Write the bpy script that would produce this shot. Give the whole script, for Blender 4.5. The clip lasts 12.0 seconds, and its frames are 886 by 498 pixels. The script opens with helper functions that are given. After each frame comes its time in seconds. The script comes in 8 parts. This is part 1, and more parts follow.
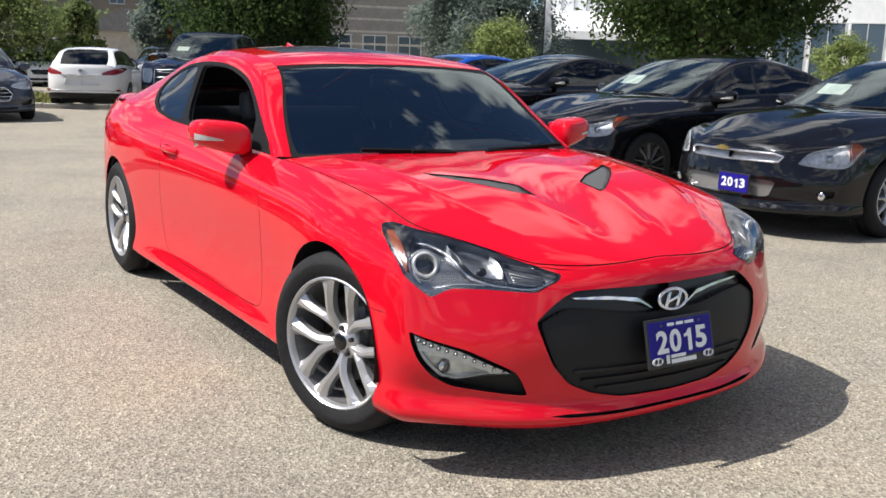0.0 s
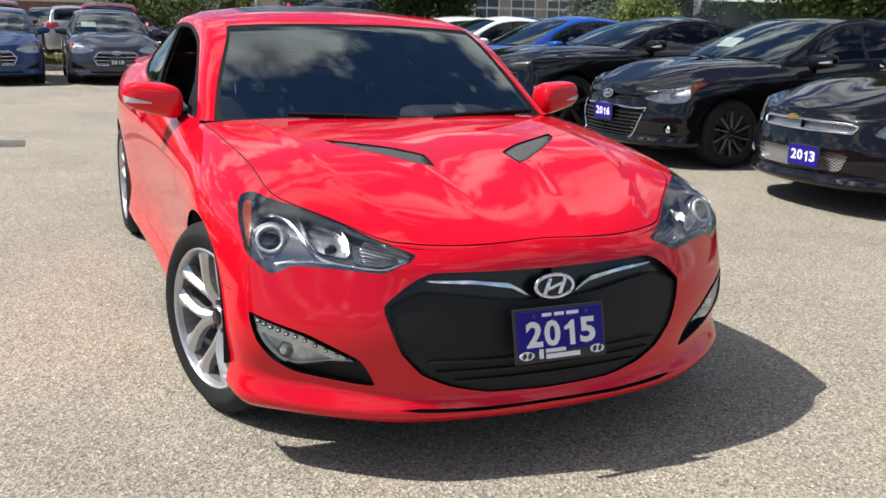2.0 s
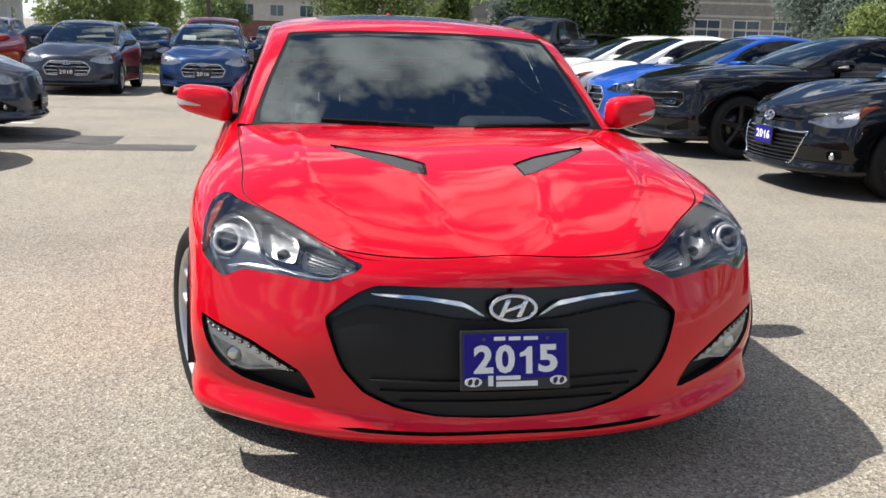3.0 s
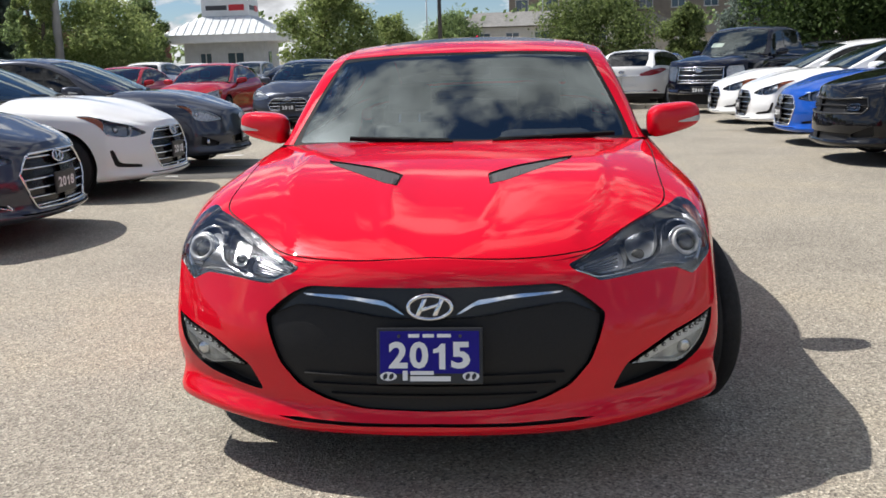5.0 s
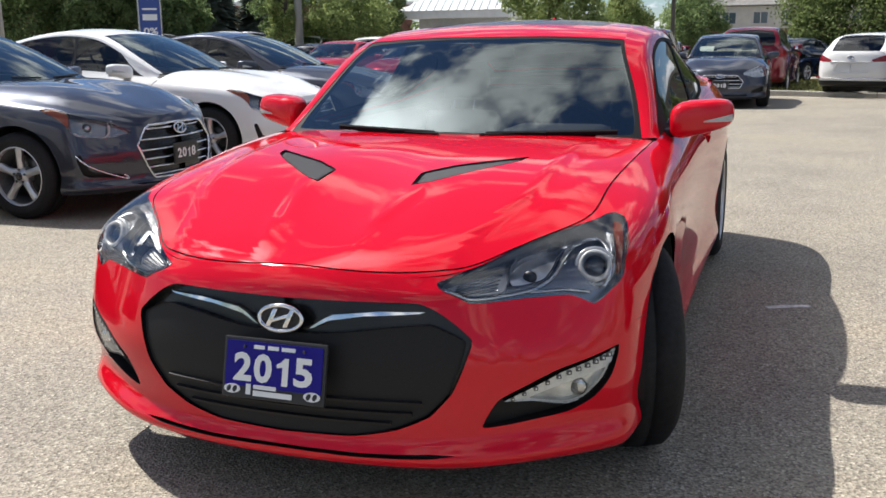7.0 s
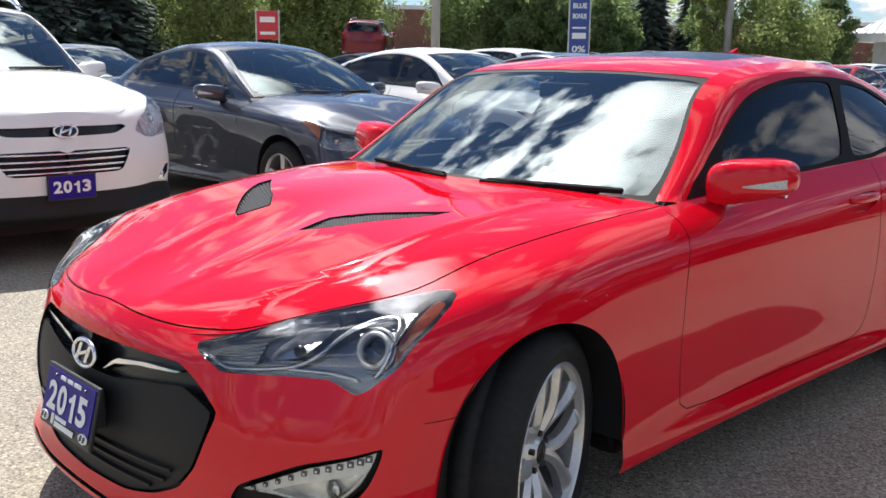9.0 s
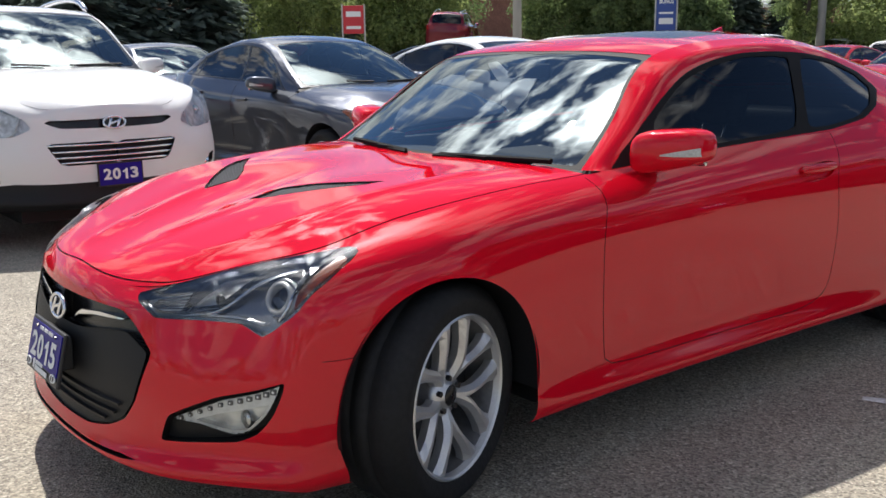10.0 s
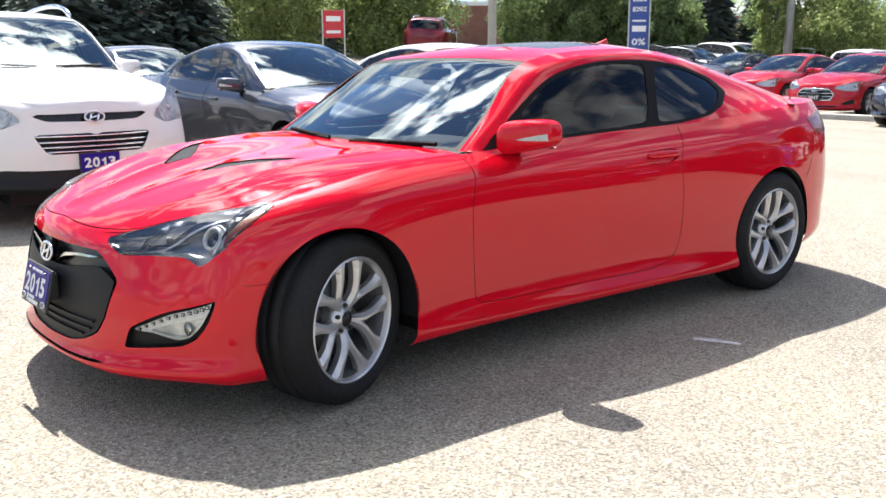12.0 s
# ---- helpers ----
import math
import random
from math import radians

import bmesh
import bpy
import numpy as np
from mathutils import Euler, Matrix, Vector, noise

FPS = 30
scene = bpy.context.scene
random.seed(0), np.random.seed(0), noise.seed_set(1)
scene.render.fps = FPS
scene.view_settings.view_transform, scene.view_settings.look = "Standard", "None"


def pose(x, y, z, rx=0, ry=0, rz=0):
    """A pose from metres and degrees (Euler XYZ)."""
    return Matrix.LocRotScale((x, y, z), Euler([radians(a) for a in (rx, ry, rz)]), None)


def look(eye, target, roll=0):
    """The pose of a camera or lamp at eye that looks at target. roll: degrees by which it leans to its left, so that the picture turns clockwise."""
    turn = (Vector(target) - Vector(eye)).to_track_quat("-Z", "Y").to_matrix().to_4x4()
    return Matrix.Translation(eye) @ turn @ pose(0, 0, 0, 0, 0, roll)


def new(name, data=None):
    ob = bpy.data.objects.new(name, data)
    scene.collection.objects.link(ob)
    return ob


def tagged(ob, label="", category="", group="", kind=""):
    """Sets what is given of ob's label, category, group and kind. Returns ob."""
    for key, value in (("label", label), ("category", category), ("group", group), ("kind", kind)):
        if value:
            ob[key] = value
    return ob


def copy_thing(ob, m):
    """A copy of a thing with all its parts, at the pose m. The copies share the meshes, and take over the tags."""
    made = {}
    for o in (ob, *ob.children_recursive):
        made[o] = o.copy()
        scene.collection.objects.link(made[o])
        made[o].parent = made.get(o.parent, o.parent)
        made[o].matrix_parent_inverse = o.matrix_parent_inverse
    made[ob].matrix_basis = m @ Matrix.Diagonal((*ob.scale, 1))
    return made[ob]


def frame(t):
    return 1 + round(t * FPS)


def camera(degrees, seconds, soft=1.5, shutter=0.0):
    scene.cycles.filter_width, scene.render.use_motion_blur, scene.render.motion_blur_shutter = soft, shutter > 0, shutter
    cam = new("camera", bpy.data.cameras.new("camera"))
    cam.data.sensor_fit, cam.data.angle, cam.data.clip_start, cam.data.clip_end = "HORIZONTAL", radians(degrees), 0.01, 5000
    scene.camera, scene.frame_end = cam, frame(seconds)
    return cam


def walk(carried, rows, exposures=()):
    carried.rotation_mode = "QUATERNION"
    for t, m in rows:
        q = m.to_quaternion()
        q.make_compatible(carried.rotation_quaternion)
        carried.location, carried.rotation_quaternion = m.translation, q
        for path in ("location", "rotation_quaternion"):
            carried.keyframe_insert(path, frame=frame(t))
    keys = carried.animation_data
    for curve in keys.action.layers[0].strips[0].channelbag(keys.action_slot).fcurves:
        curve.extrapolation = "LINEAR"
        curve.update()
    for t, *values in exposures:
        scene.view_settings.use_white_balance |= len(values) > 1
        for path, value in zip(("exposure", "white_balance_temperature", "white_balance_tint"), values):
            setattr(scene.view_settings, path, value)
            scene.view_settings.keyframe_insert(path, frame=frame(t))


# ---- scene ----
cam = camera(50.1, 12.0, soft=1.6)
ROWS = [
    (0.0, -2.319, -2.943, 1.333, 78.51, -1.75, -32.42),
    (0.5, -2.290, -2.958, 1.335, 78.99, -0.88, -32.09),
    (1.0, -2.071, -3.046, 1.345, 78.87, 0.17, -30.66),
    (1.5, -1.751, -3.141, 1.342, 77.30, -1.04, -27.15),
    (2.0, -1.374, -3.129, 1.329, 76.24, -1.41, -22.87),
    (2.5, -0.983, -3.193, 1.308, 76.66, -1.45, -15.71),
    (3.0, -0.627, -3.182, 1.290, 77.09, -1.80, -9.63),
    (3.2, -0.498, -3.165, 1.289, 77.16, -1.38, -7.71),
    (4.8, 0.204, -3.369, 1.264, 78.12, 1.52, 3.41),
    (5.0, 0.279, -3.395, 1.268, 78.51, 1.73, 4.78),
    (5.5, 0.462, -3.422, 1.273, 79.31, 1.08, 9.04),
    (6.0, 0.621, -3.311, 1.266, 79.15, 0.67, 12.55),
    (6.5, 0.845, -3.098, 1.278, 78.13, 1.41, 15.53),
    (6.7, 0.987, -3.025, 1.274, 77.73, 1.17, 16.90),
    (8.3, 2.077, -2.195, 1.333, 77.90, -0.67, 35.20),
    (8.5, 2.166, -2.073, 1.316, 77.71, -0.84, 38.41),
    (9.0, 2.335, -1.745, 1.325, 78.56, -0.77, 46.04),
    (9.5, 2.588, -1.521, 1.305, 78.65, -0.12, 51.80),
    (10.0, 2.877, -1.560, 1.301, 78.04, 0.75, 51.69),
    (10.5, 3.187, -1.601, 1.304, 77.99, 0.54, 51.97),
    (11.0, 3.484, -1.642, 1.298, 77.96, 0.52, 52.94),
    (11.5, 3.655, -1.783, 1.299, 78.24, 0.48, 51.68),
    (12.0, 3.766, -1.852, 1.309, 78.30, 0.19, 50.83),
]
EXPOSURES = [(0.0, 0.38), (2.0, 0.39), (3.2, 0.46), (4.8, 0.30), (6.7, 0.36), (8.3, 0.68), (9.0, 0.66), (9.6, 0.34), (10.0, 0.44), (10.5, 0.94), (11.0, 1.14), (12.0, 1.18)]
walk(cam, [(t, pose(x, y, z, a, b, c)) for t, x, y, z, a, b, c in ROWS], EXPOSURES)

# ---- light: a summer noon with broken cloud ----
TO_SUN = Vector((-0.67, 0.26, 0.97)).normalized()
CLOUDS = (5.09, 6.36, -7.62)
world = bpy.data.worlds.new("sky")
scene.world = world
world.use_nodes = True
wn, wl = world.node_tree.nodes, world.node_tree.links
wn.clear()
w_out = wn.new("ShaderNodeOutputWorld")
w_bg = wn.new("ShaderNodeBackground")
w_bg.inputs["Strength"].default_value = 0.06
sky = wn.new("ShaderNodeTexSky")
sky.sky_type = "NISHITA"
sky.sun_disc = False
sky.dust_density = 0.05
sky.air_density = 0.9
sky.ozone_density = 2.0
sky.sun_elevation = math.asin(TO_SUN.z)
sky.sun_rotation = math.atan2(TO_SUN.x, TO_SUN.y)
w_co = wn.new("ShaderNodeTexCoord")
# a flat layer of cumulus overhead: each direction meets it at d.xy / (d.z + 0.35)
w_sep = wn.new("ShaderNodeSeparateXYZ")
wl.new(w_co.outputs["Generated"], w_sep.inputs[0])
w_up = wn.new("ShaderNodeMath")
w_up.inputs[1].default_value = 0.35
wl.new(w_sep.outputs["Z"], w_up.inputs[0])
w_high = wn.new("ShaderNodeMath")
w_high.operation = "MAXIMUM"
w_high.inputs[1].default_value = 0.2
wl.new(w_up.outputs[0], w_high.inputs[0])
w_flat = wn.new("ShaderNodeVectorMath")
w_flat.operation = "MULTIPLY"
w_flat.inputs[1].default_value = (1, 1, 0)
wl.new(w_co.outputs["Generated"], w_flat.inputs[0])
w_inv = wn.new("ShaderNodeMath")
w_inv.operation = "DIVIDE"
w_inv.inputs[0].default_value = 1.0
wl.new(w_high.outputs[0], w_inv.inputs[1])
w_layer = wn.new("ShaderNodeVectorMath")
w_layer.operation = "SCALE"
wl.new(w_flat.outputs[0], w_layer.inputs[0])
wl.new(w_inv.outputs[0], w_layer.inputs["Scale"])
w_map = wn.new("ShaderNodeMapping")
w_map.inputs["Location"].default_value = CLOUDS
wl.new(w_layer.outputs[0], w_map.inputs["Vector"])
w_noise = wn.new("ShaderNodeTexNoise")
w_noise.inputs["Scale"].default_value = 4.0
w_noise.inputs["Detail"].default_value = 12.0
w_noise.inputs["Roughness"].default_value = 0.58
w_noise.inputs["Distortion"].default_value = 0.0
wl.new(w_map.outputs[0], w_noise.inputs["Vector"])
w_ramp = wn.new("ShaderNodeValToRGB")
w_ramp.color_ramp.elements[0].position = 0.499
w_ramp.color_ramp.elements[1].position = 0.574
wl.new(w_noise.outputs["Fac"], w_ramp.inputs[0])
# thick parts of a cloud are greyer than its edges
w_body = wn.new("ShaderNodeTexNoise")
w_body.inputs["Scale"].default_value = 8.0
w_body.inputs["Detail"].default_value = 8.0
wl.new(w_map.outputs[0], w_body.inputs["Vector"])
w_grey = wn.new("ShaderNodeMapRange")
w_grey.inputs["From Min"].default_value = 0.35
w_grey.inputs["From Max"].default_value = 0.65
w_grey.inputs["To Min"].default_value = 0.45
w_grey.inputs["To Max"].default_value = 1.15
wl.new(w_body.outputs["Fac"], w_grey.inputs["Value"])
w_mix = wn.new("ShaderNodeMix")
w_mix.data_type = "RGBA"
wl.new(w_ramp.outputs["Color"], w_mix.inputs[0])
# clear northern summer blue between the clouds
w_blue = wn.new("ShaderNodeVectorMath")
w_blue.operation = "MULTIPLY"
w_blue.inputs[1].default_value = (0.86, 1.0, 1.22)
wl.new(sky.outputs[0], w_blue.inputs[0])
wl.new(w_blue.outputs[0], w_mix.inputs[6])
# clouds scatter most of their light forwards, round the sun
w_dot = wn.new("ShaderNodeVectorMath")
w_dot.operation = "DOT_PRODUCT"
w_dot.inputs[1].default_value = TO_SUN
wl.new(w_co.outputs["Generated"], w_dot.inputs[0])
w_pos = wn.new("ShaderNodeMath")
w_pos.operation = "MAXIMUM"
w_pos.inputs[1].default_value = 0.0
wl.new(w_dot.outputs["Value"], w_pos.inputs[0])
w_pow = wn.new("ShaderNodeMath")
w_pow.operation = "POWER"
w_pow.inputs[1].default_value = 36.0
wl.new(w_pos.outputs[0], w_pow.inputs[0])
w_gain = wn.new("ShaderNodeMath")
w_gain.operation = "MULTIPLY_ADD"
w_gain.inputs[1].default_value = 95.0
w_gain.inputs[2].default_value = 13.0
wl.new(w_pow.outputs[0], w_gain.inputs[0])
w_tint = wn.new("ShaderNodeVectorMath")
w_tint.operation = "SCALE"
w_tint.inputs[0].default_value = (0.97, 0.99, 1.03)
w_shade = wn.new("ShaderNodeMath")
w_shade.operation = "MULTIPLY"
wl.new(w_gain.outputs[0], w_shade.inputs[0])
wl.new(w_grey.outputs[0], w_shade.inputs[1])
wl.new(w_shade.outputs[0], w_tint.inputs["Scale"])
wl.new(w_tint.outputs[0], w_mix.inputs[7])
wl.new(w_mix.outputs[2], w_bg.inputs["Color"])
wl.new(w_bg.outputs[0], w_out.inputs["Surface"])
sun_data = bpy.data.lights.new("sun", "SUN")
sun_data.energy = 4.9
sun_data.angle = radians(0.53)
sun_data.color = (1.0, 0.955, 0.90)
sun = new("sun", sun_data)
sun.matrix_world = look(TO_SUN * 60, (0, 0, 0))


# ---- materials ----
def socket(node, name, value):
    node.inputs[name].default_value = (*value, 1) if isinstance(value, tuple) and len(value) == 3 else value


def material(name, color, rough=0.5, metal=0.0, coat=0.0, spec=0.5, grain=0.0, grain_scale=40.0, bump=0.0, stain=0.0, stain_scale=2.0, emit=None):
    """A principled surface with fine grain, broad stains and a little relief."""
    m = bpy.data.materials.new(name)
    m.use_nodes = True
    nt = m.node_tree
    b = nt.nodes["Principled BSDF"]
    socket(b, "Base Color", color)
    socket(b, "Roughness", rough)
    socket(b, "Metallic", metal)
    socket(b, "Specular IOR Level", spec)
    if coat:
        socket(b, "Coat Weight", coat)
        socket(b, "Coat Roughness", 0.03)
    if emit:
        socket(b, "Emission Color", emit[0])
        socket(b, "Emission Strength", emit[1])
    if grain or stain or bump:
        co = nt.nodes.new("ShaderNodeTexCoord")
        fine = nt.nodes.new("ShaderNodeTexNoise")
        socket(fine, "Scale", grain_scale)
        socket(fine, "Detail", 5.0)
        broad = nt.nodes.new("ShaderNodeTexNoise")
        socket(broad, "Scale", stain_scale)
        socket(broad, "Detail", 4.0)
        nt.links.new(co.outputs["Object"], fine.inputs["Vector"])
        nt.links.new(co.outputs["Object"], broad.inputs["Vector"])
        last = None
        for tex, amount in ((fine, grain), (broad, stain)):
            if not amount:
                continue
            ramp = nt.nodes.new("ShaderNodeMapRange")
            socket(ramp, "From Min", 0.3)
            socket(ramp, "From Max", 0.7)
            socket(ramp, "To Min", 1.0 - amount)
            socket(ramp, "To Max", 1.0 + amount)
            nt.links.new(tex.outputs["Fac"], ramp.inputs["Value"])
            mul = nt.nodes.new("ShaderNodeVectorMath")
            mul.operation = "SCALE"
            if last is None:
                mul.inputs[0].default_value = color
            else:
                nt.links.new(last, mul.inputs[0])
            nt.links.new(ramp.outputs[0], mul.inputs["Scale"])
            last = mul.outputs[0]
        if last is not None:
            nt.links.new(last, b.inputs["Base Color"])
        if bump:
            bm_node = nt.nodes.new("ShaderNodeBump")
            socket(bm_node, "Strength", bump)
            socket(bm_node, "Distance", 0.01)
            nt.links.new(fine.outputs["Fac"], bm_node.inputs["Height"])
            nt.links.new(bm_node.outputs[0], b.inputs["Normal"])
    return m


def paint(name, color, flake=0.0, metal=0.0):
    """Car paint: a coloured base under clear coat, with a trace of orange peel."""
    m = material(name, color, rough=0.38 if not metal else 0.32, metal=metal, coat=1.0, spec=0.0)
    nt = m.node_tree
    b = nt.nodes["Principled BSDF"]
    socket(b, "Coat IOR", 1.47)
    co = nt.nodes.new("ShaderNodeTexCoord")
    peel = nt.nodes.new("ShaderNodeTexNoise")
    socket(peel, "Scale", 5.0)
    socket(peel, "Detail", 1.0)
    nt.links.new(co.outputs["Object"], peel.inputs["Vector"])
    bump = nt.nodes.new("ShaderNodeBump")
    socket(bump, "Strength", 0.008)
    socket(bump, "Distance", 0.02)
    nt.links.new(peel.outputs["Fac"], bump.inputs["Height"])
    nt.links.new(bump.outputs[0], b.inputs["Coat Normal"])
    if flake:
        tex = nt.nodes.new("ShaderNodeTexNoise")
        socket(tex, "Scale", 900.0)
        nt.links.new(co.outputs["Object"], tex.inputs["Vector"])
        mul = nt.nodes.new("ShaderNodeMapRange")
        socket(mul, "To Min", 1.0 - flake)
        socket(mul, "To Max", 1.0 + flake)
        nt.links.new(tex.outputs["Fac"], mul.inputs["Value"])
        sc = nt.nodes.new("ShaderNodeVectorMath")
        sc.operation = "SCALE"
        sc.inputs[0].default_value = color
        nt.links.new(mul.outputs[0], sc.inputs["Scale"])
        nt.links.new(sc.outputs[0], b.inputs["Base Color"])
    return m


def glass(name, tint, rough=0.0, ior=1.5, sheen=(1.0, 1.0, 1.0)):
    """A thin sheet: what passes is tinted, and the rest mirrors by Fresnel."""
    m = bpy.data.materials.new(name)
    m.use_nodes = True
    nt = m.node_tree
    nt.nodes.clear()
    out = nt.nodes.new("ShaderNodeOutputMaterial")
    tr = nt.nodes.new("ShaderNodeBsdfTransparent")
    socket(tr, "Color", tint)
    gl = nt.nodes.new("ShaderNodeBsdfGlossy")
    socket(gl, "Roughness", rough)
    socket(gl, "Color", sheen)
    fr = nt.nodes.new("ShaderNodeFresnel")
    socket(fr, "IOR", ior)
    mx = nt.nodes.new("ShaderNodeMixShader")
    nt.links.new(fr.outputs[0], mx.inputs[0])
    nt.links.new(tr.outputs[0], mx.inputs[1])
    nt.links.new(gl.outputs[0], mx.inputs[2])
    nt.links.new(mx.outputs[0], out.inputs["Surface"])
    return m


RED = paint("red_paint", (0.63, 0.004, 0.017))
BLACK_PAINT = paint("black_paint", (0.006, 0.006, 0.007))
NAVY_PAINT = paint("dark_blue_paint", (0.006, 0.008, 0.018))
GREY_PAINT = paint("grey_metallic_paint", (0.050, 0.055, 0.072), flake=0.3, metal=0.55)
SILVER_PAINT = paint("silver_paint", (0.35, 0.36, 0.37), flake=0.2, metal=0.6)
WHITE_PAINT = paint("white_paint", (0.78, 0.78, 0.77))
BLUE_PAINT = paint("blue_paint", (0.012, 0.085, 0.42), flake=0.3, metal=0.3)
DEEP_BLUE_PAINT = paint("deep_blue_paint", (0.02, 0.05, 0.14), flake=0.3, metal=0.4)
MAROON_PAINT = paint("dark_red_paint", (0.15, 0.010, 0.020), flake=0.3, metal=0.3)
BRIGHT_RED_PAINT = paint("bright_red_paint", (0.42, 0.014, 0.024), flake=0.2, metal=0.2)
WINDSHIELD = glass("windshield_glass", (0.36, 0.41, 0.405), ior=2.25, sheen=(0.88, 0.97, 0.95))
CAR_GLASS = glass("green_windshield_glass", (0.45, 0.53, 0.50), ior=2.0, sheen=(0.88, 0.98, 0.95))
SIDE_GLASS = glass("side_window_glass", (0.16, 0.18, 0.185), ior=1.5)
TINTED = glass("tinted_glass", (0.10, 0.115, 0.125), ior=1.5)
DOOR_TINT = glass("door_window_glass", (0.17, 0.19, 0.20), ior=1.38)
LENS = glass("clear_lens", (0.9, 0.92, 0.93), ior=1.45)
PLASTIC = material("black_plastic", (0.010, 0.010, 0.011), rough=0.55, spec=0.3, grain=0.3, grain_scale=300, bump=0.15)
GLOSS_BLACK = material("gloss_black", (0.007, 0.007, 0.008), rough=0.25)


def wire_mesh(name, pitch):
    """Bright crossed wires over dark gaps, on the slant."""
    m = material(name, (0.5, 0.5, 0.5), rough=0.3, metal=0.7)
    nt = m.node_tree
    co = nt.nodes.new("ShaderNodeTexCoord")
    sep = nt.nodes.new("ShaderNodeSeparateXYZ")
    nt.links.new(co.outputs["Object"], sep.inputs[0])
    waves = []
    for sign in (1, -1):
        s = nt.nodes.new("ShaderNodeMath")
        s.operation = "MULTIPLY_ADD"
        s.inputs[1].default_value = sign * 1.5
        nt.links.new(sep.outputs["Z"], s.inputs[0])
        nt.links.new(sep.outputs["X"], s.inputs[2])
        k = nt.nodes.new("ShaderNodeMath")
        k.operation = "PINGPONG"
        k.inputs[1].default_value = pitch
        nt.links.new(s.outputs[0], k.inputs[0])
        waves.append(k)
    low = nt.nodes.new("ShaderNodeMath")
    low.operation = "MINIMUM"
    nt.links.new(waves[0].outputs[0], low.inputs[0])
    nt.links.new(waves[1].outputs[0], low.inputs[1])
    ramp = nt.nodes.new("ShaderNodeMapRange")
    socket(ramp, "From Min", pitch * 0.22)
    socket(ramp, "From Max", pitch * 0.34)
    nt.links.new(low.outputs[0], ramp.inputs["Value"])
    mix = nt.nodes.new("ShaderNodeMix")
    mix.data_type = "RGBA"
    mix.inputs[6].default_value, mix.inputs[7].default_value = (0.62, 0.62, 0.62, 1), (0.012, 0.012, 0.013, 1)
    nt.links.new(ramp.outputs[0], mix.inputs[0])
    nt.links.new(mix.outputs[2], nt.nodes["Principled BSDF"].inputs["Base Color"])
    return m


CHROME_MESH = wire_mesh("chrome_mesh", 0.016)
GAP = material("panel_gap", (0.045, 0.004, 0.005), rough=0.8)
RUBBER = material("tyre_rubber", (0.012, 0.012, 0.013), rough=0.75, spec=0.3, grain=0.25, grain_scale=60, bump=0.2, stain=0.25, stain_scale=5)
CHROME = material("chrome", (0.8, 0.8, 0.82), rough=0.08, metal=1.0)
ALLOY = material("alloy_wheel", (0.57, 0.57, 0.58), rough=0.34, metal=0.75, grain=0.06, grain_scale=200)
# rim alloy in a darker grey: the shade inside the wheel is in this colour
BARREL = material("shade_toned_barrel", (0.16, 0.16, 0.163), rough=0.5, metal=0.6, grain=0.15, grain_scale=60)
DARK_ALLOY = material("dark_alloy", (0.03, 0.03, 0.032), rough=0.35, metal=0.5)
STEEL = material("brake_steel", (0.09, 0.088, 0.085), rough=0.35, metal=0.9, grain=0.2, grain_scale=80)
REFLECTOR = material("lamp_reflector", (0.7, 0.72, 0.75), rough=0.15, metal=1.0)
LAMP_DARK = material("lamp_housing", (0.22, 0.23, 0.25), rough=0.24, metal=0.75)
LAMP_BRIGHT = material("lamp_bright_reflector", (0.80, 0.80, 0.81), rough=0.25, metal=0.15, grain=0.3, grain_scale=30, bump=0.4)
LAMP_CHROME = material("lamp_chrome", (0.62, 0.63, 0.65), rough=0.2, metal=1.0, grain=0.25, grain_scale=14, bump=0.7)
LAMP_BOWL = material("lamp_bowl_chrome", (0.60, 0.61, 0.63), rough=0.28, metal=1.0, grain=0.25, grain_scale=26, bump=0.45)
LAMP_SIGNAL = material("ribbed_signal_lens", (0.58, 0.58, 0.58), rough=0.35, metal=0.2, grain=0.15, grain_scale=60, bump=0.2)
FOG_BOWL = material("fog_lamp_bowl", (0.74, 0.74, 0.72), rough=0.25, metal=0.45, grain=0.3, grain_scale=24, bump=0.6)
DIODE = material("lamp_diode_grey", (0.10, 0.10, 0.10), rough=0.3, metal=0.4)
WIPER_RUBBER = material("wiper_rubber", (0.007, 0.007, 0.008), rough=0.85, spec=0.15)
FOG_WHITE = material("fog_lamp_frosted", (0.86, 0.86, 0.84), rough=0.22, metal=0.25, grain=0.1, grain_scale=60, bump=0.12)
HEAD_LENS = glass("headlight_lens", (0.95, 0.96, 0.97), ior=1.6)
BLACK_TRIM = material("black_window_trim", (0.012, 0.012, 0.013), rough=0.6, spec=0.1)
INDICATOR = material("indicator_lens", (0.50, 0.51, 0.50), rough=0.2, grain=0.3, grain_scale=250, coat=0.6)
LAMP_WHITE = material("lamp_frosted", (0.80, 0.81, 0.80), rough=0.25, coat=0.5)
AMBER_BRIGHT = material("amber_turn_lens", (0.60, 0.13, 0.03), rough=0.25, coat=0.4, grain=0.3, grain_scale=120)
AMBER = material("amber_lens", (0.20, 0.036, 0.010), rough=0.25, coat=0.4, grain=0.4, grain_scale=120)
TAIL_RED = material("tail_lamp_red", (0.25, 0.008, 0.012), rough=0.2, coat=0.25)
CABIN = material("dark_trim", (0.06, 0.06, 0.064), rough=0.75, grain=0.3, grain_scale=120)
SEAT_MAT = material("black_leather", (0.085, 0.085, 0.09), rough=0.5, grain=0.2, grain_scale=90, bump=0.2)
PLATE_BLUE = material("plate_blue", (0.014, 0.008, 0.22), rough=0.4, spec=0.2, grain=0.08)
PLATE_BLACK = material("plate_black", (0.02, 0.02, 0.022), rough=0.4)
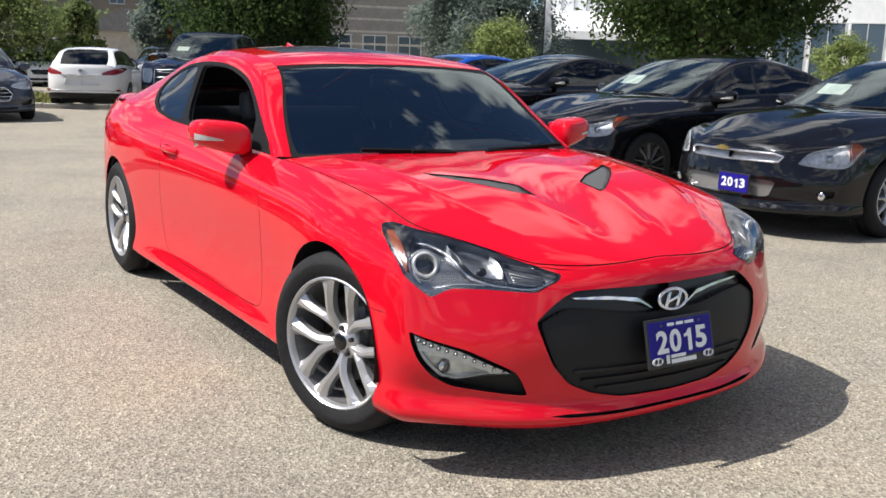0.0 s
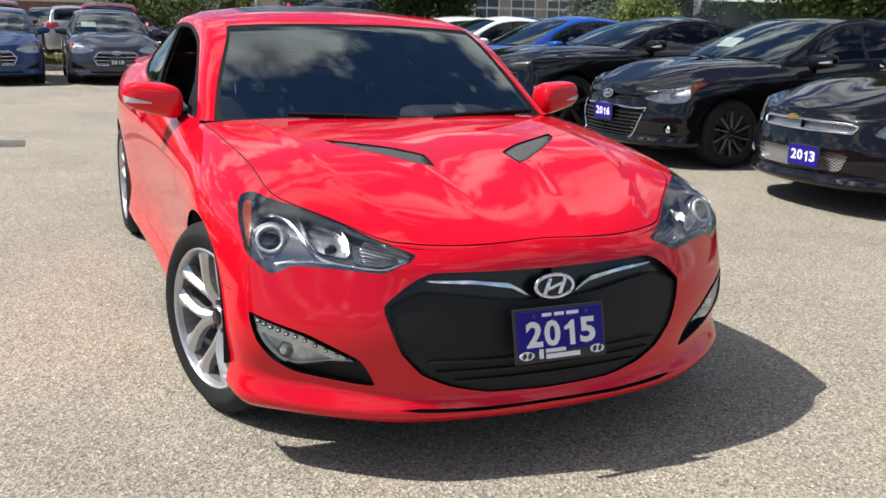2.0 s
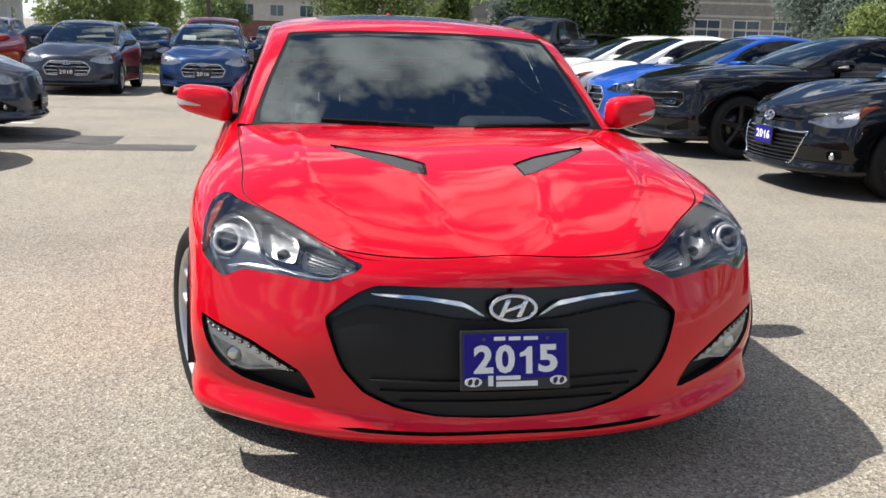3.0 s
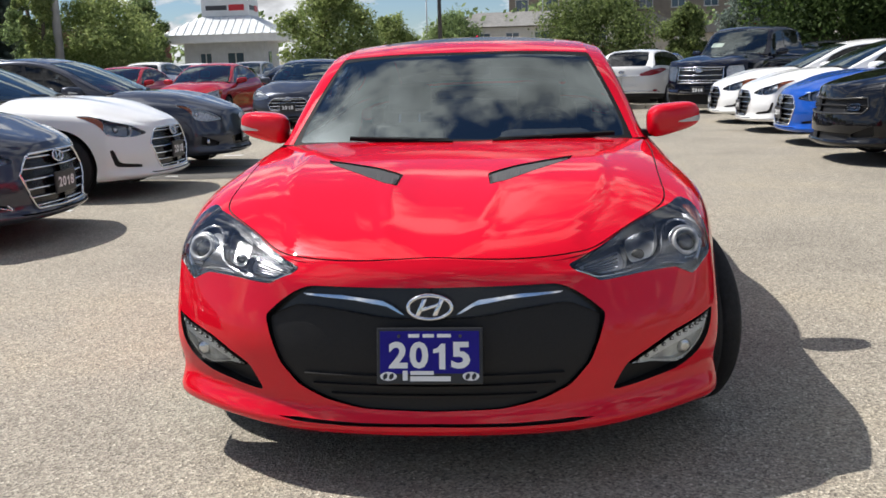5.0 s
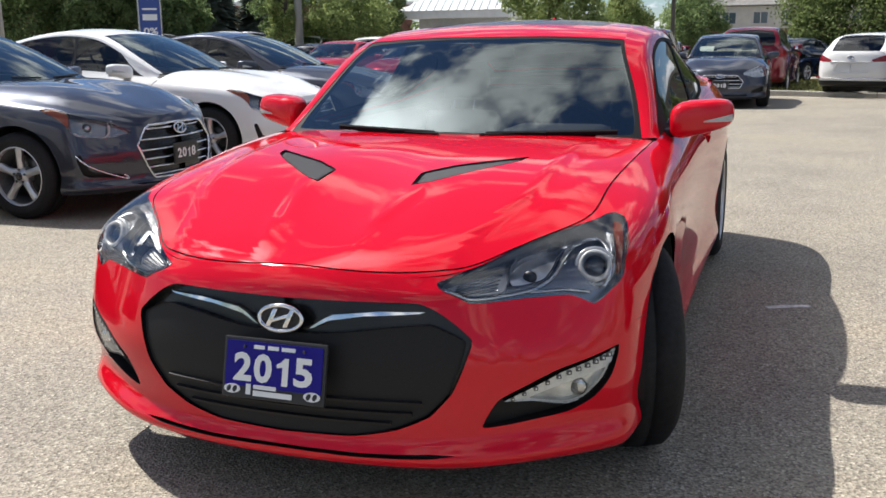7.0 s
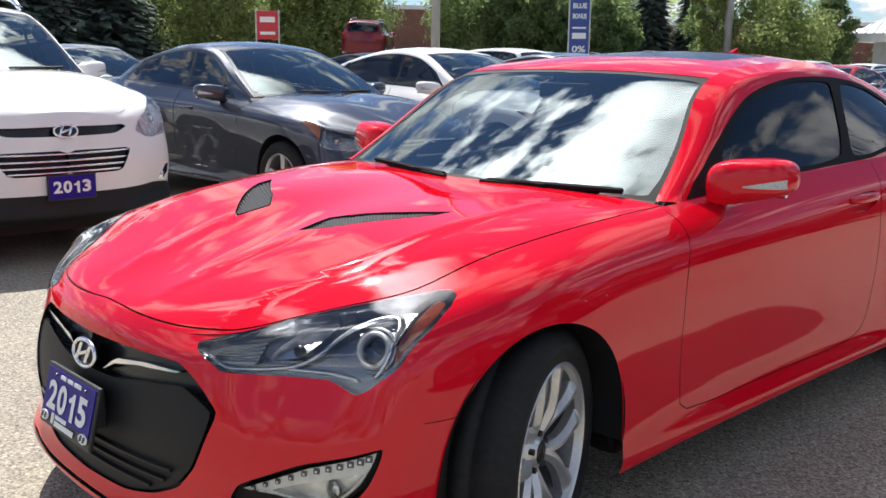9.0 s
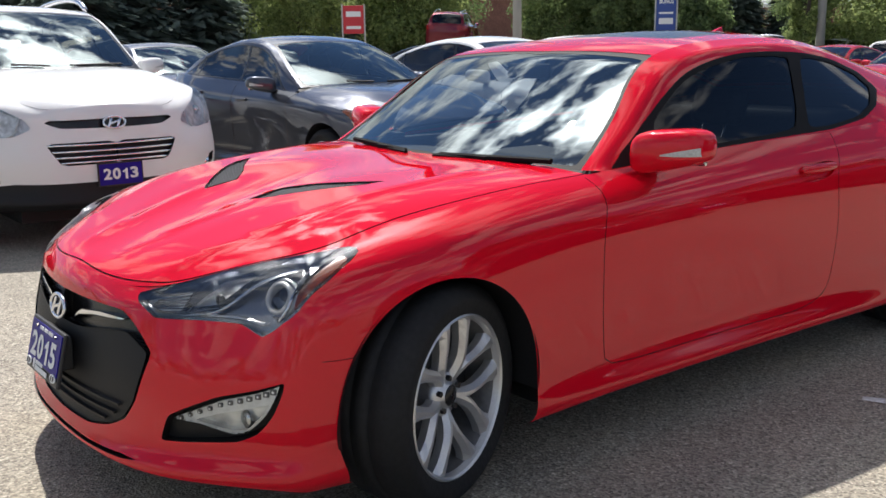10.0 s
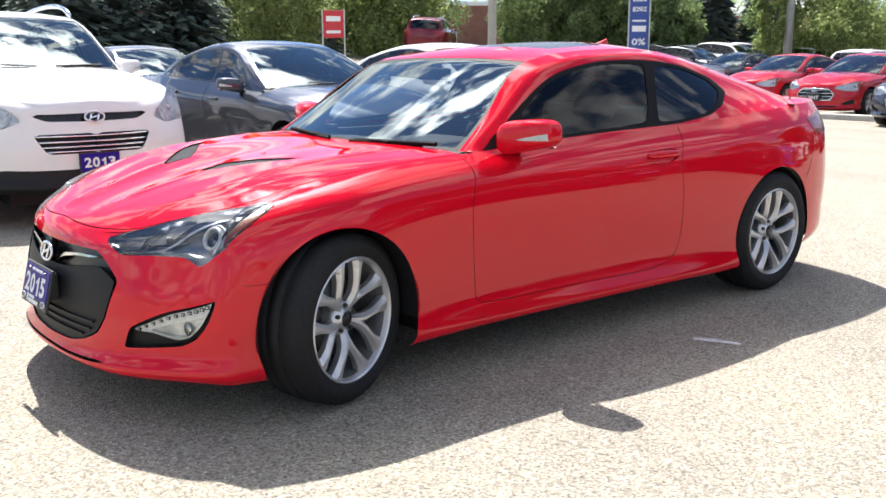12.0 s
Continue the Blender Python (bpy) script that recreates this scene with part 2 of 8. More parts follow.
WHITE_INK = material("white_ink", (0.8, 0.8, 0.8), rough=0.5)
MIRROR = material("mirror_glass", (0.85, 0.86, 0.88), rough=0.01, metal=1.0)
MESH_MAT = material("vent_mesh", (0.13, 0.13, 0.132), rough=0.75, spec=0.1)
PAPER = material("paper", (0.75, 0.76, 0.74), rough=0.8)


# ---- mesh helpers ----
def put(name, verts, faces, mats, parent=None, label="", normals=None, smooth=True, ids=None):
    """One mesh object. normals: one per vertex, zero where Blender is to find its own."""
    me = bpy.data.meshes.new(name)
    me.from_pydata([tuple(map(float, v)) for v in verts], [], [tuple(map(int, f)) for f in faces])
    for m in mats if isinstance(mats, (list, tuple)) else [mats]:
        me.materials.append(m)
    me.polygons.foreach_set("use_smooth", [smooth] * len(me.polygons))
    if ids is not None:
        me.polygons.foreach_set("material_index", [int(i) for i in ids])
    me.update()
    if normals is not None:
        me.normals_split_custom_set_from_vertices([tuple(map(float, n)) for n in normals])
    ob = new(name, me)
    if parent is not None:
        ob.parent = parent
    if label:
        tagged(ob, label)
    return ob


def part(name, bm, mat, parent=None, label="", smooth=False):
    """A bmesh as one mesh object under a thing or a part."""
    me = bpy.data.meshes.new(name)
    bm.to_mesh(me)
    bm.free()
    for m in mat if isinstance(mat, (list, tuple)) else [mat]:
        me.materials.append(m)
    me.polygons.foreach_set("use_smooth", [smooth] * len(me.polygons))
    ob = new(name, me)
    if parent is not None:
        ob.parent = parent
    if label:
        tagged(ob, label)
    return ob


def add_box(bm, lo, hi, bevel=0.0, m=None, mi=0):
    lo, hi = Vector(lo), Vector(hi)
    made = bmesh.ops.create_cube(bm, size=1.0, matrix=Matrix.Translation((lo + hi) / 2) @ Matrix.Diagonal((*(hi - lo), 1)))
    vs = made["verts"]
    fs = {f for v in vs for f in v.link_faces}
    for f in fs:
        f.material_index = mi
    if bevel:
        es = list({e for v in vs for e in v.link_edges})
        out = bmesh.ops.bevel(bm, geom=es, offset=bevel, segments=2, profile=0.6, affect="EDGES")
        vs = list({v for f in out["faces"] for v in f.verts} | {v for v in vs if v.is_valid})
    if m is not None:
        bmesh.ops.transform(bm, matrix=m, verts=[v for v in vs if v.is_valid])
    return vs


def box(name, lo, hi, mat, parent=None, label="", bevel=0.0, m=None):
    bm = bmesh.new()
    add_box(bm, lo, hi, bevel, m)
    return part(name, bm, mat, parent, label)


def add_tube(bm, a, b, r0, r1=None, seg=10, mi=0):
    a, b = Vector(a), Vector(b)
    d = b - a
    mat = Matrix.Translation((a + b) / 2) @ d.to_track_quat("Z", "Y").to_matrix().to_4x4()
    made = bmesh.ops.create_cone(bm, cap_ends=True, segments=seg, radius1=r0, radius2=r0 if r1 is None else r1, depth=d.length, matrix=mat)
    for f in {f for v in made["verts"] for f in v.link_faces}:
        f.material_index = mi
    return made["verts"]


def lathe(profile, seg=48, axis="x"):
    """Verts and quads of a profile of (radius, along) turned round an axis."""
    p = np.array(profile)
    a = np.linspace(0, 2 * np.pi, seg, endpoint=False)
    c, s = np.cos(a)[:, None], np.sin(a)[:, None]
    r, h = p[None, :, 0], p[None, :, 1]
    full = np.broadcast_to(h, (seg, len(p)))
    v = {"x": np.stack([full, r * c, r * s], -1), "z": np.stack([r * c, r * s, full], -1), "y": np.stack([r * s, full, r * c], -1)}[axis]
    n = len(p)
    f = [(i * n + j, i * n + j + 1, ((i + 1) % seg) * n + j + 1, ((i + 1) % seg) * n + j) for i in range(seg) for j in range(n - 1)]
    return v.reshape(-1, 3), f


def sweep(line, radius, seg=7, flat=1.0):
    """One closed tube along a line; radius: one number or one for each point."""
    p = np.asarray(line, float)
    rad = np.broadcast_to(np.asarray(radius, float), (len(p),))
    d = np.gradient(p, axis=0)
    d /= np.maximum(np.linalg.norm(d, axis=1, keepdims=True), 1e-9)
    up = np.where(np.abs(d[:, 2:]) > 0.9, np.array([[0.0, 1.0, 0.0]]), np.array([[0.0, 0.0, 1.0]]))
    a = np.cross(d, up)
    a /= np.linalg.norm(a, axis=1, keepdims=True)
    b = np.cross(a, d)
    t = np.linspace(0, 2 * np.pi, seg, endpoint=False)
    v = p[:, None] + rad[:, None, None] * (np.cos(t)[None, :, None] * a[:, None] + flat * np.sin(t)[None, :, None] * b[:, None])
    f = [(i * seg + k, i * seg + (k + 1) % seg, (i + 1) * seg + (k + 1) % seg, (i + 1) * seg + k) for i in range(len(p) - 1) for k in range(seg)]
    f += [tuple(range(seg))[::-1], tuple((len(p) - 1) * seg + k for k in range(seg))]
    return v.reshape(-1, 3), f


def words(text, size, m, mat, parent, name="lettering", width=None, bold=0.0, label=""):
    """Flat lettering with the built-in font, as a mesh, centred, in the xy plane of m."""
    cu = bpy.data.curves.new("text", "FONT")
    cu.body, cu.size, cu.align_x, cu.align_y = text, size, "CENTER", "CENTER"
    cu.offset = bold
    cu.resolution_u = 3
    tmp = bpy.data.objects.new("text", cu)
    scene.collection.objects.link(tmp)
    me = bpy.data.meshes.new_from_object(tmp.evaluated_get(bpy.context.evaluated_depsgraph_get()))
    bpy.data.objects.remove(tmp)
    bpy.data.curves.remove(cu)
    me.materials.clear()
    me.materials.append(mat)
    if width:
        xs = [v.co.x for v in me.vertices]
        me.transform(Matrix.Diagonal((width / (max(xs) - min(xs)), 1, 1, 1)))
    me.transform(m)
    ob = new(name, me)
    ob.parent = parent
    if label:
        tagged(ob, label)
    return ob


# ---- car bodies: smooth skins spun over feature lines ----
def natural(k, u):
    """Natural cubic spline through the rows of k (at 0, 1, 2, ...), read at u."""
    k = np.asarray(k, float)
    n = len(k)
    a = np.eye(n) * 4
    a[0, 0] = a[-1, -1] = 1
    for i in range(1, n - 1):
        a[i, i - 1] = a[i, i + 1] = 1
    rhs = np.zeros_like(k)
    rhs[1:-1] = 6 * (k[2:] - 2 * k[1:-1] + k[:-2])
    m = np.linalg.solve(a, rhs.reshape(n, -1)).reshape(k.shape)
    i = np.clip(np.floor(u).astype(int), 0, n - 2)
    t = (u - i).reshape(-1, *([1] * (k.ndim - 1)))
    s = 1 - t
    return s * k[i] + t * k[i + 1] + ((s**3 - s) * m[i] + (t**3 - t) * m[i + 1]) / 6


class Skin:
    """A smooth sheet through rows of knots: u runs along the rows, v across them."""

    def __init__(self, rows, fine=10, bulge=None, sym="", calm=(0, 0)):
        """sym: the ends that lie in the car's middle plane, where the sheet runs on as its mirror image (u: both ends, v: the last row)."""
        rows = np.asarray(rows, float)
        self.nu, self.nv = rows.shape[1] - 1, rows.shape[0] - 1
        self.f = fine
        us, vs = np.linspace(0, self.nu, self.nu * fine + 1), np.linspace(0, self.nv, self.nv * fine + 1)
        m = np.array((-1, 1, 1))
        if sym == "u":
            k = 3
            rows = np.concatenate([rows[:, k:0:-1] * m, rows, rows[:, -2:-2 - k:-1] * m], 1)
            us = us + k
        if sym == "v":
            k = min(2, self.nv)
            rows = np.concatenate([rows, rows[-2:-2 - k:-1] * m], 0)
        along = natural(rows.transpose(1, 0, 2), us)
        self.g = natural(along.transpose(1, 0, 2), vs).transpose(1, 0, 2)
        du, dv = np.gradient(self.g, axis=0), np.gradient(self.g, axis=1)
        n = np.cross(du, dv)
        size = np.linalg.norm(n, axis=2, keepdims=True)
        bad = size[..., 0] < 1e-9
        n = n / np.maximum(size, 1e-12)
        if bad.any():
            n[bad] = 0
        if sym == "u":
            n[0, :, 0] = n[-1, :, 0] = 0
        if sym == "v":
            n[:, -1, 0] = 0
        for axis, width in enumerate(calm):
            # press small ripples out of the sheen
            w = int(width * fine)
            if not w:
                continue
            pad = [(0, 0)] * 3
            pad[axis] = (w, w)
            big = np.pad(n, pad, mode="edge")
            if sym == "u" and axis == 0:
                big[:w], big[-w:] = n[w:0:-1] * m, n[-2:-2 - w:-1] * m
            if sym == "v" and axis == 1:
                big[:, -w:] = n[:, -2:-2 - w:-1] * m
            k = np.cos(np.linspace(-1, 1, 2 * w + 1) * math.pi / 2) ** 2
            k /= k.sum()
            n = sum(q * np.take(big, range(i, i + n.shape[axis]), axis) for i, q in enumerate(k))
            n /= np.maximum(np.linalg.norm(n, axis=2, keepdims=True), 1e-9)
        if bulge:
            e = 0.002
            x, y = self.g[..., 0], self.g[..., 1]
            sx, sy = (bulge(x + e, y) - bulge(x - e, y)) / (2 * e), (bulge(x, y + e) - bulge(x, y - e)) / (2 * e)
            self.g = self.g + np.stack([x * 0, x * 0, bulge(x, y)], 2)
            n = n - np.stack([sx, sy, x * 0], 2) * n[..., 2:]
            n /= np.maximum(np.linalg.norm(n, axis=2, keepdims=True), 1e-9)
        self.n = n
        self.lu = np.linalg.norm(np.diff(self.g, axis=0), axis=2).sum(0).mean() / self.nu
        self.lv = np.linalg.norm(np.diff(self.g, axis=1), axis=2).sum(1).mean() / self.nv

    def read(self, uv, what=None):
        """Places (or normals) at parameters uv."""
        g = self.g if what is None else what
        p = np.clip(np.asarray(uv, float), 0, (self.nu, self.nv)) * self.f
        i = np.minimum(p.astype(int), (self.nu * self.f - 1, self.nv * self.f - 1))
        t = p - i
        a, b = t[:, :1], t[:, 1:]
        i, j = i[:, 0], i[:, 1]
        return (1 - a) * (1 - b) * g[i, j] + a * (1 - b) * g[i + 1, j] + (1 - a) * b * g[i, j + 1] + a * b * g[i + 1, j + 1]

    def locate(self, pts, axes, keep):
        """Parameters of points given by two of their coordinates, where keep(grid) holds."""
        g = self.g[..., list(axes)]
        far = np.where(keep(self.g), 0, 1e3)
        out = []
        for p in np.asarray(pts, float):
            d = ((g - p) ** 2).sum(2) + far
            k = np.unravel_index(np.argmin(d), d.shape)
            uv = np.array(k, float) / self.f
            for _ in range(3):
                e = 0.02
                q = self.read([uv, uv + (e, 0), uv + (0, e)])[:, list(axes)]
                jac = np.stack([(q[1] - q[0]) / e, (q[2] - q[0]) / e], 1)
                if abs(np.linalg.det(jac)) > 1e-7:
                    uv = np.clip(uv + np.clip(np.linalg.solve(jac, p - q[0]), -0.3, 0.3), 0, (self.nu, self.nv))
            if np.linalg.norm(self.read([uv])[0, list(axes)] - p) < 0.012:
                out.append(uv)
        return out


def inside(poly, p):
    """Which of the points p lie in the polygon."""
    x, y = p[:, 0], p[:, 1]
    hit = np.zeros(len(p), bool)
    for (ax, ay), (bx, by) in zip(poly, np.roll(poly, -1, 0)):
        if ay != by:
            hit ^= ((ay > y) != (by > y)) & (x < (bx - ax) * (y - ay) / (by - ay) + ax)
    return hit


def soften(poly, q=0.18, times=2):
    """A polygon with its corners cut."""
    p = np.asarray(poly, float)
    for _ in range(times):
        nxt = np.roll(p, -1, 0)
        p = np.stack([p + q * (nxt - p), nxt - q * (nxt - p)], 1).reshape(-1, 2)
        q = 0.25
    return p


def ribbon(line, skin, width):
    """A thin polygon along a line of parameters, width in metres on the sheet."""
    p = np.asarray(line, float)
    d = np.gradient(p, axis=0)
    lo, hi = np.clip(p - 0.04, 0, (skin.nu, skin.nv)), np.clip(p + 0.04, 0, (skin.nu, skin.nv))
    one = np.array((1.0, 0.0))
    ju = (skin.read(np.where(one > 0, hi, p)) - skin.read(np.where(one > 0, lo, p))) / (hi - lo)[:, :1]
    jv = (skin.read(np.where(one > 0, p, hi)) - skin.read(np.where(one > 0, p, lo))) / (hi - lo)[:, 1:]
    out = []
    for a, b, t in zip(ju, jv, d):
        run = a * t[0] + b * t[1]
        across = np.cross(run, np.cross(a, b))
        across /= max(np.linalg.norm(across), 1e-9)
        out.append(np.linalg.lstsq(np.stack([a, b], 1), across, rcond=None)[0])
    n = np.array(out) * width / 2
    return np.concatenate([p + n, (p - n)[::-1]])


def beyond(poly, k):
    """The part of a polygon past u = k."""
    out = []
    p = np.asarray(poly, float)
    for a, b in zip(p, np.roll(p, -1, 0)):
        if a[0] >= k:
            out.append(a)
        if (a[0] >= k) != (b[0] >= k):
            out.append(a + (b - a) * (k - a[0]) / (b[0] - a[0]))
    return np.array(out)


def smooth_line(pts, n=24):
    return natural(pts, np.linspace(0, len(pts) - 1, n))


class Panels:
    """A skin cut along outlines. cuts: (name, polygon in u and v); later ones win. holes: (centre y, z, radius)."""

    def __init__(self, skin, step, cuts, holes=()):
        sc = np.array((skin.lu, skin.lv))
        nu, nv = max(4, int(skin.nu * skin.lu / step)), max(3, int(skin.nv * skin.lv / step))
        gu, gv = np.meshgrid(np.linspace(0, skin.nu, nu + 1), np.linspace(0, skin.nv, nv + 1), indexing="ij")
        grid = np.stack([gu.ravel(), gv.ravel()], 1)
        lines = []
        polys = []
        for name, poly in cuts:
            poly = np.clip(np.asarray(poly, float), 0, (skin.nu, skin.nv))
            polys.append((name, poly))
            pts = []
            for a, b in zip(poly, np.roll(poly, -1, 0)):
                k = max(1, int(np.linalg.norm((b - a) * sc) / step + 0.5))
                pts += [a + (b - a) * i / k for i in range(k)]
            lines.append((np.array(pts), True))
        for cy, cz, r in holes:
            ang = np.linspace(-0.75, math.pi + 0.75, 70)
            arc = skin.locate(np.stack([cy + r * np.cos(ang), cz + r * np.sin(ang)], 1), (1, 2), lambda g: g[..., 0] > 0.6)
            lines.append((np.array(arc), False))
        pts, edges = [p for p in grid], []
        for line, closed in lines:
            k = len(pts)
            pts += list(line)
            edges += [(k + i, k + i + 1) for i in range(len(line) - 1)]
            if closed:
                edges.append((k + len(line) - 1, k))
        from mathutils.geometry import delaunay_2d_cdt
        out = delaunay_2d_cdt([Vector(p * sc) for p in pts], edges, [], 0, 1e-5)
        uv = np.array([tuple(v) for v in out[0]]) / sc
        tri = np.array([f for f in out[2] if len(f) == 3])
        self.v, self.n = skin.read(uv), skin.read(uv, skin.n)
        self.n /= np.maximum(np.linalg.norm(self.n, axis=1, keepdims=True), 1e-9)
        area = np.linalg.norm(np.cross(self.v[tri[:, 1]] - self.v[tri[:, 0]], self.v[tri[:, 2]] - self.v[tri[:, 0]]), axis=1)
        tri = tri[area > 1e-10]
        mid = uv[tri].mean(1)
        self.name = np.array(["body"] * len(tri), dtype=object)
        for name, poly in polys:
            self.name[inside(poly, mid)] = name
        place = self.v[tri].mean(1)
        for cy, cz, r in holes:
            self.name[((place[:, 1] - cy) ** 2 + (place[:, 2] - cz) ** 2 < r * r) & (place[:, 0] > 0.6)] = "hole"
        fn = np.cross(self.v[tri[:, 1]] - self.v[tri[:, 0]], self.v[tri[:, 2]] - self.v[tri[:, 0]])
        turn = (fn * self.n[tri].mean(1)).sum(1) < 0
        tri[turn] = tri[turn][:, ::-1]
        self.t = tri

    def take(self, names, off=0.0, wall=None):
        """Verts, faces and normals of some panels, moved off along the normals, with a rim down to wall."""
        names = [names] if isinstance(names, str) else names
        t = self.t[np.isin(self.name, names)]
        used, idx = np.unique(t, return_inverse=True)
        t = idx.reshape(-1, 3)
        v, n = self.v[used] + self.n[used] * off, self.n[used]
        f = [tuple(r) for r in t]
        if wall is not None and len(f):
            seen = {}
            for r in f:
                for a, b in zip(r, r[1:] + r[:1]):
                    seen[(a, b)] = 1
            rim = [(a, b) for a, b in seen if (b, a) not in seen]
            k = len(v)
            low = self.v[used] + self.n[used] * wall
            v, n = np.concatenate([v, v, low]), np.concatenate([n, n * 0, n * 0])
            m = len(low)
            f += [(k + b, k + a, k + m + a, k + m + b) for a, b in rim]
        return v, f, n


def flip(s):
    v, f, n = s
    return v * (-1, 1, 1), [tuple(reversed(r)) for r in f], n * (-1, 1, 1)


def join(*sheets):
    vs, fs, ns, k = [], [], [], 0
    for v, f, n in sheets:
        vs.append(v)
        ns.append(n)
        fs += [tuple(i + k for i in r) for r in f]
        k += len(v)
    return np.concatenate(vs), fs, np.concatenate(ns)


def both(s):
    return join(s, flip(s))


# Feature lines of the coupe's flank, from the nose round the corner to the tail: stations of (x, y, z).
STATIONS_X = [0, 0.35, 0.60, 0.82, 0.885, 0.925, 0.905, 0.90, 0.895, 0.905, 0.925, 0.94, 0.91, 0.80, 0.52, 0]
STATIONS_Y = [-0.785, -0.75, -0.655, -0.50, -0.37, 0, 0.42, 0.8, 1.4, 2.0, 2.4, 2.82, 3.2, 3.52, 3.68, 3.73]
FLANK = [
    # depth off the station line (inwards), height, by station
    ([0.02, 0.02, 0.025, 0.03, 0.03, 0.03, 0.03, 0.03, 0.03, 0.03, 0.03, 0.04, 0.06, 0.07, 0.07, 0.07],
     [0.165, 0.163, 0.165, 0.168, 0.165, 0.165, 0.172, 0.18, 0.175, 0.17, 0.165, 0.17, 0.19, 0.21, 0.22, 0.22]),
    ([-0.02, -0.026, -0.029, -0.020, -0.007, 0.002, -0.012, -0.015, -0.02, -0.018, -0.008, 0.01, 0.02, 0.02, 0.02, 0.02],
     [0.20, 0.202, 0.208, 0.214, 0.213, 0.213, 0.205, 0.205, 0.20, 0.195, 0.195, 0.21, 0.23, 0.25, 0.26, 0.26]),
    ([0.0, -0.003, 0.004, 0.006, 0.002, 0.003, 0.003, 0.004, 0.004, 0.002, 0.002, 0.004, 0.0, 0.0, 0.0, 0.0],
     [0.255, 0.255, 0.265, 0.28, 0.285, 0.285, 0.275, 0.27, 0.265, 0.26, 0.26, 0.28, 0.30, 0.32, 0.33, 0.33]),
    ([0.0, 0.0, -0.008, -0.012, -0.006, 0.0, 0.012, 0.018, 0.02, 0.015, 0.008, 0.002, 0.0, 0.0, 0.0, 0.0],
     [0.36, 0.36, 0.36, 0.365, 0.37, 0.38, 0.37, 0.36, 0.355, 0.36, 0.37, 0.39, 0.40, 0.42, 0.43, 0.43]),
    ([0.01, 0.008, -0.002, -0.006, -0.004, -0.004, 0.008, 0.014, 0.012, 0.006, 0.0, -0.004, 0.0, -0.01, -0.02, -0.02],
     [0.47, 0.47, 0.475, 0.48, 0.49, 0.52, 0.52, 0.52, 0.52, 0.53, 0.54, 0.55, 0.55, 0.56, 0.57, 0.57]),
    ([0.035, 0.035, 0.035, 0.022, 0.014, 0.008, 0.002, -0.004, -0.006, -0.006, -0.008, 0.004, 0.01, 0.005, 0.0, 0.0],
     [0.595, 0.597, 0.60, 0.605, 0.63, 0.70, 0.71, 0.72, 0.735, 0.76, 0.79, 0.80, 0.80, 0.80, 0.80, 0.80]),
    ([0.050, 0.055, 0.062, 0.066, 0.055, 0.055, 0.036, 0.026, 0.024, 0.026, 0.028, 0.038, 0.04, 0.04, 0.02, 0.01],
     [0.653, 0.645, 0.668, 0.700, 0.728, 0.795, 0.82, 0.835, 0.86, 0.88, 0.90, 0.92, 0.925, 0.93, 0.94, 0.94]),
]
SHOULDER = [(0, -0.705, 0.688), (0.385, -0.662, 0.674), (0.565, -0.492, 0.724), (0.70, -0.335, 0.769), (0.752, -0.20, 0.802), (0.768, 0.02, 0.842),
            (0.782, 0.38, 0.884), (0.792, 0.74, 0.902), (0.812, 1.4, 0.935), (0.822, 2.0, 0.952), (0.838, 2.4, 0.972), (0.838, 2.82, 0.998),
            (0.80, 3.2, 1.015), (0.70, 3.50, 1.03), (0.46, 3.64, 1.035), (0, 3.69, 1.035)]


def flank_rows():
    base = np.stack([STATIONS_X, STATIONS_Y], 1).astype(float)
    d = np.gradient(natural(base, np.linspace(0, 15, 151)), axis=0)[::10]
    inward = np.stack([-d[:, 1], d[:, 0]], 1)
    inward /= np.linalg.norm(inward, axis=1, keepdims=True)
    rows = []
    for off, z in FLANK:
        xy = base + inward * np.array(off)[:, None]
        xy[0, 0] = xy[-1, 0] = 0
        rows.append(np.column_stack([xy, z]))
    return np.array(rows + [np.array(SHOULDER, float)])


COUPE_TOP = {
    "centre": [(0, 0.575, 0.917), (0, 0.905, 1.107), (0, 1.235, 1.284), (0, 1.72, 1.358), (0, 2.2, 1.352), (0, 2.75, 1.235), (0, 3.3, 1.075)],
    "middle": [(0.40, 0.608, 0.9145), (0.36, 0.917, 1.103), (0.31, 1.232, 1.279), (0.30, 1.72, 1.349), (0.30, 2.2, 1.341), (0.31, 2.75, 1.222), (0.35, 3.3, 1.068)],
    "rail": [(0.735, 0.70, 0.905), (0.665, 0.95, 1.088), (0.582, 1.22, 1.262), (0.572, 1.7, 1.322), (0.57, 2.2, 1.308), (0.59, 2.75, 1.188), (0.66, 3.3, 1.04)],
    "over": [(0.755, 0.705, 0.906), (0.712, 0.965, 1.078), (0.646, 1.245, 1.246), (0.636, 1.7, 1.303), (0.632, 2.2, 1.284), (0.645, 2.72, 1.168), (0.69, 3.28, 1.036)],
    "top": [(0.770, 0.715, 0.906), (0.742, 0.985, 1.052), (0.684, 1.27, 1.212), (0.674, 1.7, 1.266), (0.672, 2.2, 1.248), (0.682, 2.7, 1.142), (0.712, 3.25, 1.03)],
    "mid": [(0.782, 0.725, 0.906), (0.774, 1.0, 0.985), (0.750, 1.29, 1.078), (0.746, 1.7, 1.108), (0.752, 2.2, 1.108), (0.764, 2.66, 1.062), (0.762, 3.18, 1.02)],
    "belt_y": [0.735, 1.0, 1.3, 1.7, 2.2, 2.62, 3.08],
}


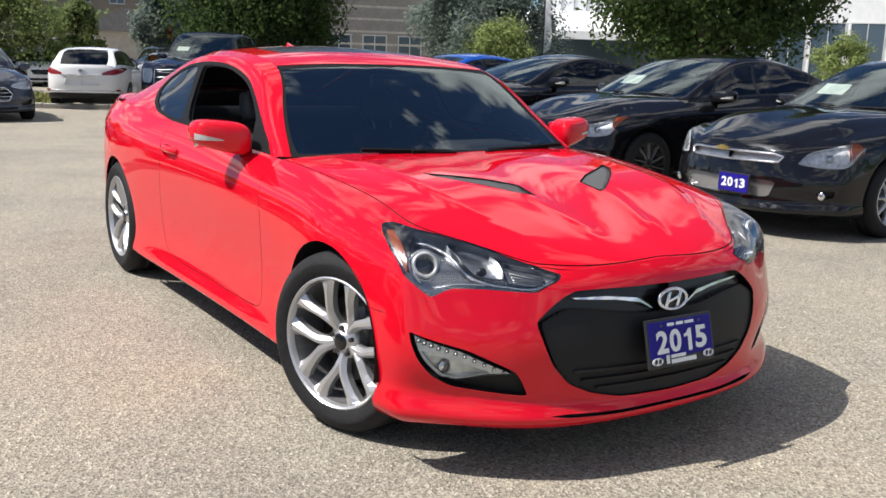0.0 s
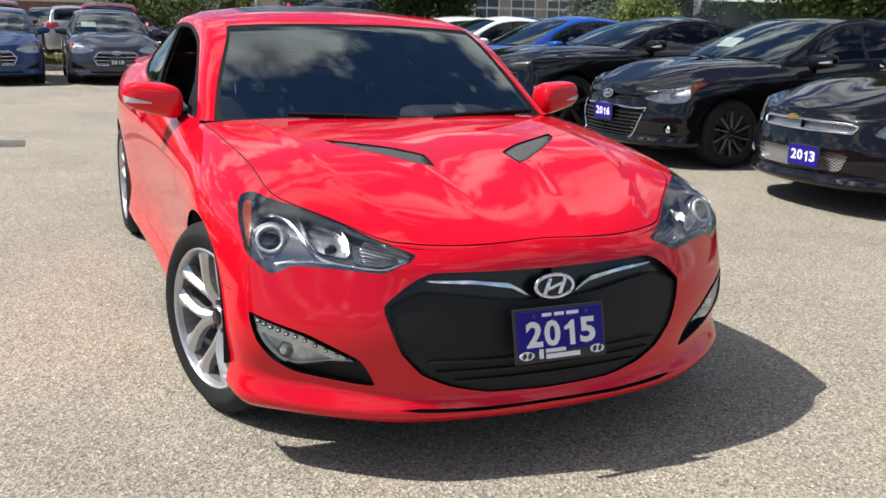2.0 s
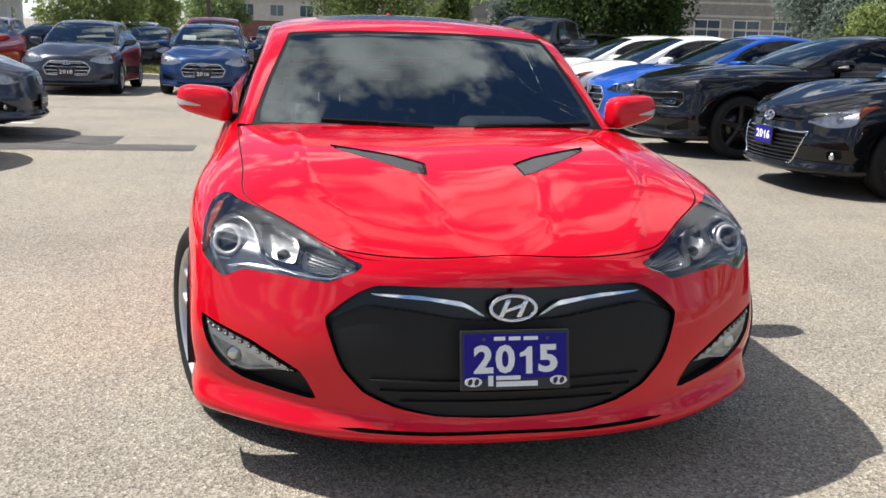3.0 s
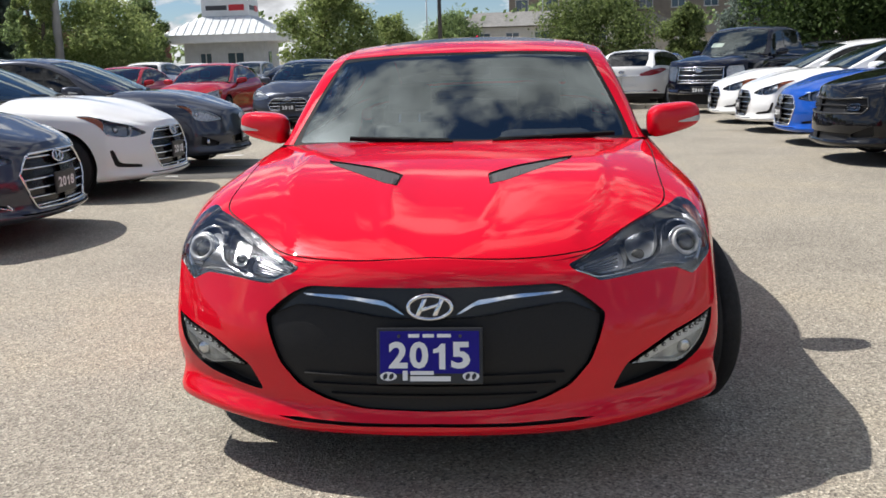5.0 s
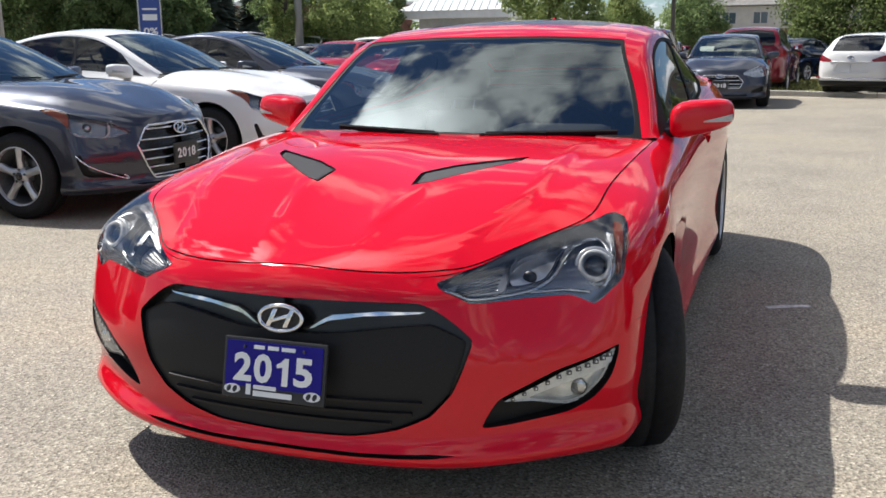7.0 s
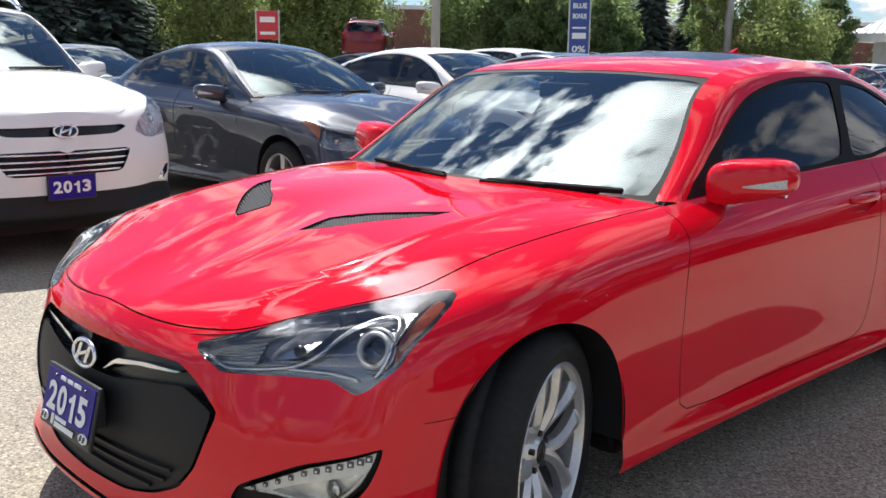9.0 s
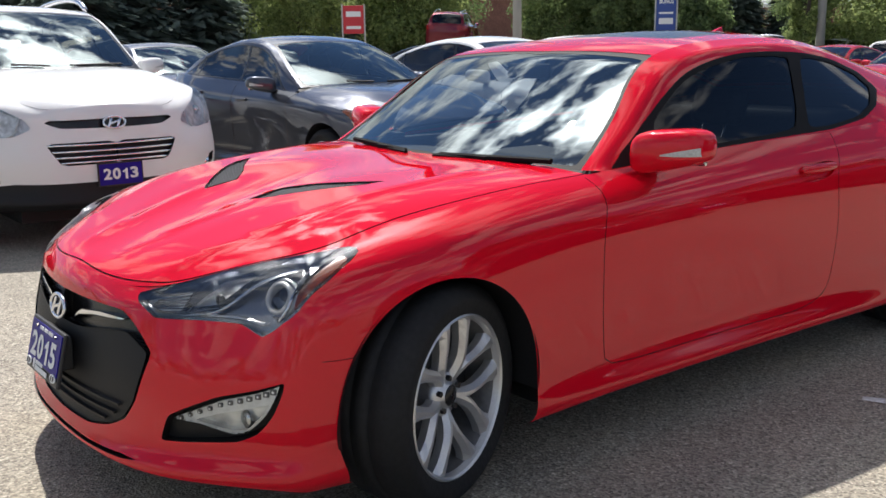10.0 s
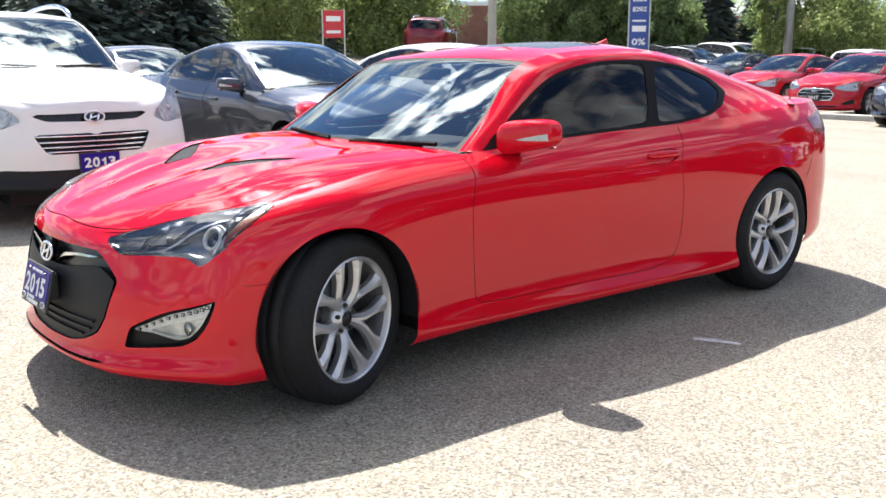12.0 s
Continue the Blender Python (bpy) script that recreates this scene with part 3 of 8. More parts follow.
def warp(rows, p):
    """The coupe's lines carried over to another body: lengths, width and heights by p."""
    r = rows.copy()
    r[..., 1] = np.interp(rows[..., 1], [-0.80, 0, 2.82, 3.75], [-p["front"], 0, p["base"], p["base"] + p["rear"]])
    k = p["half"] / 0.93
    r[..., 0] *= k
    zs = [0.165, 0.36, 0.595, 0.69, 0.80, 0.90, 1.035]
    r[..., 2] = np.interp(rows[..., 2], zs, p["levels"])
    return r


def roof_lines(p):
    """Lines of a plain greenhouse: p holds cowl, head, roof and tail as (y, z), and the half width of the roof."""
    (cy, cz), (hy, hz), (ry, rz), (ty, tz) = p["cowl"], p["head"], p["roof"], p["tail"]
    hw, tw = p["half"] * 0.80, p["top"]
    my, top = (hy + ry) / 2, p["high"]
    centre = [(0, cy - 0.17, cz + 0.02), (0, (cy + hy) / 2 - 0.08, (cz + hz) / 2 + 0.04), (0, hy, hz), (0, my, top), (0, ry, rz), (0, (ry + ty) / 2, (rz + tz) / 2 + 0.04), (0, ty, tz)]
    lines = {"centre": centre, "middle": [], "rail": [], "over": [], "top": [], "mid": [], "belt_y": []}
    for i, (x, y, z) in enumerate(centre):
        wide = [hw, (hw + tw) / 2 + 0.01, tw, tw, tw, (hw + tw) / 2 - 0.01 if p["tail_wide"] is None else p["tail_wide"], hw * 0.86 if p["tail_wide"] is None else p["tail_wide"]][i]
        sweep = [0.17, 0.10, 0.02, 0, 0, -0.03, -0.04][i]
        drop = [0.02, 0.03, 0.03, 0.035, 0.035, 0.04, 0.03][i]
        lines["middle"].append((wide * 0.52, y + sweep * 0.3, z - drop * 0.25))
        lines["rail"].append((wide, y + sweep, z - drop))
        belt = hw * 1.04
        zb = np.interp(y, p["belt"][0], p["belt"][1])
        h = max(z - drop - zb, 0.0)
        for key, a, dx in (("over", 0.05, 0.30), ("top", 0.16, 0.48), ("mid", 0.55, 0.78)):
            span = max(belt - wide, 0.02)
            lines[key].append((wide + span * dx * (0.8 if i in (2, 3, 4) else 1), y + sweep + 0.02 * (i < 2), z - drop - h * a))
        lines["belt_y"].append(y + sweep + (0.04 if i < 2 else 0))
    lines["belt_y"][-1] = min(lines["belt_y"][-1], p["base"] + p["rear"] - 0.2)
    return lines


def car_skins(rows, top, fine, bulge=None, cowl_u=6.9):
    """The four sheets of half a car: flank, bonnet, top and side, and the deck between them."""
    flank = Skin(rows, fine, sym="u", calm=(0.7, 0.6))
    # the doors are calmer than the nose
    k = np.cos(np.linspace(-1, 1, 4 * fine + 1) * math.pi / 2) ** 2
    big = np.pad(flank.n, ((2 * fine, 2 * fine), (0, 0), (0, 0)), mode="edge")
    even = sum(q * big[i:i + flank.n.shape[0]] for i, q in enumerate(k / k.sum()))
    at_u = np.arange(flank.n.shape[0])[:, None, None] / fine
    w = np.clip((at_u - 5.4) / 1.2, 0, 1) * np.clip((11.5 - at_u) / 1.2, 0, 1)
    flank.n = flank.n * (1 - w) + even * w
    flank.n /= np.linalg.norm(flank.n, axis=2, keepdims=True)
    shoulder = flank.g[:, -1]
    us = np.linspace(0, cowl_u, 12)
    edge = natural(rows[-1], us)
    c0, c1 = edge[0], np.array(top["centre"][0], float)
    yc = c0[1] + (c1[1] - c0[1]) * (us / cowl_u) ** 1.35
    rise = (c1[1] - c0[1])
    tt = (yc - c0[1]) / rise
    zc = c0[2] + (c1[2] - c0[2]) * (1 - (1 - tt) ** 2.0)
    centre = np.column_stack([np.zeros(len(us)), yc, zc])
    bon = []
    for a, up in ((0, 0.0), (0.25, 0.35), (0.5, 0.62), (0.75, 0.62), (0.9, 0.34), (1, 0)):
        row = centre * (1 - a) + edge * a
        row[:, 2] += up * np.maximum(centre[:, 2] - edge[:, 2], 0.0) * (1 - np.exp(-us * 0.75))
        bon.append(row)
    bonnet = Skin(bon[::-1], fine, bulge, sym="v", calm=(1.0, 0.8))
    # the bonnet's edge and the wing round into one another
    ub = np.arange(bonnet.g.shape[0]) / fine * cowl_u / (len(us) - 1)
    uf = np.arange(flank.g.shape[0]) / fine
    edge_f = flank.n[:, -1].copy()
    at = lambda n, src, dst: np.stack([np.interp(dst, src, n[:, k]) for k in range(3)], 1)
    shared = at(bonnet.n[:, 0].copy(), ub, uf) + edge_f
    shared /= np.linalg.norm(shared, axis=1, keepdims=True)
    shared[uf > cowl_u] = edge_f[uf > cowl_u]
    w = np.clip((np.arange(flank.g.shape[1]) / fine - 6.2) / 0.8, 0, 1)[None, :, None] ** 2
    flank.n = flank.n * (1 - w) + shared[:, None] * w
    w = (1 - np.clip(np.arange(bonnet.g.shape[1]) / fine / 1.2, 0, 1))[None, :, None] ** 2
    bonnet.n = bonnet.n * (1 - w) + at(shared, uf, ub)[:, None] * w
    cap = Skin([top["rail"], top["middle"], top["centre"]], fine, sym="v", calm=(0.35, 0))
    # the windshield bends evenly from the cowl to the header
    c = np.array(top["centre"], float)
    slope = [math.atan2(b[2] - a[2], b[1] - a[1]) for a, b in ((c[0], c[1]), (c[1], c[2]))]
    uu, vv = np.arange(cap.g.shape[0])[:, None] / fine, np.arange(cap.g.shape[1])[None] / fine
    ang = slope[0] * 1.05 + (slope[1] * 0.94 - slope[0] * 1.05) * uu / 2
    nx = 0.21 * (1 - vv / 2) * (1 - 0.2 * uu)
    even = np.stack([nx, -np.sin(ang) + nx * 0, np.cos(ang) + nx * 0], 2)
    w = np.clip((2.05 - uu) / 0.25, 0, 1)[..., None]
    cap.n = cap.n * (1 - w) + even / np.linalg.norm(even, axis=2, keepdims=True) * w
    cap.n /= np.linalg.norm(cap.n, axis=2, keepdims=True)
    ys = shoulder[flank.f * 5:flank.f * 14, 1]
    belt = np.array([[np.interp(y, ys, shoulder[flank.f * 5:flank.f * 14, k]) for k in range(3)] for y in top["belt_y"]])
    side = Skin([belt, top["mid"], top["top"], top["over"], top["rail"]], fine)
    front = np.concatenate([side.g[-1, :-1], cap.g[-1]])
    k0 = flank.f * 5 + int(np.argmin(abs(ys - belt[-1][1])))
    back = shoulder[k0:]
    t = np.linspace(0, 1, 9)
    arc = lambda c: np.array([[np.interp(s, np.linspace(0, 1, len(c)), c[:, k]) for k in range(3)] for s in t])
    fa, ba = arc(front), arc(back)
    deck = Skin([ba, ba * 0.5 + fa * 0.5 + np.array([0, 0, 0.004]), fa], max(3, fine // 2))
    return flank, bonnet, cap, side, deck


def add_wheel(parent, centre, radius, width, rim_r, style, steer=0.0, side=1, seg=40, detail=True):
    """A wheel: tyre, rim with spokes, hub cap, disc. side: +1 faces +x."""
    hub = new("wheel", None)
    hub.parent = parent
    hub.matrix_basis = Matrix.Translation(centre) @ pose(0, 0, 0, 0, 0, steer) @ (Matrix.Identity(4) if side > 0 else pose(0, 0, 0, 0, 0, 180))
    w = width / 2
    tyre = [(rim_r - 0.004, -w + 0.01), (rim_r + 0.012, -w - 0.004), ((rim_r + radius) / 2, -w - 0.010), (radius - 0.02, -w + 0.006), (radius - 0.006, -w + 0.022)]
    for g in (-0.03, 0.03) if detail else ():
        tyre += [(radius, g - 0.004), (radius - 0.005, g - 0.003), (radius - 0.005, g + 0.003), (radius, g + 0.004)]
    tyre += [(radius - 0.006, w - 0.022), (radius - 0.02, w - 0.006), ((rim_r + radius) / 2 + 0.008, w + 0.009), ((rim_r + radius) / 2, w + 0.011), ((rim_r + radius) / 2 - 0.01, w + 0.009), (rim_r + 0.012, w + 0.004), (rim_r - 0.004, w - 0.01)]
    v, f = lathe(tyre, seg)
    put("tyre", v, f, RUBBER, hub, "black rubber tyre")
    dark = style in ("dark", "black")
    alloy = DARK_ALLOY if dark else ALLOY
    rim = [(rim_r - 0.001, w - 0.012), (rim_r + 0.007, w + 0.001), (rim_r + 0.002, w + 0.004), (rim_r - 0.004, w - 0.002), (rim_r - 0.010, w - 0.022)]
    v, f = lathe(rim, seg)
    bm = bmesh.new()
    vs = [bm.verts.new(p) for p in v]
    for r in f:
        bm.faces.new([vs[i] for i in r])
    # the barrel's shade comes from its darker colour
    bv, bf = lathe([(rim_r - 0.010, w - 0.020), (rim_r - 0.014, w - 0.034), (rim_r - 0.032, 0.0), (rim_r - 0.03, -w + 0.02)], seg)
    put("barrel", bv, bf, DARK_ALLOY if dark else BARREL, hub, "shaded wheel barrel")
    # spokes: forked pairs that run from the hub out to the barrel
    out = rim_r - 0.006
    n = {"fork": 5, "plain": 5, "dark": 5, "black": 5, "many": 9, "steel": 7}[style]

    def bar(pts):
        """A tapered bar through (radius, angle, face, half width)."""
        ring = []
        for r, a, face, hw in pts:
            d, t = np.array([0, np.cos(a), np.sin(a)]), np.array([0, -np.sin(a), np.cos(a)])
            x = np.array([1.0, 0, 0])
            ring.append([bm.verts.new(d * r + t * s * hw + x * (face + dx)) for s, dx in ((-1, -0.040), (-1, -0.016), (-0.3, 0.0), (0.3, 0.0), (1, -0.016), (1, -0.040))])
        for p, q in zip(ring, ring[1:]):
            for i in range(6):
                bm.faces.new((p[i], q[i], q[(i + 1) % 6], p[(i + 1) % 6]))
        bm.faces.new(ring[0][::-1])
        bm.faces.new(ring[-1])

    for i in range(n):
        a = 2 * math.pi * i / n + 0.3
        if style in ("fork", "dark"):
            for s in (-1, 1):
                bar([(0.035, a + s * 0.62, w - 0.046, 0.016), (0.06, a + s * 0.585, w - 0.036, 0.0185), (0.085, a + s * 0.535, w - 0.026, 0.0185), (0.11, a + s * 0.465, w - 0.018, 0.0175), (0.135, a + s * 0.385, w - 0.013, 0.0170), (0.165, a + s * 0.31, w - 0.009, 0.0190), (0.195, a + s * 0.268, w - 0.007, 0.0245), (out * 0.965, a + s * 0.248, w - 0.006, 0.034), (out, a + s * 0.225, w - 0.010, 0.046)])
            if style == "dark":
                bar([(0.045, a + 0.63, w - 0.022, 0.010), (out, a + 0.63, w - 0.014, 0.008)])
        elif style == "many":
            bar([(0.045, a, w - 0.02, 0.014), (0.12, a, w - 0.012, 0.011), (out, a, w - 0.012, 0.013)])
        else:
            bar([(0.045, a, w - 0.022, 0.03), (0.12, a, w - 0.012, 0.024), (out, a, w - 0.012, 0.032)])
    bmesh.ops.recalc_face_normals(bm, faces=bm.faces[:])
    part("rim", bm, alloy, hub, "silver alloy rim" if alloy is ALLOY else "dark alloy rim", smooth=False)
    if style == "dark":
        for i in range(10):
            bm = bmesh.new()
            a = 2 * math.pi * (i + 0.5) / 10
            bar([(0.05, a - 0.10, w - 0.004, 0.004), (0.13, a, w + 0.002, 0.005), (out, a + 0.05, w + 0.002, 0.006)])
            bmesh.ops.recalc_face_normals(bm, faces=bm.faces[:])
            part("spoke", bm, ALLOY, hub, "bright machined spoke")
    h = w - (0.022 if style == "fork" else 0.0)
    v, f = lathe([(0.001, h - 0.008), (0.026, h - 0.008), (0.031, h - 0.012), (0.034, h - 0.02), (0.062, h - 0.026), (0.068, h - 0.05), (0.068, -0.02)], 24)
    put("hub_cap", v, f, [alloy, GLOSS_BLACK], hub, "alloy hub with dark cap", ids=[1 if k % 6 < 2 else 0 for k in range(len(f))])
    if detail:
        for i in range(5):
            a = 2 * math.pi * i / 5 + 0.3
            bm = bmesh.new()
            add_tube(bm, (h - 0.03, 0.05 * math.cos(a), 0.05 * math.sin(a)), (h - 0.012, 0.05 * math.cos(a), 0.05 * math.sin(a)), 0.009, seg=6)
            part("wheel_nut", bm, STEEL, hub)
        bm = bmesh.new()
        add_box(bm, (-0.02, 0.09, -0.07), (0.035, 0.165, 0.07), 0.012)
        part("brake_caliper", bm, PLASTIC, hub, "dark brake caliper")
    # black shield added behind the disc, to stand in for the shade between spokes
    if detail:
        v, f = lathe([(0.05, -0.035), (rim_r - 0.045, -0.03), (rim_r - 0.034, -0.05)], 32)
        put("gap_dark_shield", v, f, PLASTIC, hub, "black brake shield added to darken the wheel gaps")
    v, f = lathe([(0.06, -0.01), (0.155, -0.01), (0.155, 0.008), (0.06, 0.008)], 32)
    put("brake_disc", v, f, STEEL, hub, "steel brake disc")
    return hub


def wheel_house(parent, y, z, r, x0, x1):
    a = np.linspace(-0.16, math.pi + 0.16, 30)
    v = [(x, y + r * math.cos(t), z + r * math.sin(t)) for t in a for x in (x0, x1)]
    f = [(2 * i, 2 * i + 1, 2 * i + 3, 2 * i + 2) for i in range(len(a) - 1)]
    v.append((x0, y, z))
    f += [(2 * i, 2 * i + 2, len(v) - 1) for i in range(len(a) - 1)]
    return put("wheel_liner", v, f, PLASTIC, parent, "black wheel arch liner")


def plate(parent, centre, tilt, yaw, text, blue=True, extra=True, w=0.305, h=0.155, name="dealer_plate"):
    """A dealer's year plate; its face looks to -y before the turn by yaw."""
    m = Matrix.Translation(centre) @ pose(0, 0, 0, 90 + tilt, 0, 0) @ pose(0, 0, 0, 0, yaw, 0)
    bm = bmesh.new()
    add_box(bm, (-w / 2 - 0.006, -h / 2 - 0.006, -0.012), (w / 2 + 0.006, h / 2 + 0.006, 0.0), 0.004, m)
    p = part(name, bm, PLATE_BLACK, parent, "blue dealer plate with the year" if blue else "black dealer plate with the year")
    bm = bmesh.new()
    add_box(bm, (-w / 2 + 0.004, -h / 2 + (0.026 if extra else 0.004), 0.0), (w / 2 - 0.004, h / 2 - 0.004, 0.003), 0, m)
    part("plate_face", bm, PLATE_BLUE if blue else PLATE_BLACK, p, "deep blue face" if blue else "black face")
    # the numerals stand side by side; the one is a plain stem with a flag
    for k, ch in enumerate(text):
        at = m @ Matrix.Translation((w * 0.205 * (k - 1.5), -0.001, 0.005))
        if ch == "1":
            bm = bmesh.new()
            bm.faces.new([bm.verts.new(at @ Vector((x, y, 0))) for x, y in ((-0.002, -0.0365), (0.0155, -0.0365), (0.0155, 0.0365), (0.004, 0.0365), (-0.008, 0.024), (-0.019, 0.020), (-0.019, 0.009), (-0.002, 0.0125))])
            part("numeral", bm, WHITE_INK, p, "white year numeral")
        else:
            words(ch, 0.100, at, WHITE_INK, p, "numeral", width=w * 0.185, bold=0.0034, label="white year numeral")
    if extra:
        for lo, hi in (((-0.060, h / 2 - 0.022), (-0.029, h / 2 - 0.012)), ((-0.019, h / 2 - 0.022), (0.013, h / 2 - 0.012)), ((0.022, h / 2 - 0.022), (0.062, h / 2 - 0.012)),
                       ((-0.055, -h / 2 + 0.022), (0.012, -h / 2 + 0.033)), ((-0.055, -h / 2 + 0.004), (0.060, -h / 2 + 0.018)), ((-0.077, -h / 2 + 0.006), (-0.063, -h / 2 + 0.034))):
            bm = bmesh.new()
            add_box(bm, (*lo, 0.003), (*hi, 0.0045), 0, m)
            part("print_bar", bm, WHITE_INK, p, "white print bar")
        for s in (-1, 1):
            bm = bmesh.new()
            for rx, ry, dz in ((0.024, 0.0125, 0.0),):
                bmesh.ops.create_cone(bm, cap_ends=True, segments=20, radius1=1, radius2=1, depth=1, matrix=m @ Matrix.Translation((s * 0.118, -h / 2 + 0.018, 0.0045)) @ Matrix.Diagonal((rx, ry, 0.003, 1)))
            oval = part("badge", bm, WHITE_INK, p, "white oval badge")
            for dx in (-0.009, 0.009):
                bm = bmesh.new()
                bmesh.ops.create_cone(bm, cap_ends=True, segments=12, radius1=1, radius2=1, depth=1, matrix=m @ Matrix.Translation((s * 0.118 + dx, -h / 2 + 0.018, 0.0062)) @ pose(0, 0, 0, 0, 0, -25) @ Matrix.Diagonal((0.006, 0.0095, 0.001, 1)))
                part("badge_hollow", bm, PLATE_BLACK, oval, "dark hollow")
            bm = bmesh.new()
            bmesh.ops.create_cone(bm, cap_ends=True, segments=8, radius1=0.005, radius2=0.004, depth=0.004, matrix=m @ Matrix.Translation((s * 0.088, h / 2 - 0.018, 0.005)))
            part("screw", bm, STEEL, p, "steel screw")
    return p


def oval_badge(parent, m, a, b, name="emblem"):
    """A chrome oval ring with a slanted crossed bar."""
    bm = bmesh.new()
    seg, tube = 40, 8
    ring = []
    for i in range(seg):
        t = 2 * math.pi * i / seg
        c = Vector((a * math.cos(t), b * math.sin(t), 0))
        n = Vector((math.cos(t) * b, math.sin(t) * a, 0)).normalized()
        ring.append([bm.verts.new(m @ (c + n * math.cos(2 * math.pi * k / tube) * a * 0.10 + Vector((0, 0, 1)) * math.sin(2 * math.pi * k / tube) * a * 0.10)) for k in range(tube)])
    for i in range(seg):
        for k in range(tube):
            bm.faces.new((ring[i][k], ring[i][(k + 1) % tube], ring[(i + 1) % seg][(k + 1) % tube], ring[(i + 1) % seg][k]))
    slant = Matrix(((1, 0.45, 0, 0), (0, 1, 0, 0), (0, 0, 1, 0), (0, 0, 0, 1)))
    for s in (-1, 1):
        add_box(bm, (s * a * 0.40 - a * 0.11, -b * 0.72, -0.004), (s * a * 0.40 + a * 0.11, b * 0.72, 0.006), 0.002, m @ slant)
    add_box(bm, (-a * 0.5, -b * 0.14, -0.004), (a * 0.5, b * 0.14, 0.006), 0.002, m @ pose(0, 0, 0, 0, 0, 18))
    ob = part(name, bm, CHROME, parent, "chrome oval emblem", smooth=True)
    bm = bmesh.new()
    bmesh.ops.create_cone(bm, cap_ends=True, segments=32, radius1=1, radius2=1, depth=1, matrix=m @ Matrix.Translation((0, 0, -0.005)) @ Matrix.Diagonal((a, b, 0.004, 1)))
    part("emblem_back", bm, GLOSS_BLACK, ob, "black emblem backing")
    return ob


def ellipsoid(bm, m, seg=20, power=1.0):
    made = bmesh.ops.create_uvsphere(bm, u_segments=seg, v_segments=seg // 2, radius=1.0, matrix=Matrix.Identity(4))
    for v in made["verts"]:
        if power != 1.0:
            v.co = Vector([math.copysign(abs(c) ** power, c) for c in v.co])
        v.co = m @ v.co
    return made["verts"]


def side_mirror(parent, at, s, mat, indicator=True, size=(0.125, 0.085, 0.075)):
    """A door mirror; s is the side, at the housing's middle."""
    x, y, z = at
    bm = bmesh.new()
    vs = ellipsoid(bm, Matrix.Identity(4), 28, 0.58)
    for v in vs:
        c = v.co
        taper = 1.0 - 0.12 * (c.x * 0.5 + 0.5)
        back = 0.82 * c.y if c.y > 0 else c.y
        c.z *= 1.0 - 0.38 * (c.x * 0.5 + 0.5) if c.z < 0 else 1.0
        v.co = Vector((s * (c.x * size[0]) + x, back * size[1] * (1 - 0.1 * c.x) + y + 0.03 * (c.x), c.z * size[2] * taper + z + 0.012 * c.x))
    if s < 0:
        bmesh.ops.reverse_faces(bm, faces=bm.faces[:])
    mir = part("side_mirror", bm, mat, parent, "door mirror in body colour", smooth=True)
    bm = bmesh.new()
    add_box(bm, (-size[0] * 0.72, size[1] * 0.70, -size[2] * 0.62), (size[0] * 0.62, size[1] * 0.80, size[2] * 0.62), 0.01, Matrix.Translation((x, y, z)))
    part("mirror_glass", bm, MIRROR, mir, "silvered mirror glass")
    bm = bmesh.new()
    add_box(bm, (min(x - s * 0.22, x - s * 0.08), y - 0.03, z - size[2] * 0.95), (max(x - s * 0.22, x - s * 0.08), y + 0.045, z - size[2] * 0.55), 0.012)
    part("mirror_foot", bm, PLASTIC, mir, "black mirror foot")
    if indicator:
        bm = bmesh.new()
        rows = []
        for k in range(14):
            a = k / 13
            cx = 0.10 + 0.86 * a
            row = []
            for e in (-1.0, -0.5, 0.0, 0.5, 1.0):
                cz = -0.10 + 0.02 * a + e * (0.03 + 0.17 * a)
                raw = cz / (1.0 - 0.38 * (cx * 0.5 + 0.5)) if cz < 0 else cz
                room = max(0.02, 1 - abs(cx) ** (1 / 0.58 * 2) - abs(raw) ** (1 / 0.58 * 2))
                cy = -(room ** 0.5) ** 0.58
                row.append(bm.verts.new((s * cx * size[0] * 1.01 + x, cy * size[1] * (1 - 0.1 * cx) * 1.035 + y + 0.03 * cx, cz * size[2] * (1.0 - 0.12 * (cx * 0.5 + 0.5)) + z + 0.012 * cx)))
            rows.append(row)
        for p, q in zip(rows, rows[1:]):
            for i in range(4):
                bm.faces.new((p[i], q[i], q[i + 1], p[i + 1]))
        part("indicator", bm, INDICATOR, mir, "clear mirror indicator lens", smooth=True)
    return mir


def seat(parent, x, y, z, mat=SEAT_MAT, posts=True):
    """A front seat with bolsters, backrest and headrest."""
    bm = bmesh.new()
    add_box(bm, (x - 0.25, y - 0.30, z), (x + 0.25, y + 0.22, z + 0.16), 0.05)
    cushion = part("seat", bm, mat, parent, "black leather front seat", smooth=True)
    bm = bmesh.new()
    lean = Matrix.Translation((x, y + 0.20, z + 0.12)) @ pose(0, 0, 0, -20, 0, 0)
    add_box(bm, (-0.20, -0.06, 0), (0.20, 0.06, 0.54), 0.045, lean)
    for s in (-1, 1):
        add_box(bm, (s * 0.22 - 0.05, -0.10, 0.02), (s * 0.22 + 0.05, 0.05, 0.42), 0.035, lean)
    part("backrest", bm, mat, cushion, "black leather backrest", smooth=True)
    bm = bmesh.new()
    add_box(bm, (-0.12, -0.05, 0.60), (0.12, 0.05, 0.76), 0.04, lean)
    part("headrest", bm, mat, cushion, "black headrest", smooth=True)
    if posts:
        for s in (-1, 1):
            bm = bmesh.new()
            add_tube(bm, lean @ Vector((s * 0.055, 0, 0.50)), lean @ Vector((s * 0.055, 0, 0.64)), 0.006, seg=8)
            part("headrest_post", bm, CHROME, cushion, "chrome headrest post")
    return cushion


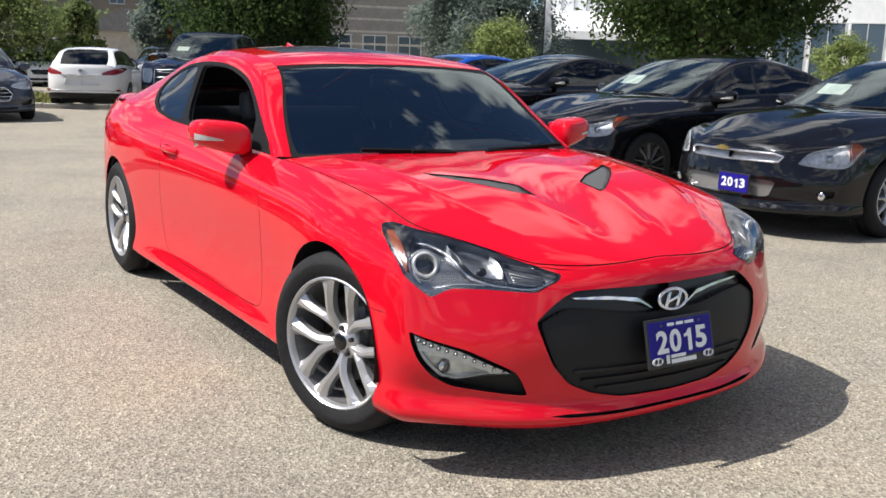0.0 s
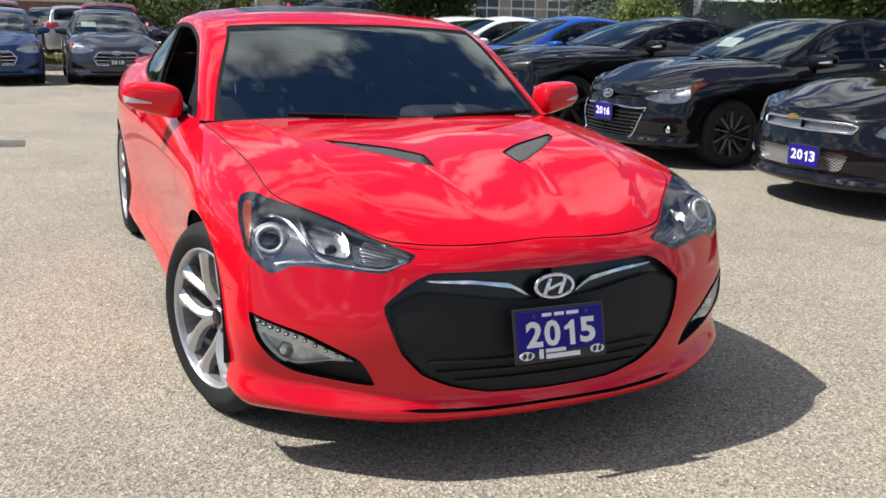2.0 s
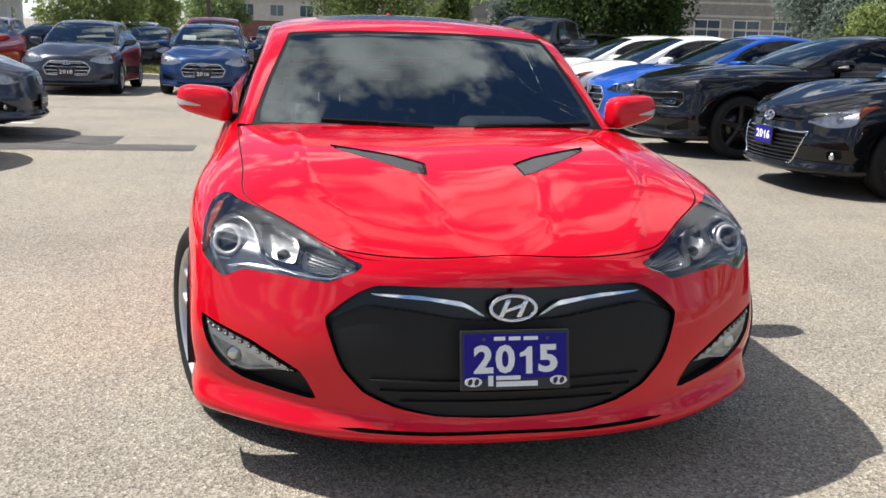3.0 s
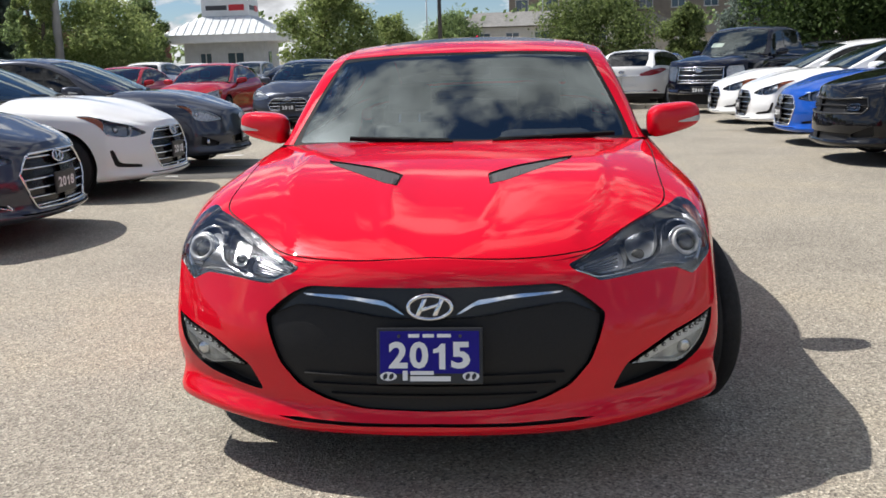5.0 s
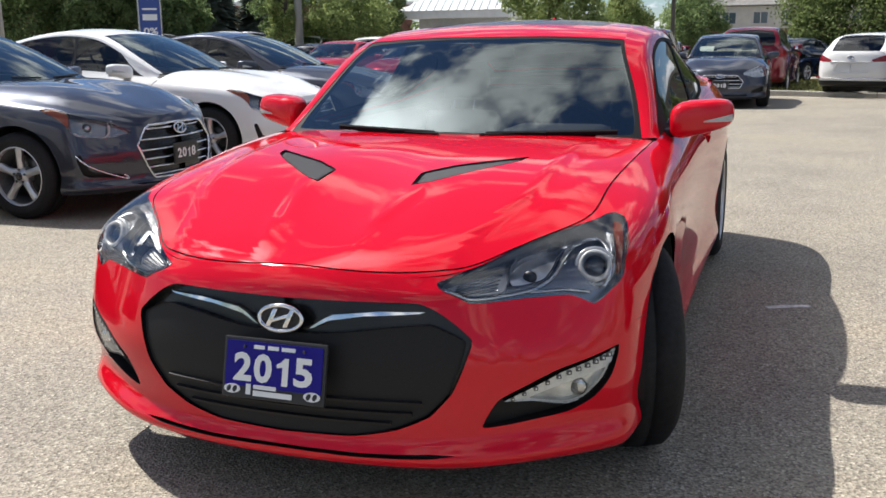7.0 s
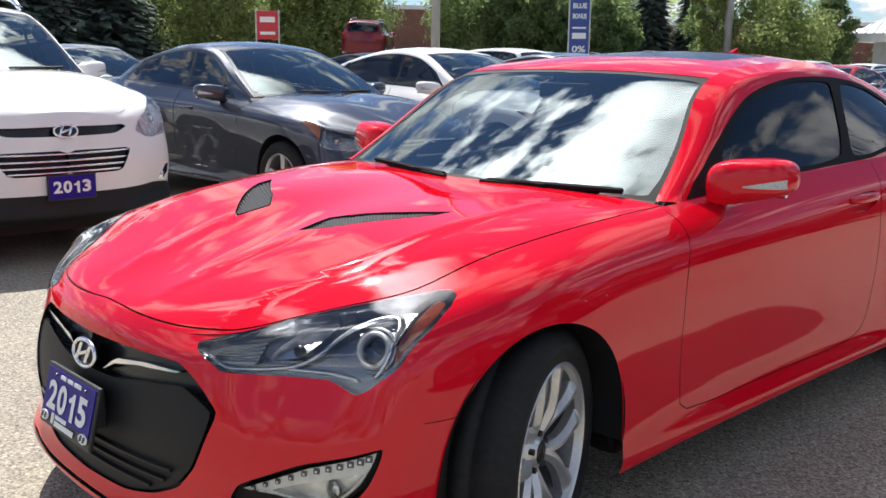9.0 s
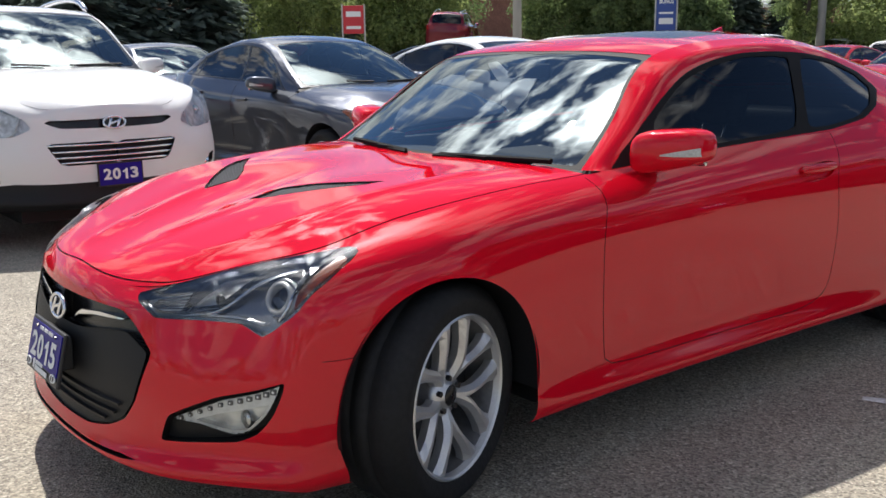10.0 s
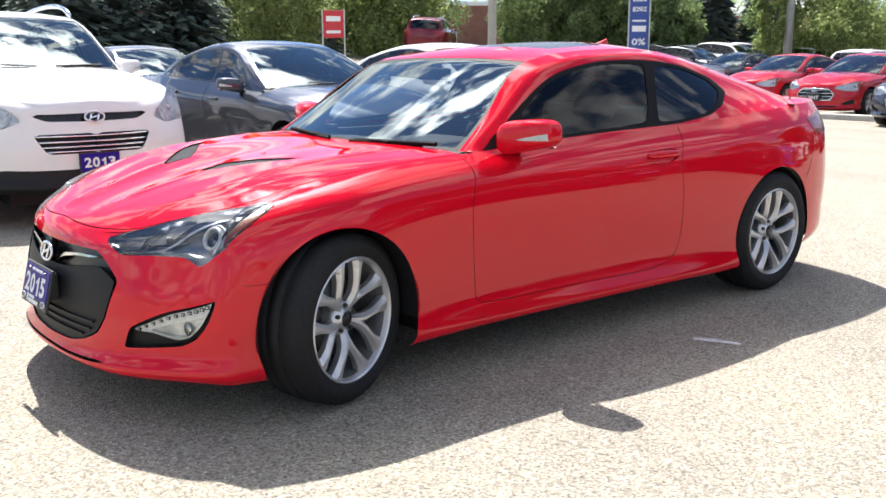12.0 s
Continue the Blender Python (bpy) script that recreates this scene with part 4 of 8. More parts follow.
def steering_wheel(parent, x, y, z):
    v, f = [], []
    m = Matrix.Translation((x, y, z)) @ pose(0, 0, 0, 65, 0, 0)
    n, k = 28, 8
    for i in range(n):
        a = 2 * math.pi * i / n
        for j in range(k):
            b = 2 * math.pi * j / k
            r = 0.18 + 0.016 * math.cos(b)
            v.append(m @ Vector((r * math.cos(a), r * math.sin(a), 0.016 * math.sin(b))))
            f.append((i * k + j, ((i + 1) % n) * k + j, ((i + 1) % n) * k + (j + 1) % k, i * k + (j + 1) % k))
    ob = put("steering_wheel", v, f, CABIN, parent, "black steering wheel")
    bm = bmesh.new()
    add_box(bm, (-0.17, -0.02, -0.02), (0.17, 0.02, 0.01), 0.008, m)
    add_box(bm, (-0.06, -0.06, -0.05), (0.06, 0.06, 0.012), 0.02, m)
    part("steering_hub", bm, CABIN, ob, "black steering hub")
    return ob


FLANK_ROWS = flank_rows()
SEDAN = dict(front=0.86, base=2.70, rear=0.98, half=0.90, levels=[0.19, 0.38, 0.62, 0.74, 0.84, 0.93, 1.08], cowl=(0.62, 0.97), head=(1.42, 1.39), roof=(2.35, 1.40), tail=(3.30, 1.09), high=1.45, top=0.56, tail_wide=None,
             belt=([0.4, 1.5, 3.4], [0.92, 0.98, 1.06]), wheel=0.325, rim=0.215, posts=(1.72, 2.66), wheel_style="plain")
SUV = dict(front=0.86, base=2.68, rear=0.90, half=0.92, levels=[0.24, 0.45, 0.74, 0.90, 1.0, 1.09, 1.20], cowl=(0.55, 1.13), head=(1.30, 1.60), roof=(2.95, 1.62), tail=(3.45, 1.12), high=1.68, top=0.58, tail_wide=0.68,
           belt=([0.4, 1.5, 3.4], [1.07, 1.12, 1.20]), wheel=0.35, rim=0.225, posts=(1.62, 2.55), wheel_style="plain")
HATCH = dict(SEDAN, base=2.65, rear=0.78, roof=(2.75, 1.40), tail=(3.28, 1.02), tail_wide=0.62, high=1.46, posts=(1.66, 2.5))
MUSCLE = dict(SEDAN, front=0.94, base=2.95, rear=1.1, half=0.96, levels=[0.20, 0.38, 0.66, 0.86, 0.93, 1.0, 1.08], cowl=(0.78, 1.03), head=(1.55, 1.38), roof=(2.45, 1.39), tail=(3.35, 1.10), high=1.44, top=0.58,
              belt=([0.5, 1.5, 3.4], [0.99, 1.03, 1.07]), wheel=0.36, rim=0.255, posts=(2.3,), wheel_style="black")
TRUCK = dict(SUV, front=0.95, base=3.65, rear=1.15, half=1.0, levels=[0.42, 0.62, 0.92, 1.12, 1.16, 1.20, 1.42], cowl=(0.75, 1.25), head=(1.35, 1.84), roof=(2.75, 1.86), tail=(3.0, 1.42), high=1.92, top=0.66, tail_wide=0.76,
             belt=([0.4, 1.5, 3.4], [1.22, 1.27, 1.40]), wheel=0.40, rim=0.235, posts=(1.85,))


def generic_car(name, label, p, mat, m, plate_text=None, plate_blue=False, step=0.07, fine=6, group="parked cars",
                lamps=None, grille=None, low=None, fog=None, grille_mat=None, bars=0, bar_mat=None, roof_mat=None, roof_rails=False, paper=False, mirror_mat=None, amber=True, badge=True, lite=False, badge_z=None, black_skirt=False, bright=True, rim_bar=False, fog_trim=False, plate_x=0.0, plate_v=2.9, eye_uv=(2.95, 5.6), amber_u=3.65, low_bars=0, low_mat=None, round_fog=True, trim=0.008, skirt_rear=1.8, tail=None, tail_trim=False, low_bar_mat=None, low_rim=False):
    """A parked car after the coupe's lines, with its own lengths, heights, lamps and grille."""
    p = dict(p)
    body_rows = warp(FLANK_ROWS, p)
    top = roof_lines(p)
    flank, bonnet, cap, side, deck = car_skins(body_rows, top, fine, cowl_u=np.interp(p["cowl"][0], body_rows[-1, 5:9, 1], [5, 6, 7, 8]))
    car = new(name, None)
    tagged(car, label, "car", group)
    car.matrix_basis = m
    wr = p["wheel"]
    holes = [(0, wr + 0.005, wr + 0.045), (p["base"], wr + 0.005, wr + 0.045)]
    lamps = lamps or [(1.35, 5.15), (2.3, 4.75), (3.6, 4.85), (4.55, 5.55), (3.9, 5.85), (2.6, 5.85), (1.5, 5.6)]
    grille = grille or [(0, 3.9), (0.8, 3.95), (1.15, 4.9), (1.2, 5.35), (0, 5.45)]
    low = low or [(0, 1.6), (1.6, 1.7), (1.8, 2.6), (0, 2.7)]
    fog = fog or [(2.1, 2.1), (3.0, 2.3), (3.0, 3.5), (2.5, 3.1), (2.0, 2.6)]
    cuts = [("low", soften(low, 0.1, 1)), ("grille", soften(grille, 0.12, 1)), ("fog", soften(fog, 0.15, 1)), ("lamp", soften(lamps, 0.15, 1)),
            ("tail", soften(tail or [(12.3, 4.75), (14.1, 4.75), (14.0, 5.6), (12.5, 5.75), (12.0, 5.5)], 0.12, 1))]
    if tail_trim:
        cuts.insert(0, ("recess", soften([(14.25, 3.75), (15, 3.75), (15, 4.6), (14.4, 4.6)], 0.05, 1)))
    cuts = [(k, np.column_stack([c[:, 0], np.where(c[:, 1] < 5, c[:, 1], 2 * c[:, 1] - 5)])) for k, c in cuts]
    if amber:
        cuts.append(("amber", beyond(next(c for k, c in cuts if k == "lamp"), amber_u)))
    u_of = lambda y, row=3: float(np.interp(y, body_rows[row, 4:13, 1], np.arange(4, 13)))
    if not lite:
        for k, y in enumerate([p["cowl"][0] + 0.05, *p["posts"]]):
            cuts.append((f"gap {k}", ribbon([(u_of(y), v) for v in np.linspace(1.1, 7, 9)], flank, 0.009)))
    if black_skirt:
        cuts.insert(0, ("skirt", [(0, 0), (15, 0), (15, skirt_rear), (11.5, skirt_rear), (10.5, 1.8), (3.5, 2.0), (2.2, 2.5), (0, 2.5)]))
    fp = Panels(flank, step, cuts, holes)
    glass_cut = [(0.35, 0.15), (5.35, 0.15), (5.45, 0.9), (4.75, 1.85), (4.0, 2.15), (2.0, 2.15), (1.15, 1.95)]
    side_cuts = [("rubber", np.array(glass_cut) * (1, 1)), ("glass", soften(np.array([(0.55, 0.25), (5.2, 0.25), (5.25, 0.85), (4.65, 1.72), (3.95, 2.0), (2.05, 2.0), (1.25, 1.82)]), 0.1, 1))]
    for y in p["posts"]:
        s = float(np.interp(y, np.array(top["belt_y"]), np.arange(7)))
        side_cuts.append(("rubber", [(s - 0.05, 0.2), (s + 0.05, 0.2), (s + 0.05, 2.05), (s - 0.05, 2.05)]))
    sp = Panels(side, step, side_cuts)
    cp = Panels(cap, step, [("rubber", [(0, 0.04), (1.98, 0.06), (1.98, 2), (0, 2)]), ("shield", soften([(0.06, 0.12), (1.9, 0.14), (1.92, 2.3), (0.02, 2.3)], 0.05, 1)), ("back", soften([(4.25, 0.2), (5.85, 0.25), (5.9, 2.3), (4.2, 2.3)], 0.05, 1))])
    bp, dp = Panels(bonnet, step, []), Panels(deck, step, [])
    sheets = [both(fp.take("body")), both(sp.take("body")), both(dp.take("body"))]
    v, f, n = join(*sheets)
    put("body", v, f, mat, car, normals=n)
    v, f, n = both(bp.take("body"))
    put("hood", v, f, mat, car, normals=n)
    v, f, n = both(cp.take("body"))
    put("roof", v, f, roof_mat or mat, car, normals=n)
    for nm, pan, key, mt, off, lb in (("windshield", cp, "shield", CAR_GLASS, 0.0, "windshield glass"), ("rear_window", cp, "back", TINTED, 0.0, "rear window glass")):
        v, f, n = both(pan.take(key, off))
        put(nm, v, f, mt, car, lb, normals=n).visible_shadow = False
    v, f, n = both(join(sp.take("rubber", 0.001), cp.take("rubber", 0.001)))
    put("window_seal", v, f, GLOSS_BLACK, car, "black window surround", normals=n)
    for tr in (lambda s: s, flip):
        v, f, n = tr(sp.take("glass"))
        put("side_window", v, f, SIDE_GLASS, car, "tinted side windows", normals=n)
        lamp_v, f, n = tr(fp.take(["lamp", "amber"], 0.002, -0.02))
        lamp = put("headlight", lamp_v, f, LENS, car, "clear headlight lens", normals=n)
        v, f, n = tr(fp.take("lamp", -0.035, 0.0))
        put("reflector", v, f, LAMP_BRIGHT if bright else LAMP_DARK, lamp, "lamp housing", normals=n)
        sgn = 1 if v[:, 0].mean() > 0 else -1
        c = flank.read([eye_uv])[0] * (sgn, 1, 1)
        nn = flank.read([eye_uv], flank.n)[0] * (sgn, 1, 1)
        bm = bmesh.new()
        ellipsoid(bm, Matrix.Translation(Vector(c - nn * 0.046)) @ Matrix.Diagonal((0.036, 0.036, 0.036, 1)), 14)
        part("projector", bm, LAMP_CHROME, lamp, "bright projector bowl", smooth=True)
        if amber:
            v, f, n = tr(fp.take("amber", -0.010, -0.03))
            put("turn_signal", v, f, AMBER_BRIGHT, lamp, "amber turn signal", normals=n)
        low_edge = np.array(lamps, float)
        low_edge = low_edge[low_edge[:, 1] <= np.median(low_edge[:, 1]) + 0.01]
        low_edge = low_edge[np.argsort(low_edge[:, 0])]
        low_edge[:, 1] = np.where(low_edge[:, 1] < 5, low_edge[:, 1], 2 * low_edge[:, 1] - 5) + 0.12
        if len(low_edge) >= 3 and not lite:
            strip = natural(low_edge, np.linspace(0, len(low_edge) - 1, 16))
            v, f = sweep(flank.read(strip) * (sgn, 1, 1) - flank.read(strip, flank.n) * (sgn, 1, 1) * 0.012, trim, 6)
            put("lamp_trim", v, f, LAMP_WHITE, lamp, "bright lamp trim")
        v, f, n = tr(fp.take("fog", -0.03, 0))
        fg = put("fog_light_recess", v, f, PLASTIC, car, "black fog lamp recess", normals=n)
        if not lite and round_fog:
            c = flank.read([(2.55, 2.75)])[0] * (sgn, 1, 1)
            bm = bmesh.new()
            ellipsoid(bm, Matrix.Translation(Vector(c) + Vector((0, 0.012, 0))) @ Matrix.Diagonal((0.04, 0.02, 0.04, 1)), 12)
            part("fog_light", bm, REFLECTOR, fg, "round fog lamp", smooth=True)
        v, f, n = tr(fp.take("tail", 0.004, -0.01))
        put("tail_light", v, f, TAIL_RED, car, "red tail lamp", normals=n)
        for k, y in enumerate((0, p["base"])):
            xw = p["half"] - 0.115
            add_wheel(car, (sgn * xw, y, wr), wr, 0.21, p["rim"], p["wheel_style"], 0, sgn, 24 if lite else 32, not lite)
            wheel_house(car, y, wr + 0.005, wr + 0.045, sgn * (p["half"] - 0.34), sgn * (p["half"] - 0.035))
        my = p["cowl"][0] + 0.36
        side_mirror(car, (sgn * (p["half"] + 0.035), my, float(np.interp(my, p["belt"][0], p["belt"][1])) + 0.045), sgn, mirror_mat or mat, not lite, (0.122, 0.085, 0.08))
        if not lite:
            for y in [q - 0.22 for q in p["posts"]]:
                c = flank.read([(u_of(y), 5.4)])[0] * (sgn, 1, 1)
                bm = bmesh.new()
                add_box(bm, (c[0] - 0.02, c[1] - 0.1, c[2] - 0.014), (c[0] + 0.02, c[1] + 0.1, c[2] + 0.014), 0.01)
                part("door_handle", bm, mat if mat is not BLACK_PAINT else CHROME, car, "door handle", smooth=True)
    v, f, n = both(fp.take("grille", -0.03, 0.0))
    gr = put("grille", v, f, grille_mat or GLOSS_BLACK, car, "radiator grille", normals=n)
    if bars:
        gv = np.array(grille)
        lo, hi = gv[:, 1].min(), gv[:, 1].max()
        for k in range(bars):
            vv = lo + (hi - lo) * (k + 0.6) / bars
            v7 = vv if vv < 5 else 2 * vv - 5
            us = [u for u in np.linspace(0, gv[:, 0].max(), 30) if inside(np.array(grille), np.array([(u + 1e-4, vv)]))[0]]
            if len(us) < 2:
                continue
            line = flank.read([(u, v7) for u in np.linspace(0, max(us), 8)])
            pts = np.concatenate([line[::-1] * (-1, 1, 1), line[1:]])
            v, f = sweep(pts + (0, 0.010, 0), 0.011, 6, 0.7)
            put("grille_bar", v, f, bar_mat or CHROME, gr, "grille bar")
    if rim_bar:
        ring = np.array([q for q in grille if q[0] > 0.02] if grille[0][0] <= 0.02 else grille, float)
        ring = np.concatenate([[(0, grille[0][1])], ring, [(0, grille[-1][1])]])
        ring[:, 1] = np.where(ring[:, 1] < 5, ring[:, 1], 2 * ring[:, 1] - 5)
        dense = np.concatenate([a + (b - a) * np.linspace(0, 1, 8, endpoint=False)[:, None] for a, b in zip(ring, ring[1:])] + [ring[-1:]])
        line = flank.read(dense)
        v, f = sweep(np.concatenate([line[::-1] * (-1, 1, 1), line[1:]]) - (0, 0.003, 0), 0.010, 6)
        put("grille_frame", v, f, CHROME if rim_bar is True else rim_bar, gr, "chrome grille frame" if rim_bar is True else "dark grille frame")
    if fog_trim:
        for s in (-1, 1):
            pts = np.array(fog, float)[[2, 3, 4, 0, 1]] if len(fog) >= 5 else np.array(fog, float)
            line = flank.read(natural(pts[1:4], np.linspace(0, 2, 14))) * (s, 1, 1)
            v, f = sweep(line - (0, 0.004, 0), 0.007, 6)
            put("fog_trim", v, f, CHROME, car, "chrome fog lamp trim")
    v, f, n = both(fp.take("low", -0.03, 0.0))
    lg = put("lower_grille", v, f, low_mat or PLASTIC, car, "lower air intake", normals=n)
    lp = np.array(low, float)
    for k in range(low_bars):
        vv = lp[:, 1].min() + (lp[:, 1].max() - lp[:, 1].min()) * (k + 0.5) / low_bars
        us = [u for u in np.linspace(0, lp[:, 0].max(), 40) if inside(lp, np.array([(u + 1e-4, vv)]))[0]]
        line = flank.read([(u, vv) for u in np.linspace(0, max(us), 9)])
        v, f = sweep(np.concatenate([line[::-1] * (-1, 1, 1), line[1:]]) + (0, 0.008, 0), 0.012, 6, 0.7)
        put("grille_bar", v, f, low_bar_mat or CHROME, lg, "dark grille bar" if low_bar_mat else "chrome grille bar")
    if low_rim:
        edge = natural([(lp[-1, 0] + 0.02, lp[-1, 1]), (lp[-2, 0] - 0.25, lp[-2, 1] + 0.03), lp[-2], (lp[-2] + lp[-3]) / 2, lp[-3]], np.linspace(0, 4, 25))
        for sgn in (-1, 1):
            v, f = sweep(flank.read(edge) * (sgn, 1, 1) - (0, 0.003, 0), 0.008, 6)
            put("grille_frame", v, f, CHROME, lg, "thin chrome grille outline")
    if black_skirt:
        v, f, n = both(fp.take("skirt"))
        put("lower_cladding", v, f, PLASTIC, car, "black lower cladding", normals=n)
    if tail_trim:
        v, f, n = both(fp.take("recess", -0.05, 0.0))
        put("plate_recess", v, f, mat, car, "recess for the rear plate", normals=n)
        for vv, u0, rad, mt, nm, lb in ((2.75, 12.6, 0.020, CHROME, "bumper_strip", "bright bumper strip"), (4.72, 14.1, 0.016, CHROME, "tailgate_garnish", "bright tailgate garnish")):
            line = flank.read([(u, vv) for u in np.linspace(u0, 15, 9)])
            v, f = sweep(np.concatenate([line, line[::-1][1:] * (-1, 1, 1)]) + (0, 0.006, 0), rad, 6, 0.8)
            put(nm, v, f, mt, car, lb)
        c = flank.read([(15, 5.2)])[0]
        oval_badge(car, Matrix.Translation((0, c[1] + 0.012, c[2])) @ pose(0, 0, 0, 75, 0, 180), 0.075, 0.04)
        for sgn in (-1, 1):
            c = flank.read([(13.2, 3.0)])[0] * (sgn, 1, 1)
            bm = bmesh.new()
            add_box(bm, (c[0] - 0.09, c[1] - 0.04, c[2] - 0.02), (c[0] + 0.09, c[1] + 0.012, c[2] + 0.02), 0.01)
            part("rear_reflector", bm, TAIL_RED, car, "red bumper reflector")
        top_edge = cap.read([(4.15, q) for q in np.linspace(0.25, 2.2, 6)])
        v, f = sweep(np.concatenate([top_edge, top_edge[::-1] * (-1, 1, 1)]) + (0, 0.03, 0.012), 0.03, 6, 0.5)
        put("roof_spoiler", v, f, mat, car, "body-coloured roof spoiler")
    if not lite:
        for k in range(1 + len(p["posts"])):
            for tr in (lambda s: s, flip):
                v, f, n = tr(fp.take(f"gap {k}", -0.003))
                put("door_gap", v, f, GAP, car, "dark door gap", normals=n)
    if badge:
        zb = badge_z if badge_z is not None else 5.1
        c = flank.read([(0, zb)])[0]
        oval_badge(car, Matrix.Translation((0, c[1] - 0.012, c[2])) @ pose(0, 0, 0, 75, 0, 0), 0.075, 0.04)
    if plate_text:
        c = flank.read([(0, plate_v if p["levels"][0] < 0.4 else 1.6)])[0]
        plate(car, (plate_x, c[1] - 0.018, c[2] + 0.03), 0, 0, plate_text, plate_blue, False, 0.30, 0.15)
    bm = bmesh.new()
    b = p["base"]
    add_box(bm, (-p["half"] + 0.33, -0.55, 0.16 * wr / 0.33), (p["half"] - 0.33, b + 0.6, 0.34 * wr / 0.33))
    part("underbody", bm, PLASTIC, car, "dark underbody")
    bm = bmesh.new()
    cz = p["cowl"][1]
    add_box(bm, (-p["half"] + 0.16, p["cowl"][0] + 0.05, 0.4), (p["half"] - 0.16, p["cowl"][0] + 0.45, cz - 0.03), 0.05)
    add_box(bm, (-p["half"] + 0.15, p["roof"][0] - 0.2, 0.35), (p["half"] - 0.15, min(p["roof"][0] + 0.1, b + 0.3), cz + 0.02), 0.06)
    add_box(bm, (-p["half"] + 0.15, p["cowl"][0], 0.30), (p["half"] - 0.15, b + 0.4, 0.42))
    part("interior", bm, CABIN, car, "dark interior")
    for s in (-1, 1):
        seat(car, s * 0.37, p["head"][0] + 0.25, cz - 0.55, posts=False)
    if roof_rails:
        for s in (-1, 1):
            pts = [(s * (p["top"] - 0.03), y, z) for y, z in ((p["head"][0] + 0.1, p["high"] - 0.06), (p["head"][0] + 0.3, p["high"] + 0.02), ((p["head"][0] + p["roof"][0]) / 2, p["high"] + 0.045), (p["roof"][0] - 0.2, p["high"] + 0.0), (p["roof"][0], p["high"] - 0.07))]
            v, f = sweep(natural(pts, np.linspace(0, 4, 21)), 0.022, 8)
            put("roof_rail", v, f, CHROME, car, "silver roof rail")
    if paper:
        bm = bmesh.new()
        c = cap.read([(0.75, 0.55)])[0]
        add_box(bm, (-0.14, -0.004, -0.09), (0.14, 0.0, 0.09), 0, Matrix.Translation((-c[0] + 0.1, c[1] + 0.05, c[2] - 0.01)) @ pose(0, 0, 0, -58, 0, 0))
        part("paper_sign", bm, PAPER, car, "white paper sheet behind the windshield")
    for s in (-1, 1) if not lite else ():
        a, b2 = cap.read([(0.03, 1.7 if s > 0 else 1.9), (0.09, 0.5 if s > 0 else 1.2)])
        q = (1, 1, 1) if s > 0 else (-1, 1, 1)
        bm = bmesh.new()
        add_tube(bm, Vector(a * q) + Vector((0, -0.01, 0.012)), Vector(b2 * q) + Vector((0, -0.01, 0.012)), 0.008, seg=6)
        part("wiper", bm, PLASTIC, car, "black wiper")
    return car


# ---- ground ----
def asphalt(name):
    m = bpy.data.materials.new(name)
    m.use_nodes = True
    nt = m.node_tree
    b = nt.nodes["Principled BSDF"]
    socket(b, "Roughness", 0.85)
    co = nt.nodes.new("ShaderNodeTexCoord")

    def tex(kind, scale, **kw):
        t = nt.nodes.new(kind)
        socket(t, "Scale", scale)
        for k, x in kw.items():
            socket(t, k, x)
        nt.links.new(co.outputs["Object"], t.inputs["Vector"])
        return t

    def ramp(src, stops):
        r = nt.nodes.new("ShaderNodeValToRGB")
        el = r.color_ramp.elements
        while len(el) < len(stops):
            el.new(0.5)
        for e, (pos, c) in zip(el, stops):
            e.position, e.color = pos, (*c, 1)
        nt.links.new(src, r.inputs[0])
        return r.outputs["Color"]

    def mix(kind, a, c, fac=1.0):
        x = nt.nodes.new("ShaderNodeMix")
        x.data_type, x.blend_type = "RGBA", kind
        x.inputs[0].default_value = fac
        nt.links.new(a, x.inputs[6])
        nt.links.new(c, x.inputs[7])
        return x.outputs[2]

    stones = tex("ShaderNodeTexVoronoi", 120.0)
    grain = ramp(stones.outputs["Color"], [(0.0, (0.085, 0.076, 0.062)), (0.30, (0.215, 0.193, 0.156)), (0.55, (0.30, 0.272, 0.218)), (0.80, (0.38, 0.344, 0.278)), (1.0, (0.62, 0.57, 0.47))])
    speck = tex("ShaderNodeTexNoise", 75.0, Detail=7.0, Roughness=0.75)
    speckle = ramp(speck.outputs["Fac"], [(0.34, (0.46, 0.46, 0.46)), (0.47, (1.0, 1.0, 1.0)), (0.70, (1.3, 1.28, 1.25))])
    broad = tex("ShaderNodeTexNoise", 0.55, Detail=8.0, Roughness=0.68)
    stain = ramp(broad.outputs["Fac"], [(0.3, (0.76, 0.76, 0.77)), (0.5, (1.0, 1.0, 1.0)), (0.70, (1.16, 1.12, 1.04))])
    c = mix("MULTIPLY", mix("MULTIPLY", grain, speckle), stain)
    nt.links.new(c, b.inputs["Base Color"])
    bp = nt.nodes.new("ShaderNodeBump")
    socket(bp, "Strength", 0.8)
    socket(bp, "Distance", 0.006)
    nt.links.new(stones.outputs["Distance"], bp.inputs["Height"])
    nt.links.new(bp.outputs[0], b.inputs["Normal"])
    return m


ASPHALT = asphalt("worn_asphalt")
FALL = 0.0108


RISE = 0.065


def ground_z(y, x=0.0):
    """Level round the coupe; falls away gently past y = 5, for drainage, and rises to the lots west of x = -17."""
    return -FALL * min(max(y - 5.0, 0.0), 33.0) + RISE * min(max(-17.0 - x, 0.0), 24.0)


bm = bmesh.new()
last = None
for y in (-900, -300, -60, -10, 0, 5, 12, 20, 28, 38, 70, 200, 900):
    row = [bm.verts.new((x, y, ground_z(y, x))) for x in (-900, -200, -41, -29, -17, 0, 40, 200, 900)]
    if last:
        for k in range(8):
            bm.faces.new((last[k], last[k + 1], row[k + 1], row[k]))
    last = row
tagged(part("ground", bm, ASPHALT), "worn light grey asphalt car park", kind="structure")


